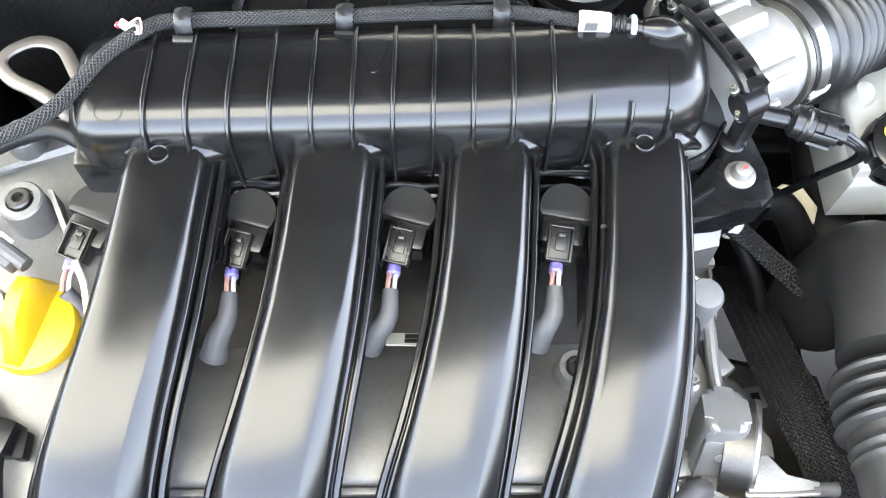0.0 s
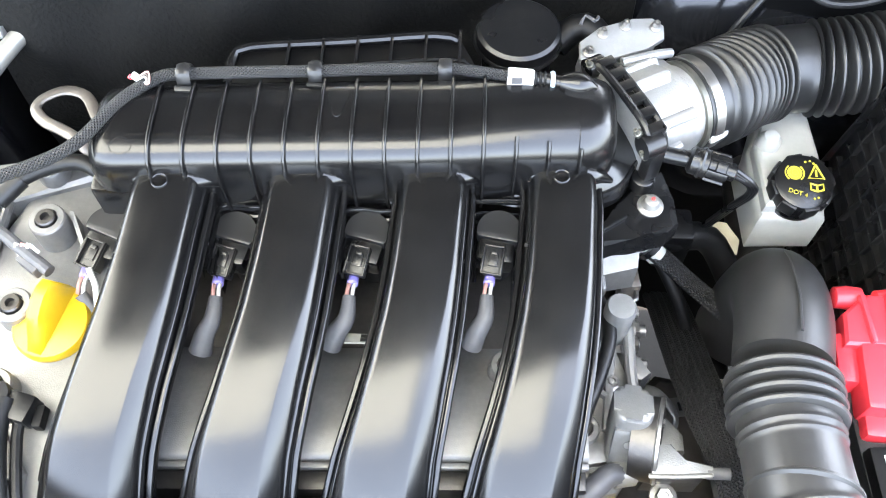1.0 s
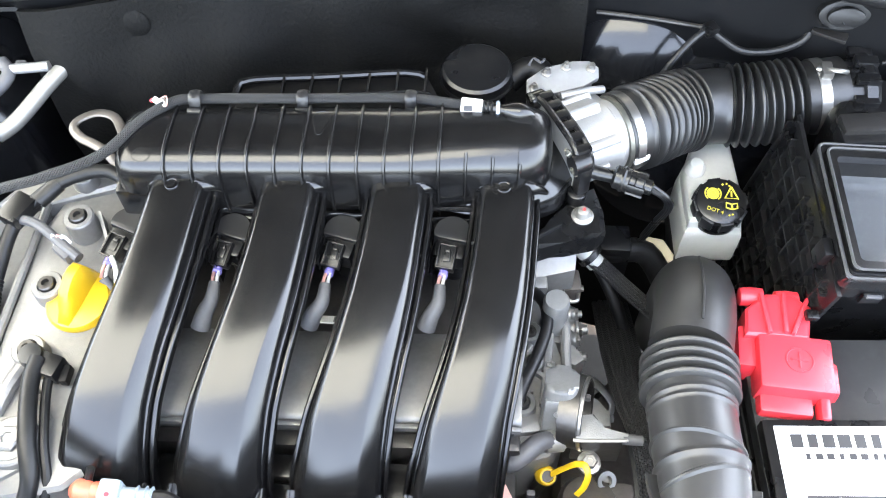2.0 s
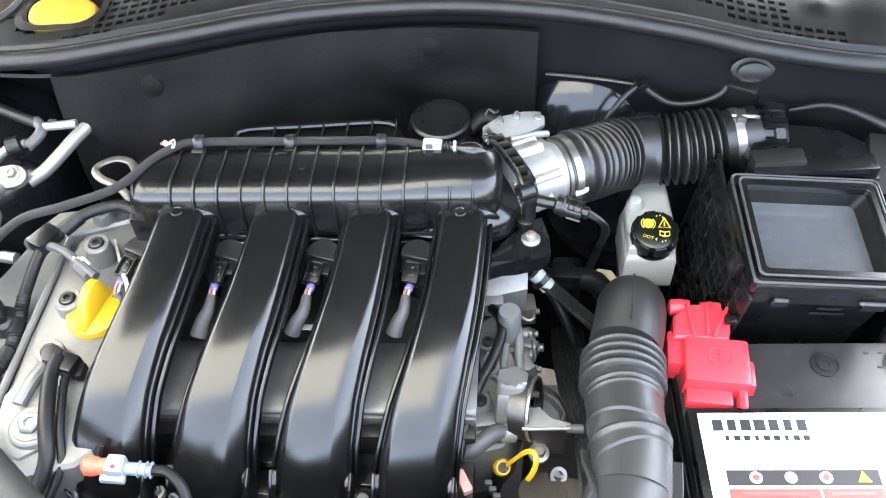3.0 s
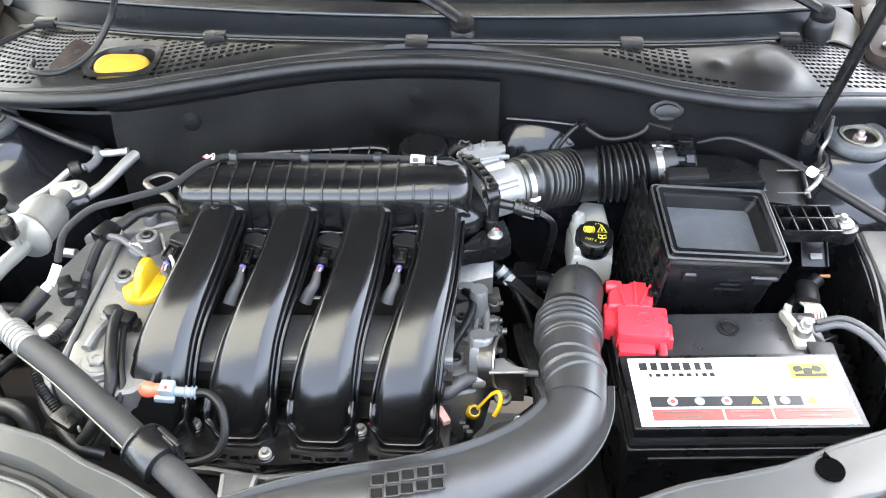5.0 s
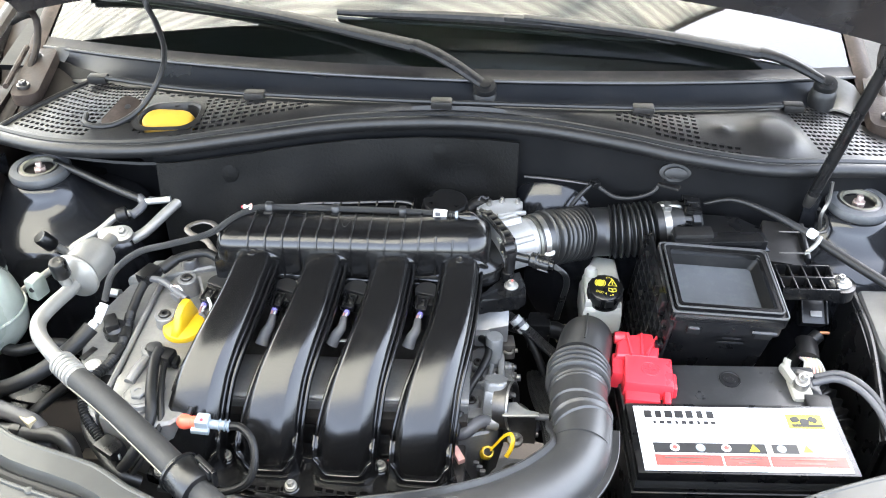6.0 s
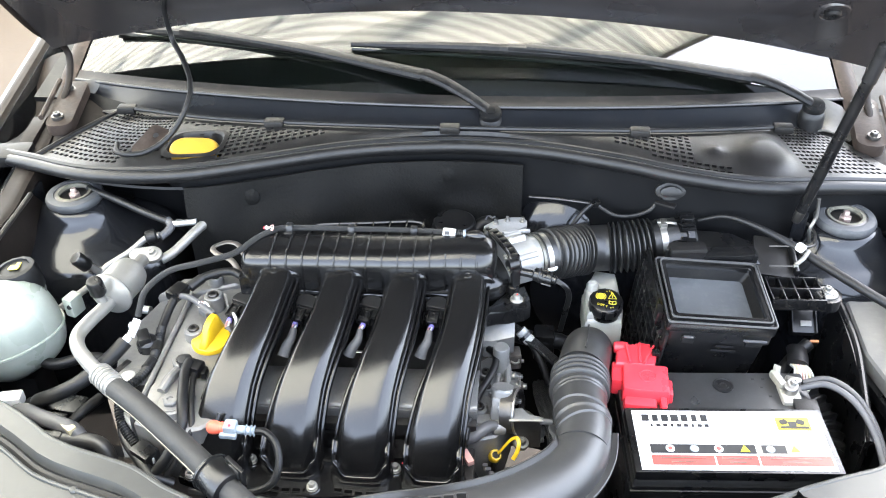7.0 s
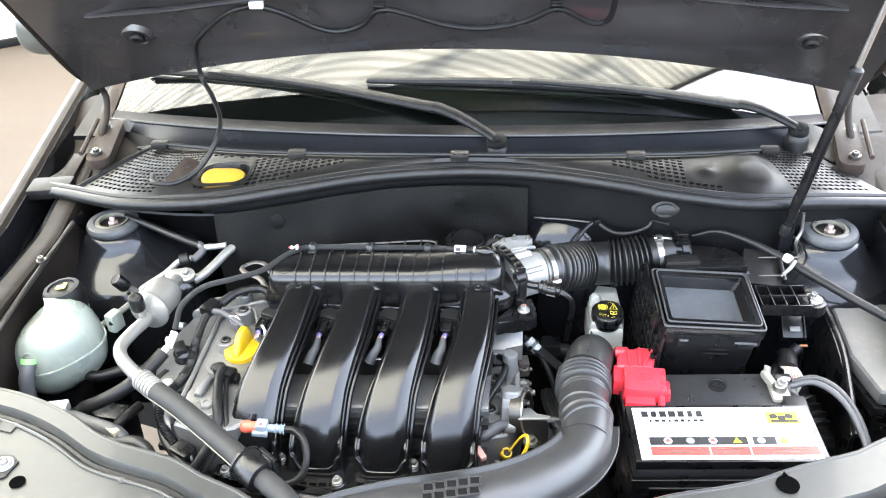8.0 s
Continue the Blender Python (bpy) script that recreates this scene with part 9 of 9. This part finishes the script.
    part("strap_tab", box((0.016, 0.016, 0.003), Matrix.Translation((0.244, 0.193, 0.758)) @ Matrix.Rotation(radians(10), 4, "Z"), 0.001), M_STEEL, g)
    part("strap_slot", box((0.006, 0.007, 0.0008), Matrix.Translation((0.245, 0.193, 0.7597)) @ Matrix.Rotation(radians(10), 4, "Z"), 0), M_DARK, g)
    bolt((0.206, 0.100, 0.836), (0, -0.1, 1), 0.0062, M_STEEL, g)
    t = thing("cable_tag", (0.225, 0.02, 0.82), "white paper cable tag with dark print", "tag")
    tm = Matrix.Translation((0.234, 0.022, 0.832)) @ Matrix.Rotation(radians(62), 4, "Z") @ Matrix.Rotation(radians(25), 4, "X")
    part("tag", prism(rounded(0.046, 0.018, 0.005), -0.0006, 0.0006, tm, 0), M_LABEL, t)
    for k in range(5):
        part("print_bar", box((0.0045, 0.009, 0.0004), tm @ Matrix.Translation((-0.014 + 0.007 * k, 0, 0.0009)), 0), M_INK, t)
    part("cable", tube([(0.225, 0.0, 0.82), (0.205, 0.012, 0.826), (0.195, 0.0, 0.82), (0.19, -0.02, 0.80)], 0.005, 10, 0.005), M_RESERVOIR, t)


gearbox_side()


def harness():
    """Flat ribbed harness that runs down beside the duct."""
    ob = thing("ribbed_harness", (0.23, 0.2, 0.8), "black ribbed cable harness beside the intake duct", "wiring loom")
    run = ((0.243, 0.300, 0.745), (0.241, 0.27, 0.772), (0.240, 0.235, 0.797), (0.241, 0.196, 0.820), (0.245, 0.155, 0.840), (0.252, 0.11, 0.850), (0.256, 0.06, 0.845), (0.254, 0.02, 0.81))
    for k in range(7):
        pts = [Vector((x + 0.0050 * (k - 3) * (1 - 0.25 * (j > 4)), y, z - 0.0008 * abs(k - 3) + 0.0012 * ((k * 5) % 3))) for j, (x, y, z) in enumerate(run)]
        part("cord", tube(pts, 0.0031, 10, 0.006), M_BRAIDBLACK, ob)
    part("backing", tube([(x, y, z - 0.004) for x, y, z in run], 0.0165, 12, 0.01, 0.18), M_DARK, ob)
    ob = thing("loom_cover", (0.24, 0.25, 0.8), "black braided side loom crossing the gap beside the engine", "wiring loom")
    for k in range(4):
        part("cord", tube([(x + 0.001 * k, y - 0.0058 * (k - 1.5), z) for x, y, z in ((0.196, 0.300, 0.846), (0.220, 0.284, 0.838), (0.244, 0.266, 0.828), (0.272, 0.252, 0.81), (0.30, 0.245, 0.78))], 0.0032, 10, 0.006), M_BRAIDBLACK, ob)
    part("plug_body", box((0.03, 0.03, 0.05), Matrix.Translation((0.238, 0.325, 0.80)), 0.005), M_BLACK, ob)
    part("lower_loom", tube([(0.2, 0.34, 0.80), (0.23, 0.32, 0.81), (0.27, 0.325, 0.80), (0.30, 0.30, 0.76)], 0.012, 12, 0.01), M_HOSE, ob)
    part("lower_loom", tube([(0.30, 0.29, 0.72), (0.285, 0.23, 0.73), (0.31, 0.16, 0.72), (0.315, 0.06, 0.74), (0.31, -0.02, 0.78)], 0.010, 12, 0.01), M_HOSE, ob)
    bolt((0.283, 0.215, 0.745), (-0.2, -0.4, 1), 0.005, M_STEEL, ob)
    # Cream patch added for sunlit ground glimpsed through a gap beside the reservoir.
    tab = [(-0.020, -0.006), (-0.012, 0.012), (0.002, 0.016), (0.018, 0.008), (0.022, -0.004), (0.010, -0.008), (0.006, -0.014), (-0.004, -0.011), (-0.010, -0.016)]
    single("gap_patch", prism(tab, -0.0015, 0.0015, axis((0.2795, 0.332, 0.79), (-0.3, -0.5, 0.8)), 0.0005), M_CREAM, "small cream patch beside the reservoir, added for sunlit ground through a gap", "plastic tab")


harness()


def fuse_box():
    ob = thing("fuse_box", (0.70, 0.27, 0.7), "grey-lidded black fuse box beside the wing", "fuse box")
    m = Matrix.Translation((0.712, 0.268, 0.868)) @ Matrix.Rotation(radians(-4), 4, "Z")
    lid = [(-0.062, 0.092), (0.06, 0.10), (0.06, -0.11), (-0.035, -0.105), (-0.058, -0.03)]
    part("lid", prism(lid, -0.012, 0.014, m, 0.008, segments=3), M_LIDGREY, ob, "pale grey lid")
    part("lid_rim", prism([(x * 1.06 - 0.002, y * 1.04) for x, y in lid], -0.03, -0.012, m, 0.004), M_BLACK, ob)
    part("box", prism([(x * 0.96, y * 0.96) for x, y in lid], -0.20, -0.03, m, 0.006), M_BLACK, ob)
    part("hinge", box((0.02, 0.07, 0.02), m @ Matrix.Translation((-0.05, -0.06, -0.05)), 0.005), M_BLACK, ob)
    part("foot", box((0.08, 0.14, 0.34), Matrix.Translation((0.715, 0.27, 0.49)), 0.01), M_DARK, ob)
    side = thing("wing_shield", (0.62, 0.26, 0.8), "black inner panel between battery and fuse box", "panel")
    part("panel", sheet(lambda u, v: Vector((0.632 + 0.012 * math.sin(3 * u), 0.12 + 0.21 * u, 0.905 - 0.20 * v - 0.06 * (1 - u))), 12, 8, 0.006), M_BLACK, side)
    part("panel_rim", tube([(0.632, 0.12, 0.845), (0.640, 0.19, 0.865), (0.644, 0.26, 0.885), (0.633, 0.33, 0.905)], 0.005, 10, 0.01), M_BLACK, side)
    c = thing("relay_connector", (0.595, 0.33, 0.86), "black connector with a silver latch below the bracket", "connector")
    m = Matrix.Translation((0.594, 0.322, 0.862)) @ Matrix.Rotation(radians(35), 4, "X")
    part("shell", box((0.034, 0.034, 0.018), m, 0.003), M_BLACK, c)
    for s in (-1, 1):
        part("rim", box((0.002, 0.034, 0.006), m @ Matrix.Translation((s * 0.016, 0, 0.010)), 0.0006), M_COIL, c)
    part("latch", box((0.015, 0.008, 0.003), m @ Matrix.Translation((0.002, -0.004, 0.011)), 0.001), M_PIPE, c, "silver latch")
    part("copper_pin", tube([(0.602, 0.297, 0.85), (0.613, 0.296, 0.851)], 0.0024, 10, 0.004), M_COPPER, c)
    part("cable", tube([(0.600, 0.295, 0.848), (0.575, 0.275, 0.835), (0.552, 0.25, 0.82), (0.545, 0.235, 0.81)], 0.009, 12, 0.006), M_RUBBER, c)
    part("stem", tube([(0.59, 0.33, 0.87), (0.588, 0.34, 0.895), (0.58, 0.335, 0.92)], 0.005, 10, 0.006), M_COIL, c)
    w = thing("wire_bundle", (0.575, 0.225, 0.83), "bundle of thin cream and pink wires", "wires")
    for k in range(7):
        x = 0.564 + 0.0031 * k
        part("wire", tube([(x, 0.246, 0.852), (x + 0.002, 0.234, 0.856), (x + 0.001 * k, 0.222, 0.848), (x - 0.001 * k + 0.004, 0.212, 0.832)], 0.0017, 7, 0.004), (M_RESERVOIR, M_CREAM, M_RESERVOIR, M_PINK)[k % 4], w)
    part("sheath", tube([(0.573, 0.246, 0.853), (0.577, 0.262, 0.852), (0.582, 0.285, 0.845)], 0.014, 12, 0.008, 0.6), M_RUBBER, w)
    b = thing("bay_bellows", (0.62, 0.2, 0.78), "black bellows tube in the corner behind the battery", "hose")
    part("bellows", tube([(0.575, 0.262, 0.80), (0.60, 0.235, 0.79), (0.615, 0.19, 0.77), (0.60, 0.13, 0.75)], lambda g, n: 0.022 + 0.003 * math.sin(g * 520), 18, 0.002), M_RUBBER, b)


M_LIDGREY = material("grey_lid_plastic", (0.085, 0.085, 0.082), 0.38, vary=0.08, bump=0.08, spot=0.15, spot_color=(0.3, 0.28, 0.26))
fuse_box()


# ---- canopy over the car, seen mirrored in the windscreen ----
def canopy():
    ob = thing("canopy", (-2.0, 4.0, 3.2), "pale translucent corrugated canopy on steel trusses above the car", "canopy", kind="structure")

    def eave(y):
        return min(2.1, max(0.6, 1.41 + 1.55 * (y - 1.36)))

    def roof(u, v):
        y = -1.5 + 10 * v
        x = -6.5 + (6.5 + eave(y)) * u
        return Vector((x, y, 3.3 + 0.03 * (abs((y * 6.0) % 1 - 0.5) * 2) - 0.04 * (x + 2)))
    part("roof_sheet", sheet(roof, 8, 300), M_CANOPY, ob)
    # crossing braces that carry the sheet from above
    for ax, ay, bx, by in ((-3.6, 1.87, -2.2, 2.03), (-2.0, 1.58, -1.1, 1.63), (-1.1, 1.17, 0.1, 1.45), (0.1, 1.09, 0.95, 1.44), (0.75, 1.48, 1.34, 1.345), (-4.6, 2.4, -3.3, 2.2)):
        part("brace", tube([(ax, ay, 3.40 - 0.04 * (ax + 2)), (bx, by, 3.40 - 0.04 * (bx + 2))], 0.02, 8, 2.0, smooth=False), M_TRUSS, ob)
    rim = [(eave(y) - 0.02, y, 3.27 - 0.04 * (eave(y) + 2)) for y in (-1.4, 0.8, 0.9, 1.2, 1.5, 1.8, 2.3, 8.4)]
    part("eave_beam", tube([(x - 0.06, y, z + 0.12) for x, y, z in rim], 0.03, 8, 3.0, smooth=False), M_TRUSS, ob)
    part("gutter", tube(rim, 0.012, 8, 3.0, smooth=False), M_WHITE, ob, "white gutter edge")
    for x, y in ((-6.3, 8.6), (0.5, 8.6), (-6.3, 4.7)):
        part("post", tube([(x, y, 0.0), (x, y, 3.2)], 0.06, 10, 2.0, smooth=False), M_TRUSS, ob)


def translucent(name, color):
    m = bpy.data.materials.new(name)
    m.use_nodes = True
    n, l = m.node_tree.nodes, m.node_tree.links
    n.remove(n["Principled BSDF"])
    geo, tex, ramp = n.new("ShaderNodeNewGeometry"), n.new("ShaderNodeTexNoise"), n.new("ShaderNodeMapRange")
    tex.inputs["Scale"].default_value = 2.0
    ramp.inputs["To Min"].default_value, ramp.inputs["To Max"].default_value = 0.85, 1.0
    scale = n.new("ShaderNodeVectorMath")
    scale.operation = "SCALE"
    scale.inputs[0].default_value = color
    l.new(geo.outputs["Position"], tex.inputs["Vector"])
    l.new(tex.outputs["Fac"], ramp.inputs["Value"])
    # Shading of the corrugations, painted into the sheet's colour as darker stripes.
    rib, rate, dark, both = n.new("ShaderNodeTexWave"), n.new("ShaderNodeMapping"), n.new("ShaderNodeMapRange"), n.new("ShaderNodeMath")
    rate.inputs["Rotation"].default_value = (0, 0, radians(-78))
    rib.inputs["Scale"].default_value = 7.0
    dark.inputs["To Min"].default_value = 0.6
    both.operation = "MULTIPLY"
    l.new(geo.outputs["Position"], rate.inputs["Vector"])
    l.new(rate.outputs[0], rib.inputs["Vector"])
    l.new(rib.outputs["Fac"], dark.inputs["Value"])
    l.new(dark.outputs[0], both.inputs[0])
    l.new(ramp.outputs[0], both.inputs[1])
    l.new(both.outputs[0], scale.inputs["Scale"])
    t, d, mix = n.new("ShaderNodeBsdfTranslucent"), n.new("ShaderNodeBsdfDiffuse"), n.new("ShaderNodeMixShader")
    mix.inputs[0].default_value = 0.12
    l.new(scale.outputs[0], t.inputs["Color"])
    l.new(scale.outputs[0], d.inputs["Color"])
    l.new(t.outputs[0], mix.inputs[1])
    l.new(d.outputs[0], mix.inputs[2])
    l.new(mix.outputs[0], n["Material Output"].inputs["Surface"])
    return m


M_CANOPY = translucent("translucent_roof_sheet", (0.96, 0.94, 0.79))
M_TRUSS = material("painted_steel", (0.8, 0.8, 0.76), 0.5)
canopy()
